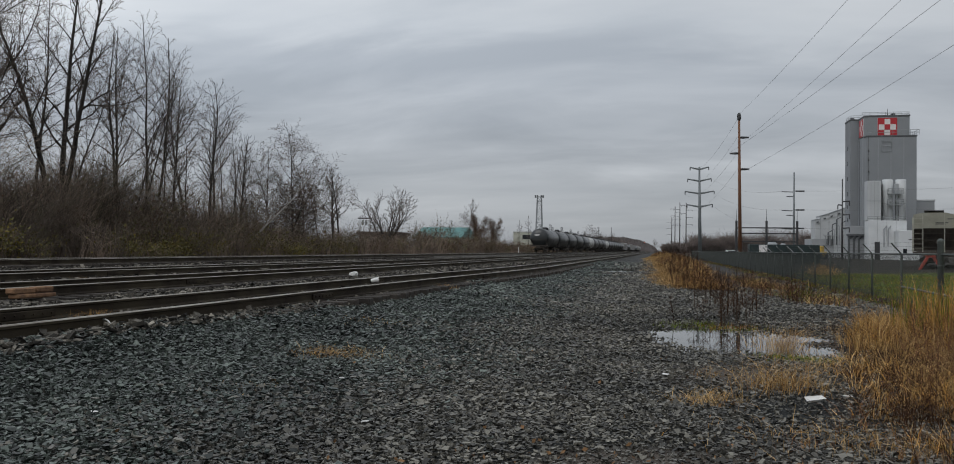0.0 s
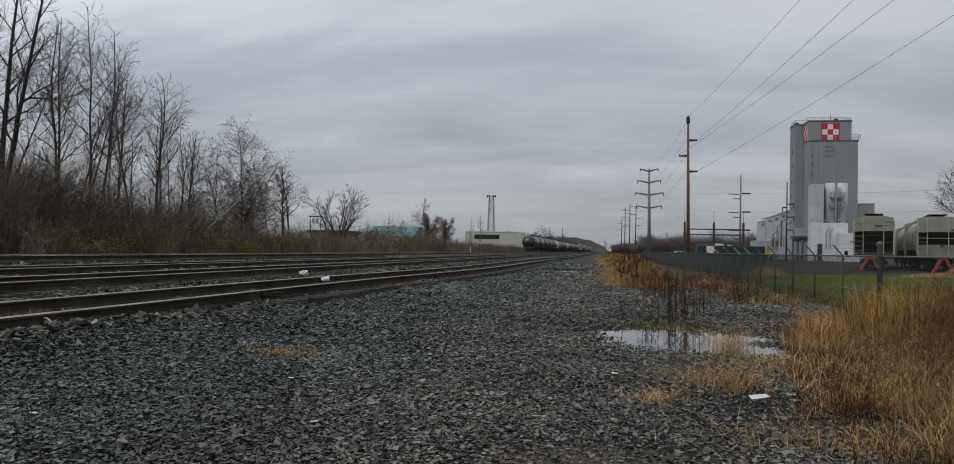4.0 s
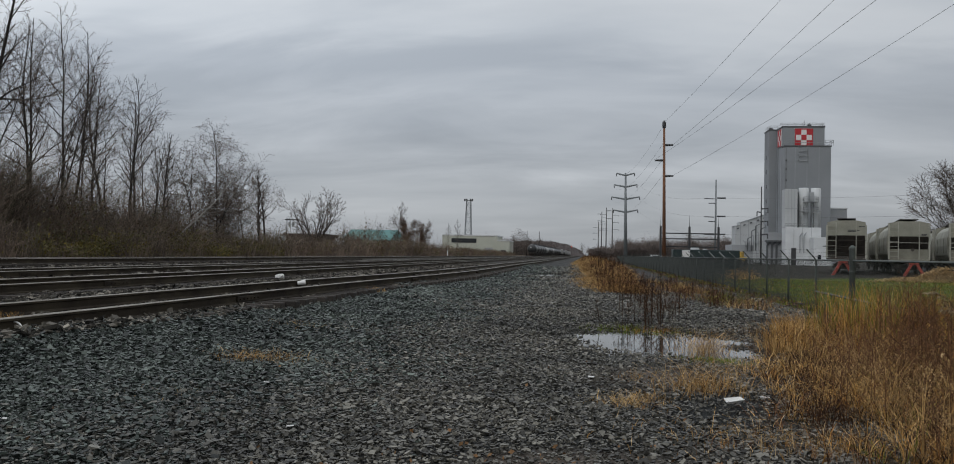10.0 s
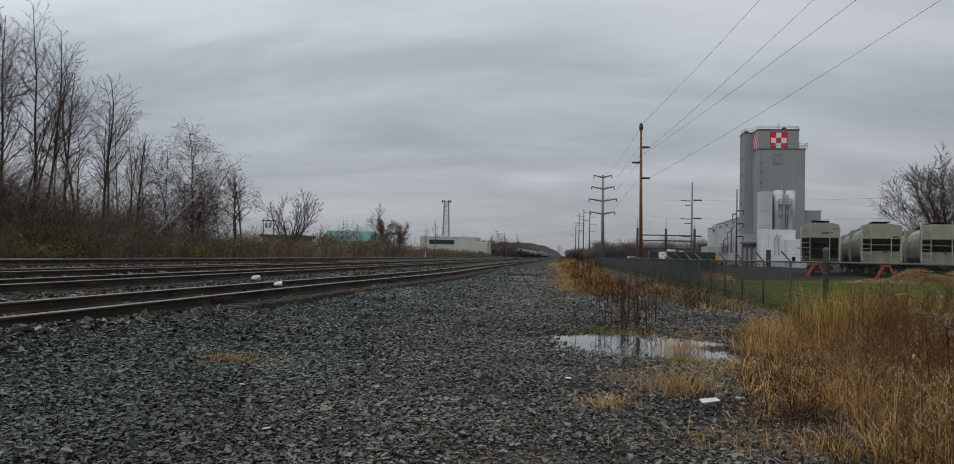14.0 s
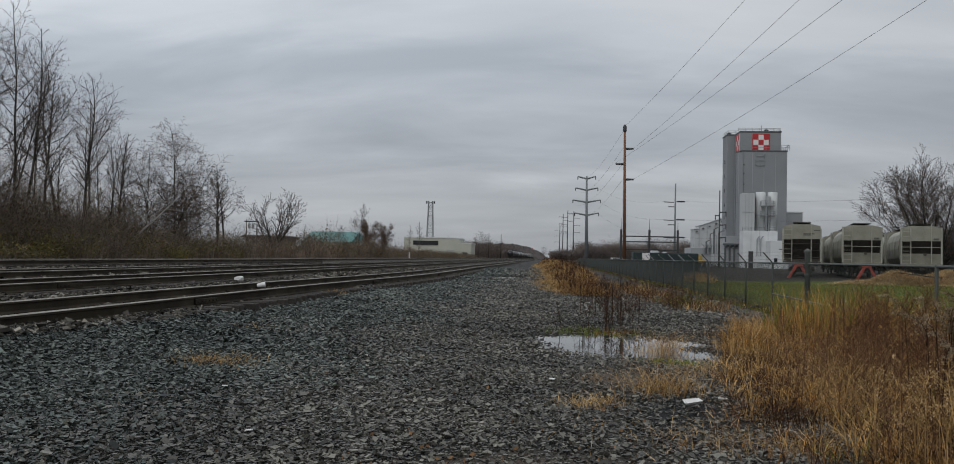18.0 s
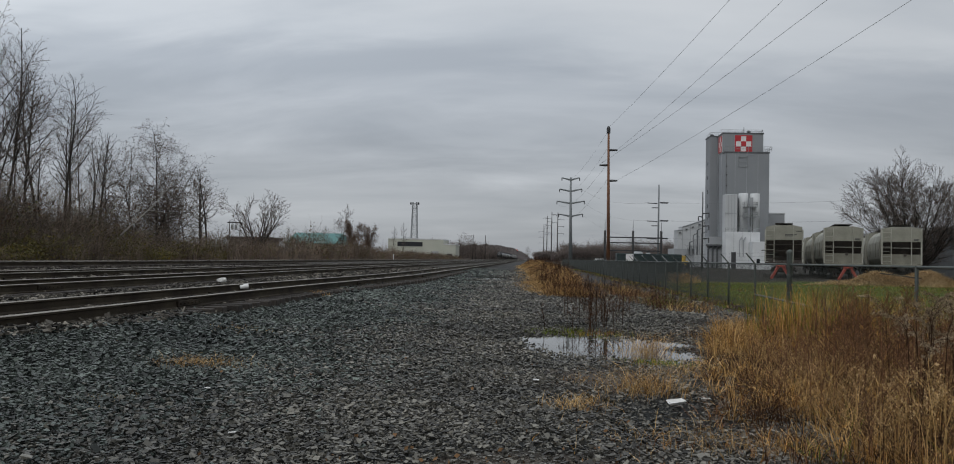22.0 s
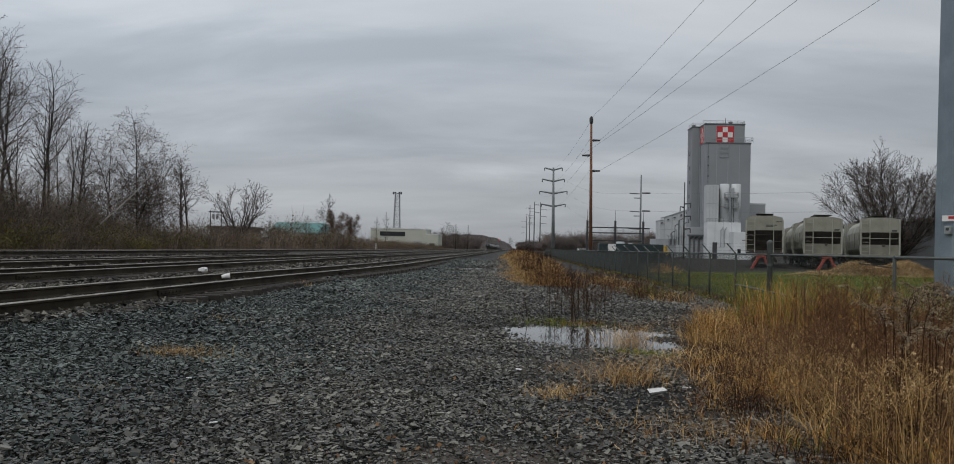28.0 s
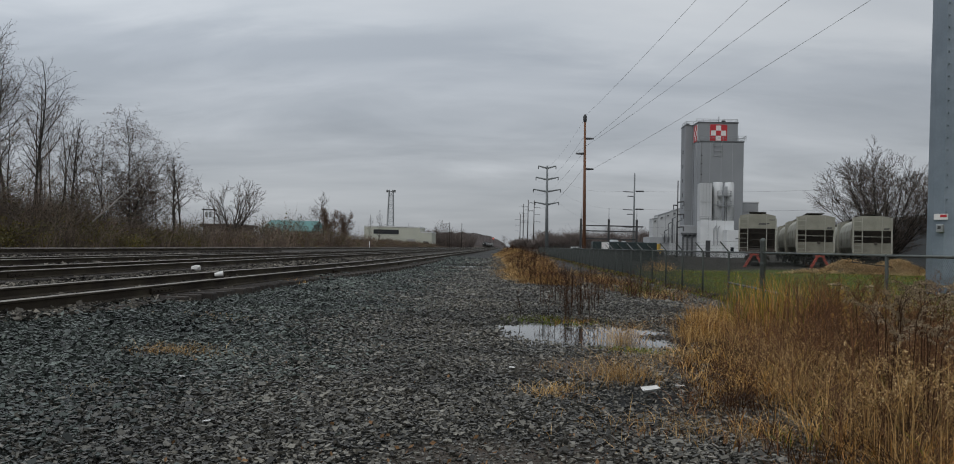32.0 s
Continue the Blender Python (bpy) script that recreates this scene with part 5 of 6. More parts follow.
    b /= np.linalg.norm(b, axis=1, keepdims=True) + 1e-9
    s = size[:, None]
    verts = np.stack([pos - a * s, pos + b * s * 0.6, pos + a * s, pos - b * s * 0.6], 1)
    faces = np.arange(n * 4).reshape(n, 4)
    return array_mesh(name, verts.reshape(-1, 3), faces, mats, slots)


def build_trees():
    def ground(x, y):
        return float(gz(x, y)) - 0.1
    kinds = {"big": (dict(limbs=15, spread=0.34, angle=40, stems=3, trunk_r=0.19, spray=0.16, first=0.28, shape="cone", step=0.42, fine_r=0.012), "big bare tree with spreading dark limbs"),
             "fork": (dict(limbs=15, spread=0.25, angle=40, stems=3, trunk_r=0.2, spray=0.2, first=0.34, step=0.34, fine_r=0.0125), "bare forked tree with upright dark limbs"),
             "slim": (dict(limbs=22, spread=0.31, angle=44, first=0.34, fine_r=0.0105, step=0.30, twig_step=0.24, trunk_r=0.125), "slim bare grey-brown tree on the embankment"),
             "bushy": (dict(limbs=42, spread=0.40, angle=60, first=0.10, fine_r=0.012, droop=0.05, shape="cone", step=0.28, twig_step=0.21), "bushy bare tree with drooping fine twigs")}
    row = [  # x, y, height, kind
        (-36.5, 39.0, 17.5, "big"), (-34.0, 42.8, 17.5, "fork"), (-37, 44.5, 16, "slim"), (-34, 47.8, 14.0, "slim"), (-35, 50, 15.0, "slim"), (-33.6, 51, 16.2, "slim"),
        (-34.6, 53.4, 15.0, "slim"), (-34, 55, 12.5, "slim"), (-34.5, 57, 13.6, "slim"), (-33.5, 58.5, 13.2, "slim"), (-35, 62, 11.8, "slim"), (-34, 64.5, 9.8, "slim"),
        (-33.5, 69.5, 9.6, "bushy"), (-32.5, 71.5, 11.8, "bushy"), (-33.5, 76, 8.2, "bushy"), (-34.3, 85.5, 9.4, "slim"), (-34.8, 88.5, 9.0, "slim"), (-36, 90, 8.6, "slim")]
    for i, (x, y, h, kind) in enumerate(row):
        kw, label = kinds[kind]
        make_tree("tree", pose(x, y, ground(x, y), 0, 0, i * 67), label, 100 + i, h, leaves=60 if kind == "slim" and i % 3 == 0 else 1800 if kind == "bushy" else 0, **kw)
    make_tree("leaning_birch", pose(-31.0, 58.5, ground(-31, 58), 0, 0, 25), "pale leaning birch with drooping bare twigs", 300, 7.8, BARK_PALE, lean=0.95, limbs=16, spread=0.26, angle=50, first=0.4, trunk_r=0.10, droop=0.08)
    make_tree("leaning_birch", pose(-31.5, 46, ground(-31, 46)), "pale leaning birch stem in the thicket", 301, 7.0, BARK_PALE, lean=0.75, limbs=10, spread=0.22, trunk_r=0.07)
    # slender trees that fill the row
    thin = [make_tree("tree", pose(-34.5 - k, 60.5 + 4 * k, ground(-35, 62), 0, 0, 50 * k), "slender upright bare tree in the row", 440 + k, 10.5, limbs=18, spread=0.29, angle=42, first=0.36, trunk_r=0.08, step=0.38, twig_step=0.3, fine_r=0.0105) for k in range(3)]
    rt = np.random.default_rng(77)
    for k in range(12):
        y = 42 + 43 * (k + rt.uniform(0, 1)) / 12
        x = -rt.uniform(32.5, 37.5)
        copy_thing(thin[k % 3], pose(x, y, ground(x, y), rt.normal(0, 4), rt.normal(0, 4), rt.uniform(0, 360)) @ Matrix.Scale(float(np.interp(y, [40, 52, 62, 72, 85], [1.25, 1.2, 1.0, 0.85, 0.75])) * rt.uniform(0.75, 1.05), 4))
    # the wood behind
    base = [make_tree("tree", pose(-44 - 2 * k, 30 + 9 * k, ground(-44, 40), 0, 0, 40 * k), "bare tree deep in the wood", 400 + k, 12.5 + k % 3, limbs=20, spread=0.25, angle=42, first=0.2, fine_r=0.013, step=0.5, twig_step=0.3) for k in range(4)]
    r = np.random.default_rng(5)
    for k in range(34):
        y = r.uniform(24, 92)
        x = -r.uniform(36, 56)
        copy_thing(base[k % 4], pose(x, y, ground(x, y), 0, 0, r.uniform(0, 360)) @ Matrix.Scale(r.uniform(0.45, 0.85) * np.interp(y, [40, 60, 75, 92], [1.05, 0.9, 0.68, 0.52]), 4))
    # single trees farther along
    far = dict(step=0.5, twig_step=0.34)
    make_tree("tree", pose(-55.5, 168, 0.6), "wide bare tree standing alone behind the hedge", 511, 12.4, crook=0.8, rise=0.016, stems=8, spray=0.62, limbs=16, spread=0.24, angle=40, first=0.18, trunk_r=0.2, fine_r=0.029, shape="dome", **far)
    make_tree("tree", pose(-52.0, 228, 0.6), "bare tree beside the teal warehouse", 502, 14.0, fine_r=0.029, limbs=30, spread=0.34, angle=48, first=0.2, leaves=200, **far)
    make_tree("tree", pose(-47.5, 222, 0.6), "small bare tree keeping some brown leaves", 503, 10.0, fine_r=0.029, stems=3, spray=0.2, limbs=24, spread=0.28, first=0.08, leaves=15000, **far)
    make_tree("tree", pose(-45.0, 228, 0.6), "small bare tree keeping some brown leaves", 504, 9.0, fine_r=0.029, stems=3, spray=0.2, limbs=24, spread=0.28, first=0.08, leaves=10000, **far)
    bush = make_tree("tree", pose(-56.5, 225, 0.6), "small bare bushy tree beside the warehouse", 505, 8.0, fine_r=0.024, limbs=26, spread=0.42, angle=55, first=0.1, shape="cone", **far)
    sap = make_tree("tree", pose(-43.0, 260, 0.5), "thin bare sapling beside the factory", 506, 9.5, fine_r=0.029, limbs=24, spread=0.27, first=0.18, step=0.5, twig_step=0.4)
    for x, y, k in ((-40.5, 262, 1.15), (-50, 250, 0.9), (-62, 210, 0.8), (-58.5, 222, 0.85)):
        copy_thing(sap, pose(x, y, 0.5, 0, 0, x * 40) @ Matrix.Scale(k, 4))
    for x, y, k in ((-40, 415, 1.0), (-37.2, 425, 1.2), (-34.5, 412, 1.6), (-31.5, 430, 1.5), (-28.8, 420, 1.1), (-26.6, 433, 0.9), (-4.2, 690, 1.3)):
        copy_thing(bush, pose(x, y, 0.4, 0, 0, x * 40) @ Matrix.Scale(k, 4))
    # the round-headed bare tree in the mill yard
    make_tree("tree", pose(43.3, 100, -0.1), "broad round-headed bare tree beside the metal shed", 601, 13.0, crook=0.65, rise=0.016, stems=24, spray=0.88, limbs=28, spread=0.21, angle=38, first=0.12, trunk_r=0.11, fine_r=0.017, shape="dome", step=0.34, twig_step=0.24)


build_trees()


def thicket(name, label, count, place, height, leaves, mats, seed, twig_mat=None, stems=14, w=0.016, leaf=1.0):
    """Tangled bare brush with scraps of leaf: many fine stems from many roots."""
    r = np.random.default_rng(seed)
    rows, pos, tone = [], [], []
    for _k in range(count):
        x, y = place(r)
        kind = int(np.clip(1.0 + 1.1 * math.sin(0.9 * y + 1.7 * math.sin(0.31 * x)) + r.normal(0, 0.6), 0, 2.99))
        tone.append(np.full(stems * 4, kind))
        h = height(x, y) * r.uniform(0.45, 1.2)
        z = float(gz(x, y))
        n = stems
        az = r.uniform(0, 2 * math.pi, n)
        out = r.uniform(0.1, 0.85, n) * h
        bx, by = x + r.normal(0, 0.35, n), y + r.normal(0, 0.35, n)
        mid = np.stack([bx + np.cos(az) * out * 0.35, by + np.sin(az) * out * 0.35, z + h * r.uniform(0.4, 0.6, n)], 1)
        bend = az + r.normal(0, 0.7, n)
        tip = np.stack([bx + np.cos(bend) * out, by + np.sin(bend) * out, z + h * r.uniform(0.65, 1.0, n)], 1)
        base = np.stack([bx, by, np.full(n, z - 0.05)], 1)
        rows.append(np.concatenate([base, mid, np.full((n, 1), w), np.full((n, 1), w * 0.7)], 1))
        rows.append(np.concatenate([mid, tip, np.full((n, 1), w * 0.7), np.full((n, 1), w * 0.35)], 1))
        for j in range(2):
            u = r.uniform(0.05, 0.95, (n, 1))
            s = mid + (tip - mid) * u if j else base + (mid - base) * u
            e = s + r.normal(0, 0.34, (n, 3)) * h * (0.42 if j else 0.34) + [0, 0, 0.06 * h]
            rows.append(np.concatenate([s, e, np.full((n, 1), w * 0.5), np.full((n, 1), w * 0.3)], 1))
        if leaves:
            # leaves hang on in patches
            some = max(2, int(leaves * max(0.08, 0.8 + 1.3 * math.sin(0.41 * y + 2.2) + 0.7 * math.sin(1.21 * y + x))))
            k = r.integers(0, n, some)
            pos.append(mid[k] + (tip[k] - mid[k]) * r.uniform(-0.7, 0.9, (some, 1)) + r.normal(0, 0.22, (some, 3)))
    t = thing(name, pose(0, 0, 0), label, "thicket", "", "stuff")
    tagged(part("stems", tubes_mesh("stems", np.concatenate(rows), [twig_mat or TWIG, TWIG, BRUSH_OLIVE] if twig_mat is BRUSH_TWIG else [twig_mat or TWIG] * 3, 3, np.concatenate(tone)), None, t), kind="stuff")
    if leaves:
        pos = np.concatenate(pos)
        slots = (r.uniform(0, 1, len(pos)) < 0.35).astype(int) if len(mats) > 1 else None
        tagged(part("leaves", leaf_mesh("leaves", pos, leaf * r.uniform(0.03, 0.075, len(pos)), mats, r, slots), None, t), kind="stuff")


thicket("brush", "tangled bare brown brush with olive undergrowth below the trees", 500, lambda r: (-r.uniform(28.6, 36), r.uniform(16, 100)),
        lambda x, y: float(np.interp(y, [58, 74], [1.0, 0.55])) * (2.0 + (-27 - x) * 0.30) * (1 + 0.5 * math.sin(0.55 * y + 0.8 * x) + 0.2 * math.sin(1.7 * y)), 60, [LEAF_BROWN, LEAF_OLIVE], 11, BRUSH_TWIG, leaf=1.2)
thicket("brush", "dark tangled brush deep under the trees", 420, lambda r: (-r.uniform(36, 50), r.uniform(18, 95)), lambda x, y: float(np.interp(y, [55, 70], [5.8, 2.4])) * (1 + 0.4 * math.sin(0.41 * y + x)), 16, [LEAF_BROWN], 12, BRUSH_TWIG)
thicket("brush", "reddish-brown mid-storey of saplings and tangled twigs under the trees", 280, lambda r: (-r.uniform(31, 37), r.uniform(16, 72)),
        lambda x, y: float(np.interp(y, [56, 70], [5.6, 2.8])) * (1 + 0.3 * math.sin(0.47 * y + 0.6 * x) + 0.12 * math.sin(1.3 * y)), 14, [LEAF_BROWN, LEAF_OLIVE], 18, BRUSH_TWIG, stems=22, w=0.017)
thicket("undergrowth", "olive and yellow-brown leafy undergrowth at the foot of the wood", 260, lambda r: (-r.uniform(26.6, 30.5), r.uniform(18, 72)),
        lambda x, y: 1.5 * (1 + 0.5 * math.sin(0.7 * y)), 120, [LEAF_OLIVE, LEAF_YELLOW], 16, BRUSH_TWIG, stems=12, leaf=1.1)
thicket("hedge", "low brown hedge of bare brush along the railway", 900, lambda r: (-r.uniform(26.5, 38), r.uniform(95, 320)), lambda x, y: float(np.interp(y, [95, 150, 200, 320], [3.1, 2.6, 1.7, 1.5])) * (1 + 0.35 * math.sin(0.21 * y + 0.5 * x) + 0.2 * math.sin(0.63 * y)), 30, [LEAF_BROWN, LEAF_OLIVE], 13, BRUSH_TWIG, leaf=2.2)
thicket("far_trees", "distant belt of bare brown trees", 460, lambda r: (2 + 190 * r.uniform(0, 1) ** 1.3, r.uniform(560, 640)), lambda x, y: float(np.interp(x, [3, 14, 30, 60], [4.5, 7.5, 10.0, 12.0])) * (1 + 0.18 * math.sin(0.3 * x) + 0.12 * math.sin(0.83 * x)), 0, [LEAF_BROWN], 14, BRUSH, 60, 0.12)
thicket("far_trees", "distant belt of bare brown trees beside the line", 160, lambda r: (-r.uniform(24, 60), r.uniform(430, 620)), lambda x, y: 8.0, 0, [LEAF_BROWN], 15, BRUSH, 40, 0.09)


# ---- loose stones of the road and the ballast ----
def stones(name, label, xs, ys, count, size, seed, lift=0.0, keep=None, mat=None, under=0.6):
    r = np.random.default_rng(seed)
    gap = math.sqrt((xs[1] - xs[0]) * (ys[1] - ys[0]) / count)
    x, y = np.meshgrid(np.arange(xs[0], xs[1], gap), np.arange(ys[0], ys[1], gap))
    x, y = x.ravel() + r.uniform(-0.42, 0.42, x.size) * gap, y.ravel() + r.uniform(-0.42, 0.42, x.size) * gap
    if keep is not None:
        k = keep(x, y, r)
        x, y = x[k], y[k]
    n = len(x)
    # coarser towards the track
    s = size * np.clip(np.exp(r.normal(0, 0.30, n)), 0.5, 2.1) * np.interp(x, [-5, -2.5, 0], [1.2, 1.08, 0.95])
    box = np.array([[-1, -1, -1], [1, -1, -1], [1, 1, -1], [-1, 1, -1], [-1, -1, 1], [1, -1, 1], [1, 1, 1], [-1, 1, 1]], float) * 0.5
    # flat flakes, undercut so that dark gaps open between them
    box[:4, :2] *= under
    v = box[None] * (1 + r.uniform(-0.42, 0.2, (n, 8, 3)))
    v *= np.stack([s * r.uniform(0.95, 1.7, n), s * r.uniform(0.7, 1.1, n), s * r.uniform(0.28, 0.56, n)], 1)[:, None]
    q = r.normal(0, 1, (n, 4)) * [2.2, 0.30, 0.30, 1.6]
    q /= np.linalg.norm(q, axis=1, keepdims=True)
    w, a, b, c = q.T
    rot = np.stack([np.stack([1 - 2 * (b * b + c * c), 2 * (a * b - w * c), 2 * (a * c + w * b)], 1),
                    np.stack([2 * (a * b + w * c), 1 - 2 * (a * a + c * c), 2 * (b * c - w * a)], 1),
                    np.stack([2 * (a * c - w * b), 2 * (b * c + w * a), 1 - 2 * (a * a + b * b)], 1)], 1)
    v = np.einsum("nij,nkj->nki", rot, v)
    v += np.stack([x, y, gz(x, y) + s * r.uniform(0.12, 0.75, n) + lift], 1)[:, None]
    # the underside stays open
    one = np.array([(4, 5, 6, 7), (0, 1, 5, 4), (1, 2, 6, 5), (2, 3, 7, 6), (3, 0, 4, 7)])
    f = (np.arange(n) * 8)[:, None, None] + one[None]
    if mat:
        mesh = array_mesh(name, v.reshape(-1, 3), f.reshape(-1, 4), mat)
    else:
        # the heap tipped along the track is greener than the worn road
        slots = (x < -2.3 + r.normal(0, 0.7, n) + 0.5 * np.sin(0.9 * y)).astype(int)
        mesh = array_mesh(name, v.reshape(-1, 3), f.reshape(-1, 4), [STONE, STONE_GREEN], np.repeat(slots, 5))
    ob = new(name, mesh)
    return tagged(ob, label, "gravel", kind="stuff")


def in_view(x, y, r):
    return (x > -0.95 * y - 1.2) & (x < 0.62 * y + 0.8)


def dry(x, y):
    """Stones stand out of the shallow rim of the puddle."""
    return gz(x, y) > -0.056 - 0.055 * (0.5 + 0.5 * np.sin(131.7 * x + 57.3 * y)) ** 5


def sparse(x, y, r):
    """Trodden muddy spots keep few stones."""
    bare = np.zeros(len(x))
    for cx, cy, rx, ry, most in ((-0.1, 4.6, 0.75, 0.9, 0.62), (0.72, 8.5, 0.55, 1.0, 0.85), (-3.45, 8.7, 0.55, 0.7, 0.6), (1.2, 6.6, 0.6, 1.2, 0.65)):
        bare = np.maximum(bare, most * np.exp(-(((x - cx) / rx) ** 2 + ((y - cy) / ry) ** 2) ** 1.5))
    return r.uniform(0, 1, len(x)) > bare


def road_side(x, y, r):
    """Off the verge, but for stray stones at its edge."""
    return x < np.interp(y, [3, 9, 12, 16, 18, 24, 60], [1.5, 1.7, 2.2, 3.0, 4.9, 5.2, 5.4]) + r.uniform(0, 0.9, len(x))


stones("gravel", "coarse grey crushed stone of the service road", (-6.0, 2.4), (2.9, 6.2), 56000, 0.0185, 20, keep=lambda x, y, r: sparse(x, y, r) & in_view(x, y, r) & road_side(x, y, r))
stones("gravel", "coarse grey crushed stone of the service road", (-6.0, 2.6), (6.2, 10.0), 48000, 0.0205, 21, keep=lambda x, y, r: sparse(x, y, r) & in_view(x, y, r) & road_side(x, y, r))
stones("gravel", "coarse grey crushed stone of the service road", (-6.0, 4.6), (10.0, 18.0), 64000, 0.0245, 22, keep=lambda x, y, r: sparse(x, y, r) & in_view(x, y, r) & dry(x, y) & road_side(x, y, r))
stones("gravel", "coarse grey crushed stone of the service road", (-5.6, 5.2), (18.0, 38.0), 72000, 0.035, 23, under=1.0, keep=lambda x, y, r: road_side(x, y, r) & ((y < 28) | (x < bank_edge(y) + 0.5) | (x > bank_edge(y) + 3.9)))
stones("gravel", "coarse grey crushed stone of the service road", (-5.4, 0.4), (38.0, 80.0), 34000, 0.055, 26, under=1.0, keep=lambda x, y, r: (((x + 2.4) / 1.6) ** 2 + ((y - 48.5) / 4.0) ** 2 > 1) & (x < bank_edge(y) + 0.4))
stones("ballast", "dark ballast between the railway tracks", (-13.6, -5.2), (6.0, 30.0), 85000, 0.034, 24, under=0.9, keep=in_view, mat=BALLAST)
stones("ballast", "dark ballast between the railway tracks farther on", (-13.6, -5.0), (30.0, 75.0), 44000, 0.05, 27, under=1.0, mat=BALLAST)
stones("ballast", "dark ballast between the farther tracks", (-23.5, -13.6), (14.0, 50.0), 45000, 0.055, 25, under=1.0, keep=in_view, mat=BALLAST)


# ---- weeds and grasses ----
def grass(name, label, spots, height, mats, seed, width=0.007, lean=0.35, share=None):
    """spots: rows of x, y. Blades in one object."""
    r = np.random.default_rng(seed)
    spots = np.asarray(spots)
    n = len(spots)
    h = height * r.uniform(0.45, 1.15, n)
    az = r.uniform(0, 2 * math.pi, n)
    ln = np.abs(r.normal(0, lean, n))[:, None] * h[:, None] * np.stack([np.cos(az), np.sin(az)], 1)
    pos = np.stack([spots[:, 0], spots[:, 1], gz(spots[:, 0], spots[:, 1]) - 0.02], 1)
    slots = None
    if share is not None:
        # kinds grow in patches
        patch = 0.5 + 0.28 * np.sin(1.9 * spots[:, 0] + 1.1 * np.sin(1.3 * spots[:, 1])) * np.sin(1.4 * spots[:, 1] + 0.6) + 0.22 * np.sin(4.7 * spots[:, 0] - 2.9 * spots[:, 1])
        pick = np.clip(0.55 * r.uniform(0, 1, n) + 0.45 * patch, 0, 0.999)
        pick = np.argsort(np.argsort(pick)) / n
        slots = np.searchsorted(np.cumsum(share), pick).clip(0, len(mats) - 1)
    ob = new(name, blades_mesh(name, pos, h, width * r.uniform(0.6, 1.5, n), ln, mats, slots))
    return tagged(ob, label, "grass", kind="stuff")


def tufts(r, centres, per, spread):
    c = np.repeat(np.asarray(centres, float), per, 0)
    return c + r.normal(0, spread, c.shape)


def clumps(name, label, centres, per, spread, height, mats, share, seed, width=0.005, lean=0.7):
    """Rooted tufts whose blades arch outwards, each tuft of one tone with a few strays."""
    r = np.random.default_rng(seed)
    c = np.asarray(centres, float)
    n = len(c)
    tone = r.choice(len(mats), n, p=share)
    h = np.repeat(height * r.uniform(0.5, 1.25, n), per) * r.uniform(0.45, 1.1, n * per)
    size = np.repeat(r.uniform(0.6, 1.6, n), per)[:, None]
    off = r.normal(0, 1, (n * per, 2))
    spots = np.repeat(c, per, 0) + off * spread * size
    ln = (0.55 * off + r.normal(0, 0.55, (n * per, 2))) * lean * h[:, None]
    pos = np.stack([spots[:, 0], spots[:, 1], gz(spots[:, 0], spots[:, 1]) - 0.015], 1)
    slots = np.where(r.uniform(0, 1, n * per) < 0.84, np.repeat(tone, per), r.choice(len(mats), n * per, p=share))
    h = h * (1 - 0.35 * np.clip(np.linalg.norm(ln, axis=1) / (h + 1e-6) - 0.3, 0, 1.6))
    ob = new(name, blades_mesh(name, pos, h, width * r.uniform(0.5, 1.4, n * per), ln, mats, slots))
    return tagged(ob, label, "grass", kind="stuff")


def weed_field(r, n, x0, x1, y0, y1, edge):
    """Clumped places right of a ragged edge."""
    c = np.stack([r.uniform(x0, x1, n), r.uniform(y0, y1, n)], 1)
    return c[c[:, 0] > edge(c[:, 1], r)]


def stalks(name, label, spots, height, seed, mat, head_mat, heads=14, r0=0.004, plume=0.5):
    """Upright dead stems with short side twigs and fluffy seed heads."""
    r = np.random.default_rng(seed)
    rows, pos, size = [], [], []
    for x, y in spots:
        h = height * r.uniform(0.55, 1.15)
        z = float(gz(x, y))
        az, k = r.uniform(0, 2 * math.pi), r.uniform(0, 0.22)
        b = np.array([x, y, z - 0.03])
        m = b + np.array([math.cos(az) * k * h * 0.3, math.sin(az) * k * h * 0.3, h * 0.55])
        t = b + np.array([math.cos(az) * k * h, math.sin(az) * k * h, h])
        rows += [(*b, *m, r0, r0 * 0.8), (*m, *t, r0 * 0.8, r0 * 0.4)]
        for _j in range(heads // 2):
            u = r.uniform(1 - plume, 1.0)
            p = m + (t - m) * ((u - 0.55) / 0.45) if u > 0.55 else b + (m - b) * (u / 0.55)
            a2 = r.uniform(0, 2 * math.pi)
            ln = h * (1.12 - u) * 0.34 + 0.02
            e = p + np.array([math.cos(a2) * ln, math.sin(a2) * ln, ln * 0.9])
            rows.append((*p, *e, r0 * 0.5, r0 * 0.25))
            for _m in range(6):
                pos.append(p + (e - p) * r.uniform(0.4, 1.1) + r.normal(0, 0.008, 3))
                size.append(r.uniform(0.003, 0.0085) * (1 + 60 * max(0.0, r0 - 0.005)))
    t = thing(name, pose(0, 0, 0), label, "weeds", "", "stuff")
    tagged(part("stems", tubes_mesh("stems", rows, mat, 3), None, t), kind="stuff")
    tagged(part("seed_heads", leaf_mesh("seed_heads", np.array(pos), np.array(size), head_mat, r), None, t), kind="stuff")


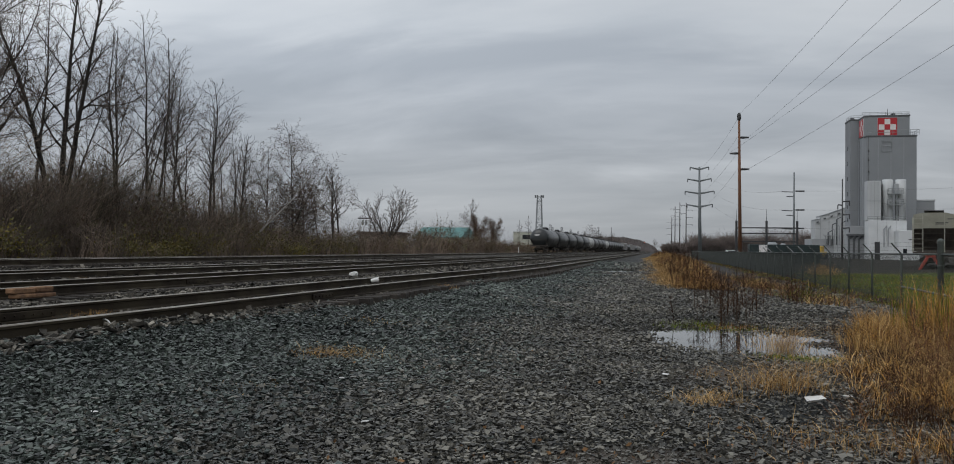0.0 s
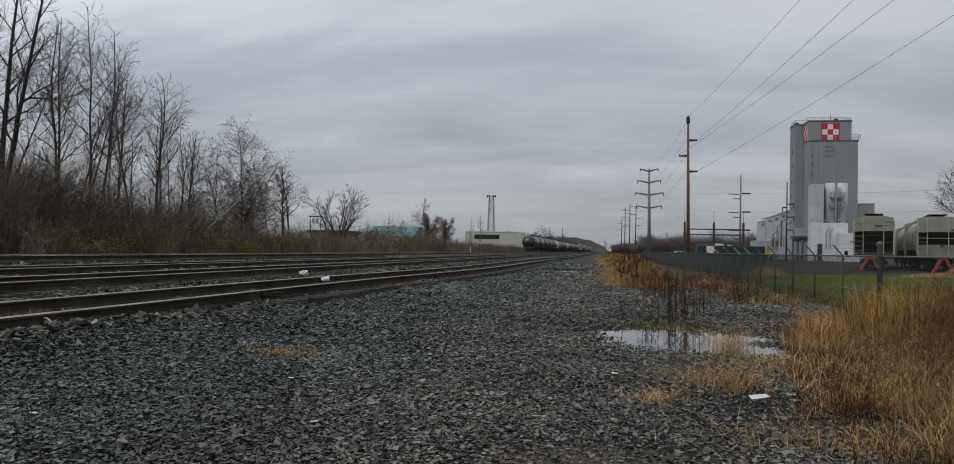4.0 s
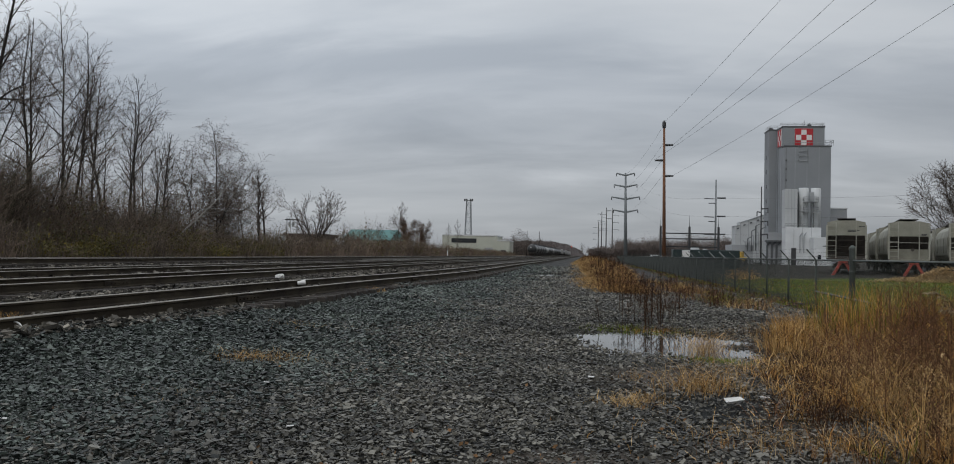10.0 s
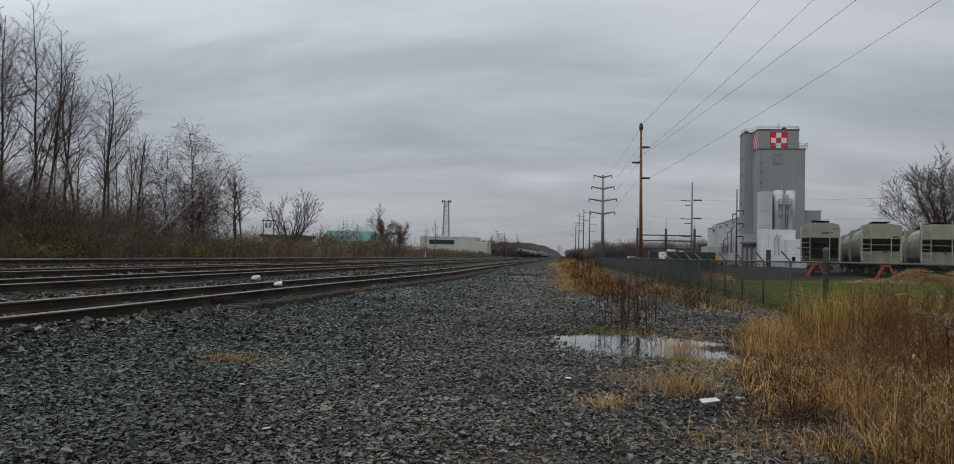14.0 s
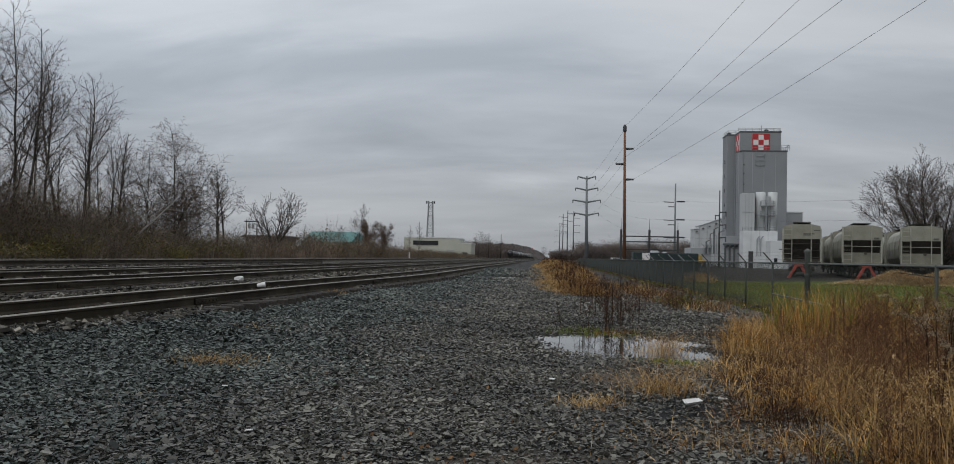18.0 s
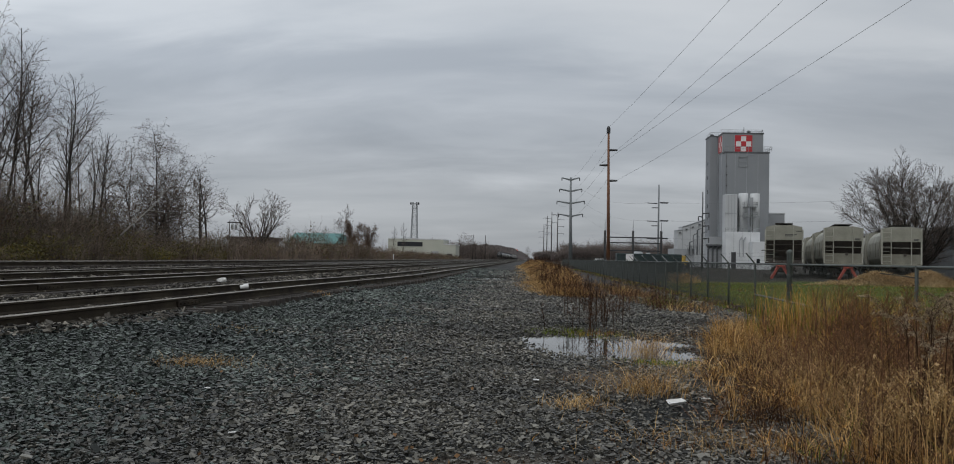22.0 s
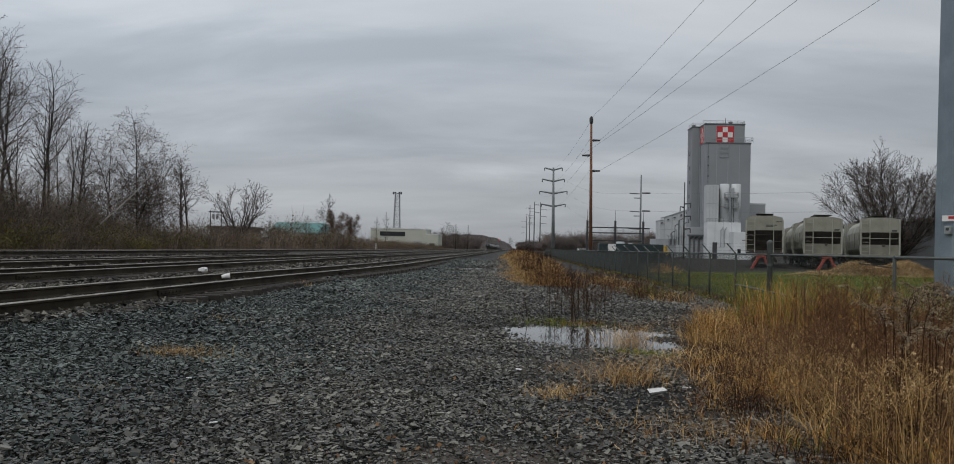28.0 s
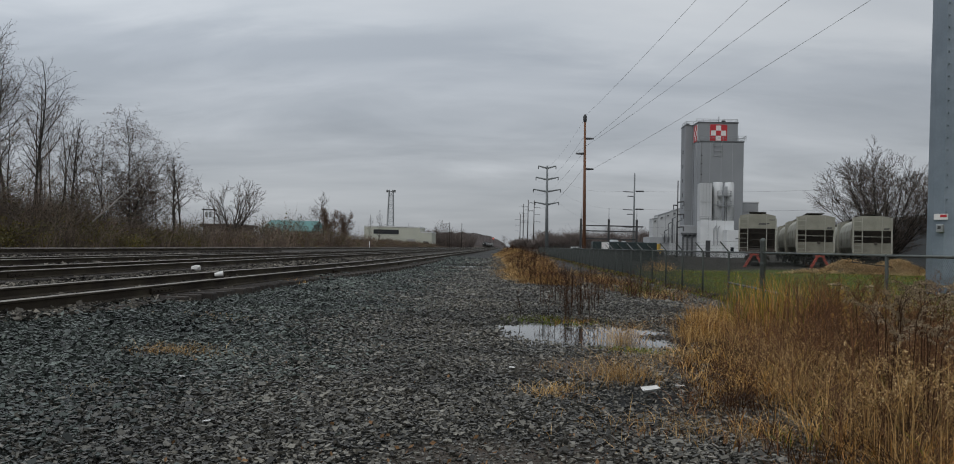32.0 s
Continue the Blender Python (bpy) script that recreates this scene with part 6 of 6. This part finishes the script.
def plumes(spots, height, seed):
    """Goldenrod heads that arch over, with fluff hanging along the bend."""
    r = np.random.default_rng(seed)
    for x, y in spots:
        h = height * r.uniform(0.8, 1.2)
        b = np.array([x, y, float(gz(x, y)) - 0.03])
        az = r.uniform(0, 2 * math.pi)
        way = np.array([math.cos(az), math.sin(az), 0.0])
        pts = [b, b + way * 0.03 * h + [0, 0, 0.45 * h], b + way * 0.05 * h + [0, 0, 0.8 * h]]
        for k in range(1, 7):
            a = k / 6 * 1.9
            pts.append(pts[2] + way * 0.16 * h * (1 - math.cos(a)) + np.array([0, 0, 0.16 * h * math.sin(a)]))
        rows = [(*p, *q, 0.004 - 0.0004 * i, 0.0036 - 0.0004 * i) for i, (p, q) in enumerate(zip(pts[:-1], pts[1:]))]
        pos = []
        side = np.cross(way, [0, 0, 1.0])
        for i in range(2, 8):
            for _k in range(4):
                p = pts[i] + (pts[i + 1] - pts[i]) * r.uniform(0, 1)
                ln = h * 0.12 * r.uniform(0.6, 1.2) * (1.3 - i / 9)
                q = p + (way * 0.6 + side * r.uniform(-0.8, 0.8) + [0, 0, 0.55]) * ln * 0.6
                e = q + (way * 0.7 + side * r.uniform(-0.3, 0.3) + [0, 0, -0.35]) * ln * 0.6
                rows += [(*p, *q, 0.0016, 0.0013), (*q, *e, 0.0013, 0.0008)]
                pos += [p + (q - p) * u + r.normal(0, 0.003, 3) for u in r.uniform(0.3, 1.0, 7)]
                pos += [q + (e - q) * u + r.normal(0, 0.003, 3) for u in r.uniform(0.0, 1.1, 9)]
        t = thing("goldenrod_plume", pose(0, 0, 0), "dead goldenrod stalk with an arching fluffy seed plume", "weed", "goldenrod plumes on the verge")
        part("stem", tubes_mesh("stem", rows, STEM_AND_SHADE, 3), None, t)
        tagged(part("seed_plume", leaf_mesh("seed_plume", np.array(pos), r.uniform(0.0035, 0.0075, len(pos)), PLUME, r), None, t), kind="stuff")


def build_weeds():
    r = np.random.default_rng(31)

    def edge(y, r):
        return np.interp(y, [3, 5.5, 7, 9, 11, 13, 15, 17, 22], [1.5, 1.5, 1.5, 1.95, 2.45, 2.75, 3.3, 4.2, 5.2]) + r.normal(0, 0.22, len(y))

    def near_height(p):
        # low by the road, taller towards the fence and the right
        return np.interp(p[:, 0] - 0.28 * p[:, 1], [-1.2, 0.2, 1.0, 3.0], [0.55, 0.85, 1.0, 1.15])

    near = weed_field(r, 2100, 1.2, 6.6, 3.8, 11.5, edge)
    patchy = np.sin(2.3 * near[:, 0] + 1.7 * np.sin(1.1 * near[:, 1])) * np.sin(1.9 * near[:, 1] + 0.9 * near[:, 0]) + 0.5 * np.sin(5.1 * near[:, 0] - 3.7 * near[:, 1])
    near = near[patchy + r.normal(0, 0.25, len(near)) > -0.32]
    clumps("dry_grass", "tangled straw-coloured dead grass on the verge", near, 30, 0.05, 0.31 * near_height(near), [STRAW, BUFF, RUST_WEED, STEM_AND_SHADE, GREEN_GRASS], (0.29, 0.30, 0.21, 0.17, 0.03), 32, 0.0052, 1.15)
    # low near-black blades added; their colour stands in for shade inside the verge
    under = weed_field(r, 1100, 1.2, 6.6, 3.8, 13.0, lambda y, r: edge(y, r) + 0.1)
    clumps("dead_stems", "matted stems under the dead grass, coloured near black as shade", under, 34, 0.09, 0.2, [STEM_AND_SHADE, RUST_WEED], (0.8, 0.2), 48, 0.006, 0.8)
    bent = weed_field(r, 330, 2.3, 6.2, 5.6, 10.5, lambda y, r: edge(y, r) + 0.5)
    clumps("bent_grass", "pale tan tangled bent grass among the taller weeds", bent, 30, 0.06, 0.40, [BUFF, SEED_HEAD, RUST_WEED], (0.40, 0.30, 0.30), 55, 0.0045, 1.0)
    low = weed_field(r, 560, 0.9, 5.5, 3.8, 15.0, lambda y, r: edge(y, r) - 0.3)
    clumps("dry_grass", "short matted dead grass at the road's edge", low, 26, 0.06, 0.14, [STRAW, BUFF, RUST_WEED, STEM_AND_SHADE], (0.2, 0.24, 0.28, 0.28), 42, 0.0034, 1.5)
    mid = weed_field(r, 520, 2.2, 5.6, 11.0, 15.5, edge)
    clumps("dry_grass", "straw-coloured dead grass beside the fence", mid, 40, 0.08, 0.38, [STRAW, BUFF, RUST_WEED, STEM_AND_SHADE], (0.30, 0.30, 0.24, 0.16), 33, 0.0055, 0.6)
    tall = np.stack([r.normal(4.75, 0.5, 46), r.normal(13.2, 1.1, 46)], 1)
    grass("reed_grass", "yellow-green reedy grass beside the fence", tufts(r, tall, 44, 0.13), 0.82, [STRAW, GREEN_GRASS, BUFF], 43, 0.0075, 0.22, (0.58, 0.2, 0.22))
    sp = np.stack([r.normal(4.15, 0.6, 80), r.normal(9.6, 0.8, 80)], 1)
    stalks("dock_weed", "tall rust-red dead dock stalks in a dense stand", sp, 0.98, 52, RUST_WEED, RUST_WEED, 36, 0.0045, 0.7)
    sp = weed_field(r, 700, 1.6, 5.6, 3.9, 11.0, lambda y, r: edge(y, r) + 0.35)
    sp = sp[sp[:, 0] - 0.28 * sp[:, 1] > r.uniform(-0.6, 2.0, len(sp))]
    stalks("goldenrod", "dead goldenrod stalks with grey-brown seed heads", sp, 0.60, 34, RUST_WEED, SEED_HEAD, 30, 0.0030, 0.6)
    sp = weed_field(r, 150, 2.6, 5.8, 5.5, 12.5, lambda y, r: edge(y, r) + 0.9)
    stalks("dock_weed", "rust-brown dead weed stalks beside the fence", sp, 0.85, 35, RUST_WEED, RUST_WEED, 34, 0.004, 0.75)
    spots = np.stack([r.uniform(2.0, 4.8, 120), r.uniform(4.3, 8.6, 120)], 1)
    plumes(spots[spots[:, 0] > 0.36 * spots[:, 1] + 0.35], 0.92, 46)
    pale = np.stack([r.normal(2.15, 0.16, 44), r.normal(4.9, 0.25, 44)], 1)
    stalks("foxtail_grass", "bleached foxtail stalks with fluffy heads", pale, 0.62, 54, BUFF, STRAW_PALE, 10, 0.0028, 0.25)
    # a clump of red-brown weeds at the far side of the puddle
    y = r.uniform(14.2, 20.5, 48)
    sp = np.stack([r.normal(1.05, 0.32, 48) + 0.08 * (y - 14.2), y], 1)
    stalks("dock_weed", "rust-brown dead weed stalks behind the puddle", sp, 0.74, 36, STEM_AND_SHADE, RUST_WEED, 22, 0.006, 0.7)
    grass("grass_tuft", "short green and straw grass behind the puddle", np.stack([r.normal(0.85, 0.4, 900), r.normal(14.1, 0.3, 900)], 1), 0.09, [GREEN_GRASS, STEM_AND_SHADE, STRAW], 37, 0.008, 0.7, (0.5, 0.3, 0.2))
    grass("grass_tuft", "short green grass at the puddle's near edge", np.stack([r.normal(1.45, 0.22, 700), r.normal(10.0, 0.2, 700)], 1), 0.08, [GREEN_GRASS, STRAW], 38, 0.006, 0.8, (0.8, 0.2))
    # the weedy bank along the road
    y = 26.5 + 110 * r.uniform(0, 1, 1700) ** 1.5
    u = r.uniform(0, 1, len(y)) ** 0.8
    x = bank_edge(y) + np.interp(y, [26, 34, 60], [1.1, 2.0, 3.4]) * u + r.normal(0, 0.12, len(y))
    foot, crest = u < 0.35, u >= 0.3
    clumps("dry_grass", "straw-coloured weeds matted at the foot of the bank", np.stack([x, y], 1)[foot], 44, 0.2, 0.20, [STRAW, BUFF, RUST_WEED, STEM_AND_SHADE], (0.12, 0.62, 0.14, 0.12), 47, 0.009, 1.1)
    clumps("rusty_weeds", "rust-brown and straw weeds along the top of the bank", np.stack([x, y], 1)[crest], 40, 0.2, 0.34, [RUST_WEED, STEM_AND_SHADE, BUFF, STRAW], (0.42, 0.16, 0.34, 0.08), 44, 0.009, 0.9)
    sp = np.stack([x, y], 1)[crest][:300] + r.normal(0, 0.25, (300, 2))
    stalks("dock_weed", "rust-brown weed stalks on the bank", sp, 0.66, 39, STEM_AND_SHADE, RUST_WEED, 20, 0.008, 0.8)
    y = 21 + 90 * r.uniform(0, 1, 260) ** 1.5
    grass("dry_grass", "dead grass and green blades along the fence foot", tufts(r, np.stack([5.5 + r.normal(0, 0.35, len(y)), y], 1), 20, 0.2), 0.14, [BUFF, GREEN_GRASS, STEM_AND_SHADE, RUST_WEED], 40, 0.010, 0.9, (0.08, 0.40, 0.32, 0.20))
    y = r.uniform(20.5, 34, 130)
    c = np.stack([np.interp(y, [20.5, 34], [3.7, 3.2]) + r.normal(0, 0.45, len(y)), y], 1)
    clumps("dry_grass", "brown weeds and green grass between the bank and the fence", c, 34, 0.16, 0.36, [RUST_WEED, STEM_AND_SHADE, GREEN_GRASS, BUFF], (0.42, 0.22, 0.10, 0.26), 45, 0.008, 0.8)
    stalks("dock_weed", "brown dock stalks between the bank and the fence", c[::3], 0.55, 53, STEM_AND_SHADE, RUST_WEED, 20, 0.006, 0.75)
    # small single tufts on the gravel
    for (x, y), s, hh, n in (((0.37, 6.85), 0.13, 0.11, 420), ((1.0, 7.5), 0.19, 0.26, 460), ((1.52, 11.3), 0.15, 0.34, 420), ((-3.3, 8.3), 0.22, 0.11, 520), ((-2.85, 8.2), 0.2, 0.08, 90), ((-3.2, 6.2), 0.14, 0.07, 70), ((-4.1, 11.6), 0.25, 0.1, 120), ((0.75, 5.6), 0.3, 0.09, 160), ((1.15, 5.4), 0.28, 0.13, 320),
                             ((1.7, 9.0), 0.25, 0.22, 200), ((0.5, 8.2), 0.12, 0.1, 90)):
        pts = np.stack([r.normal(x, s, n), r.normal(y, s * 1.1, n)], 1)
        grass("grass_tuft", "small straw-coloured grass tuft in the gravel", pts, hh, [BUFF, STRAW_PALE, STRAW, RUST_WEED], 41 + n, 0.0032, 1.2, (0.35, 0.3, 0.2, 0.15))
    for x, y in ((-6.9, 9.3), (-12.4, 21.5), (-13.3, 17.8), (-13.0, 30.0), (-5.2, 20.5), (-12.5, 32.0)):
        pts = np.stack([r.normal(x, 0.13, 120), r.normal(y, 0.16, 120)], 1)
        grass("grass_tuft", "dry straw tuft between the rails", pts, 0.17, [BUFF, STRAW, RUST_WEED], int(60 + y), 0.006, 0.7, (0.5, 0.25, 0.25))
    # a bleached clump standing inside the fence
    tan = np.stack([r.normal(9.3, 0.5, 26), r.normal(53.5, 0.8, 26)], 1)
    clumps("tall_grass", "bleached tall grass clump inside the fence", tan, 60, 0.16, 0.62, [BUFF, STRAW], (0.8, 0.2), 49, 0.014, 0.5)
    # mown grass inside the fence
    pts = np.stack([r.uniform(6, 30, 30000), r.uniform(14, 54, 30000)], 1)
    grass("lawn", "short green mown grass inside the fence", pts, 0.11, [GREEN_GRASS, STRAW], 70, 0.02, 0.4, (0.88, 0.12))
    # the heap of cut straw before the cars
    n = 14000
    u, v = r.normal(0, 1, n), r.normal(0, 1, n)
    x, y = 22.1 + u * 2.2, 52 + v * 0.9
    pos = np.stack([x, y, np.zeros(n)], 1)
    z = gz(x, y) + 0.85 * np.exp(-(u * u * 0.35 + v * v) * 0.8) * (1 + 0.3 * np.sin(x * 1.9 + 1.0)) * r.uniform(0.75, 1.05, n)
    pos[:, 2] = z - 0.1
    az = r.uniform(0, 2 * math.pi, n)
    ob = new("straw_heap", blades_mesh("straw_heap", pos, r.uniform(0.02, 0.16, n), r.uniform(0.02, 0.05, n), np.stack([np.cos(az), np.sin(az)], 1) * r.uniform(0.1, 0.4, (n, 1)), STRAW_PALE))
    tagged(ob, "low heap of cut dry straw on the grass", "straw heap", kind="stuff")


build_weeds()


# ---- litter ----
def litter():
    c = thing("paper_cup", pose(-6.02, 17.4, 0.45, 0, 82, 20) @ Matrix.Scale(0.8, 4), "crushed white paper cup lying on the rail", "paper cup")
    part("body", Shape().turned((0, 0, -0.1), (0, 0, 1), [(0, 0.045), (0.20, 0.07), (0.215, 0.075)], 14), PAPER_WHITE, c)
    b = thing("plastic_jug", pose(-9.4, 25.2, 0.31, 0, 76, -30) @ Matrix.Scale(0.78, 4), "white plastic jug lying against the rail", "jug")
    part("body", Shape().box(-0.09, 0.09, -0.13, 0.13, -0.17, 0.12, 0.03), PAPER_WHITE, b)
    part("neck", Shape().turned((0, 0, 0.12), (0, 0, 1), [(0, 0.06), (0.06, 0.03), (0.1, 0.03)], 10), PAPER_WHITE, b)
    f = thing("foam_tray", pose(1.12, 6.75, 0.045, 6, -4, 25) @ Matrix.Scale(0.85, 4), "torn white foam tray lying in the weeds", "foam tray")
    part("tray", Shape().add([(-0.07, -0.035, 0), (0.06, -0.04, 0.006), (0.075, 0.03, 0), (-0.03, 0.045, 0.0), (-0.1, -0.05, 0.025), (0.09, -0.06, 0.032), (0.11, 0.045, 0.028), (-0.05, 0.07, 0.025)],
                             [(0, 1, 2, 3), (0, 4, 5, 1), (1, 5, 6, 2), (2, 6, 7, 3), (3, 7, 4, 0)]), PAPER_WHITE, f)
    for x, y, s in ((-1.88, 5.29, 0.035), (-2.62, 6.77, 0.045), (0.05, 8.15, 0.042), (-8.2, 21.0, 0.06), (1.45, 7.2, 0.05), (-3.6, 4.9, 0.03)):
        p = new("paper_scrap", Shape().box(-s, s, -s * 0.6, s * 0.6, 0, s * 0.3, s * 0.1).mesh("paper_scrap", PAPER_WHITE))
        p.matrix_basis = pose(x, y, float(gz(x, y)) + 0.028, 6, 5, x * 90) @ Matrix.Scale(0.7, 4)
        tagged(p, "small white scrap of litter on the gravel", "litter", "scraps of litter")
    r = np.random.default_rng(83)
    n = 240
    pos = np.stack([r.normal(0.15, 0.75, n), r.normal(4.2, 0.75, n), np.zeros(n)], 1)
    more = np.stack([r.uniform(-5, 1.5, 60), r.uniform(3.5, 12, 60), np.zeros(60)], 1)
    pos = np.concatenate([pos, more])
    pos[:, 2] = gz(pos[:, 0], pos[:, 1]) + 0.028
    ob = new("fallen_leaves", leaf_mesh("fallen_leaves", pos, r.uniform(0.008, 0.024, len(pos)), DEAD_LEAF, r))
    tagged(ob, "curled tan dead leaves lying on the muddy gravel", "leaves", kind="stuff")
    bd = thing("board", pose(21.2, 50.6, 0.62, 4, 6, 6), "dark plank lying on the straw heap", "plank")
    part("plank", Shape().box(-1.2, 1.2, -0.09, 0.09, -0.03, 0.03, 0.008), TIE_WOOD, bd)
    w = thing("broken_tie", pose(-9.72, 11.62, 0.32, 0, 0, 88) @ Matrix.Scale(0.8, 4), "rotten orange-brown broken tie end lying beside the rail", "broken tie")
    rot = material("rotten_wood", (0.30, 0.17, 0.09), (0.12, 0.065, 0.04), rough=0.95, scale=6, detail=40, bump=0.6)
    part("upper_piece", Shape().box(-0.55, 0.02, -0.11, 0.1, 0.06, 0.17, 0.02).box(0.04, 0.52, -0.1, 0.11, 0.07, 0.18, 0.02), rot, w)
    part("lower_piece", Shape().box(-0.5, 0.55, -0.14, 0.08, -0.03, 0.055, 0.02), rot, w)
    h = thing("bent_hose", pose(-5.73, 8.05, 0.25), "pale bent hose end sticking up beside the rail", "hose")
    bend = bpy.data.curves.new("bend", "CURVE")
    bend.dimensions, bend.bevel_depth, bend.bevel_resolution = "3D", 0.009, 2
    line = bend.splines.new("POLY")
    line.points.add(9)
    for i, a in enumerate(np.linspace(2.9, 0.3, 10)):
        line.points[i].co = (-0.09 + 0.09 * math.cos(a), 0.0, 0.10 * math.sin(a), 1)
    bend.materials.append(PAPER_WHITE)
    ob = new("bend", bend)
    ob.parent = h


litter()


# ---- the train ----
def car_common(c, L):
    part("centre_sill", Shape().box(-0.35, 0.35, 0.3, L - 0.3, 0.85, 1.15), FRAME_DIRT_AND_SHADE, c)
    for y in (-0.35, L - 0.35):
        part("coupler", Shape().box(-0.14, 0.14, y, y + 0.7, 0.75, 1.02), FRAME_DIRT_AND_SHADE, c)
    bogie(c, 2.2)
    bogie(c, L - 2.2)


def tank_car(paint, label):
    L = 16.6
    c = thing("tank_car", pose(0, 0, 0), label, "railway car", "cars of the departing freight train")
    o = [(0.45, 0.05), (0.49, 0.7), (0.62, 1.2), (0.8, 1.48), (1.05, 1.6), (L - 1.05, 1.6), (L - 0.8, 1.48), (L - 0.62, 1.2), (L - 0.49, 0.7), (L - 0.45, 0.05)]
    tank = part("tank", Shape().turned((0, 0, 2.5), (0, 1, 0), o, 28), paint, c, smooth=True)
    for y in (1.5, L / 2, L - 1.5):
        part("band", Shape().turned((0, y - 0.06, 2.5), (0, 1, 0), [(0, 1.615), (0.12, 1.615)], 28), DARK_METAL, tank)
    part("dome", Shape().turned((0, L / 2, 4.0), (0, 0, 1), [(0, 0.5), (0.4, 0.5), (0.5, 0.35)], 14), DARK_METAL, c)
    part("walkway", Shape().box(-0.9, 0.9, L / 2 - 1.5, L / 2 + 1.5, 4.14, 4.2), DARK_METAL, c)
    for x in (-0.9, 0.9):
        rail = Shape().tube((x, L / 2 - 1.5, 4.95), (x, L / 2 + 1.5, 4.95), 0.04, n=4)
        for y in (L / 2 - 1.5, L / 2, L / 2 + 1.5):
            rail.tube((x, y, 4.18), (x, y, 4.97), 0.04, n=4)
        part("handrail", rail, DARK_METAL, c)
    for y in (1.9, L - 1.9):
        part("saddle", Shape().prism([(-1.3, 1.15), (1.3, 1.15), (1.25, 2.0), (0.6, 1.4), (-0.6, 1.4), (-1.25, 2.0)], "y", y - 0.4, y + 0.4), FRAME_DIRT_AND_SHADE, c)
    for y in (0.15, L - 0.35):
        part("end_platform", Shape().box(-1.45, 1.45, y, y + 0.2, 1.05, 1.25), FRAME_DIRT_AND_SHADE, c)
        part("end_rail", Shape().tube((-1.35, y + 0.1, 2.2), (1.35, y + 0.1, 2.2), 0.035, n=4).tube((-1.35, y + 0.1, 1.2), (-1.35, y + 0.1, 2.2), 0.035, n=4).tube((1.35, y + 0.1, 1.2), (1.35, y + 0.1, 2.2), 0.035, n=4), FRAME_DIRT_AND_SHADE, c)
    part("lettering_bar", Shape().box(-0.75, 0.15, 0.44, 0.50, 3.0, 3.10).box(-0.65, -0.05, 0.44, 0.50, 2.84, 2.92), SIGN_WHITE, c)
    car_common(c, L)
    return c


def box_car(paint, label):
    L = 16.6
    c = thing("box_car", pose(0, 0, 0), label, "railway car", "cars of the departing freight train")
    part("body", Shape().prism([(-1.5, 1.1), (1.5, 1.1), (1.5, 4.4), (0.9, 4.65), (-0.9, 4.65), (-1.5, 4.4)], "y", 0.4, L - 0.4), paint, c)
    for k in range(9):
        for sx in (-1, 1):
            part("side_post", Shape().box(sx * 1.53 - 0.03, sx * 1.53 + 0.03, 1.2 + k * 1.75, 1.32 + k * 1.75, 1.15, 4.35), paint, c)
    car_common(c, L)
    return c


def build_train():
    models = {"k": tank_car(TANK_BLACK, "black tank car of the departing freight train"), "w": tank_car(TANK_WHITE, "pale tank car of the departing freight train"),
              "g": box_car(CAR_GREY, "grey box car of the departing freight train")}
    order = "kkkkkwkkkwkkkkkkkgggkkkgggggkkkggggkkkgg"
    cars, used = [], set()
    for kind in order:
        if kind in used:
            cars.append(copy_thing(models[kind], pose(0, 0, 0)))
        else:
            used.add(kind)
            cars.append(models[kind])
    return cars


TRAIN = build_train()
TAIL_AT, SPEED = 142.0, 16.5


def motions():
    """The freight train rolls away along the farthest track."""
    line, head = TRACKS[3]
    for i, car in enumerate(TRAIN):
        rows = []
        for t in (0.0, 4.0, 8.0, 12.0, 16.0, 20.0, 24.0, 28.0, 32.0):
            y = TAIL_AT + SPEED * t + 17.4 * i
            x, x2 = float(line(y)), float(line(y + 16.6))
            rows.append((t, pose(x, y, head, 0, 0, -math.degrees(math.atan2(x2 - x, 16.6)))))
        walk(car, rows)


motions()
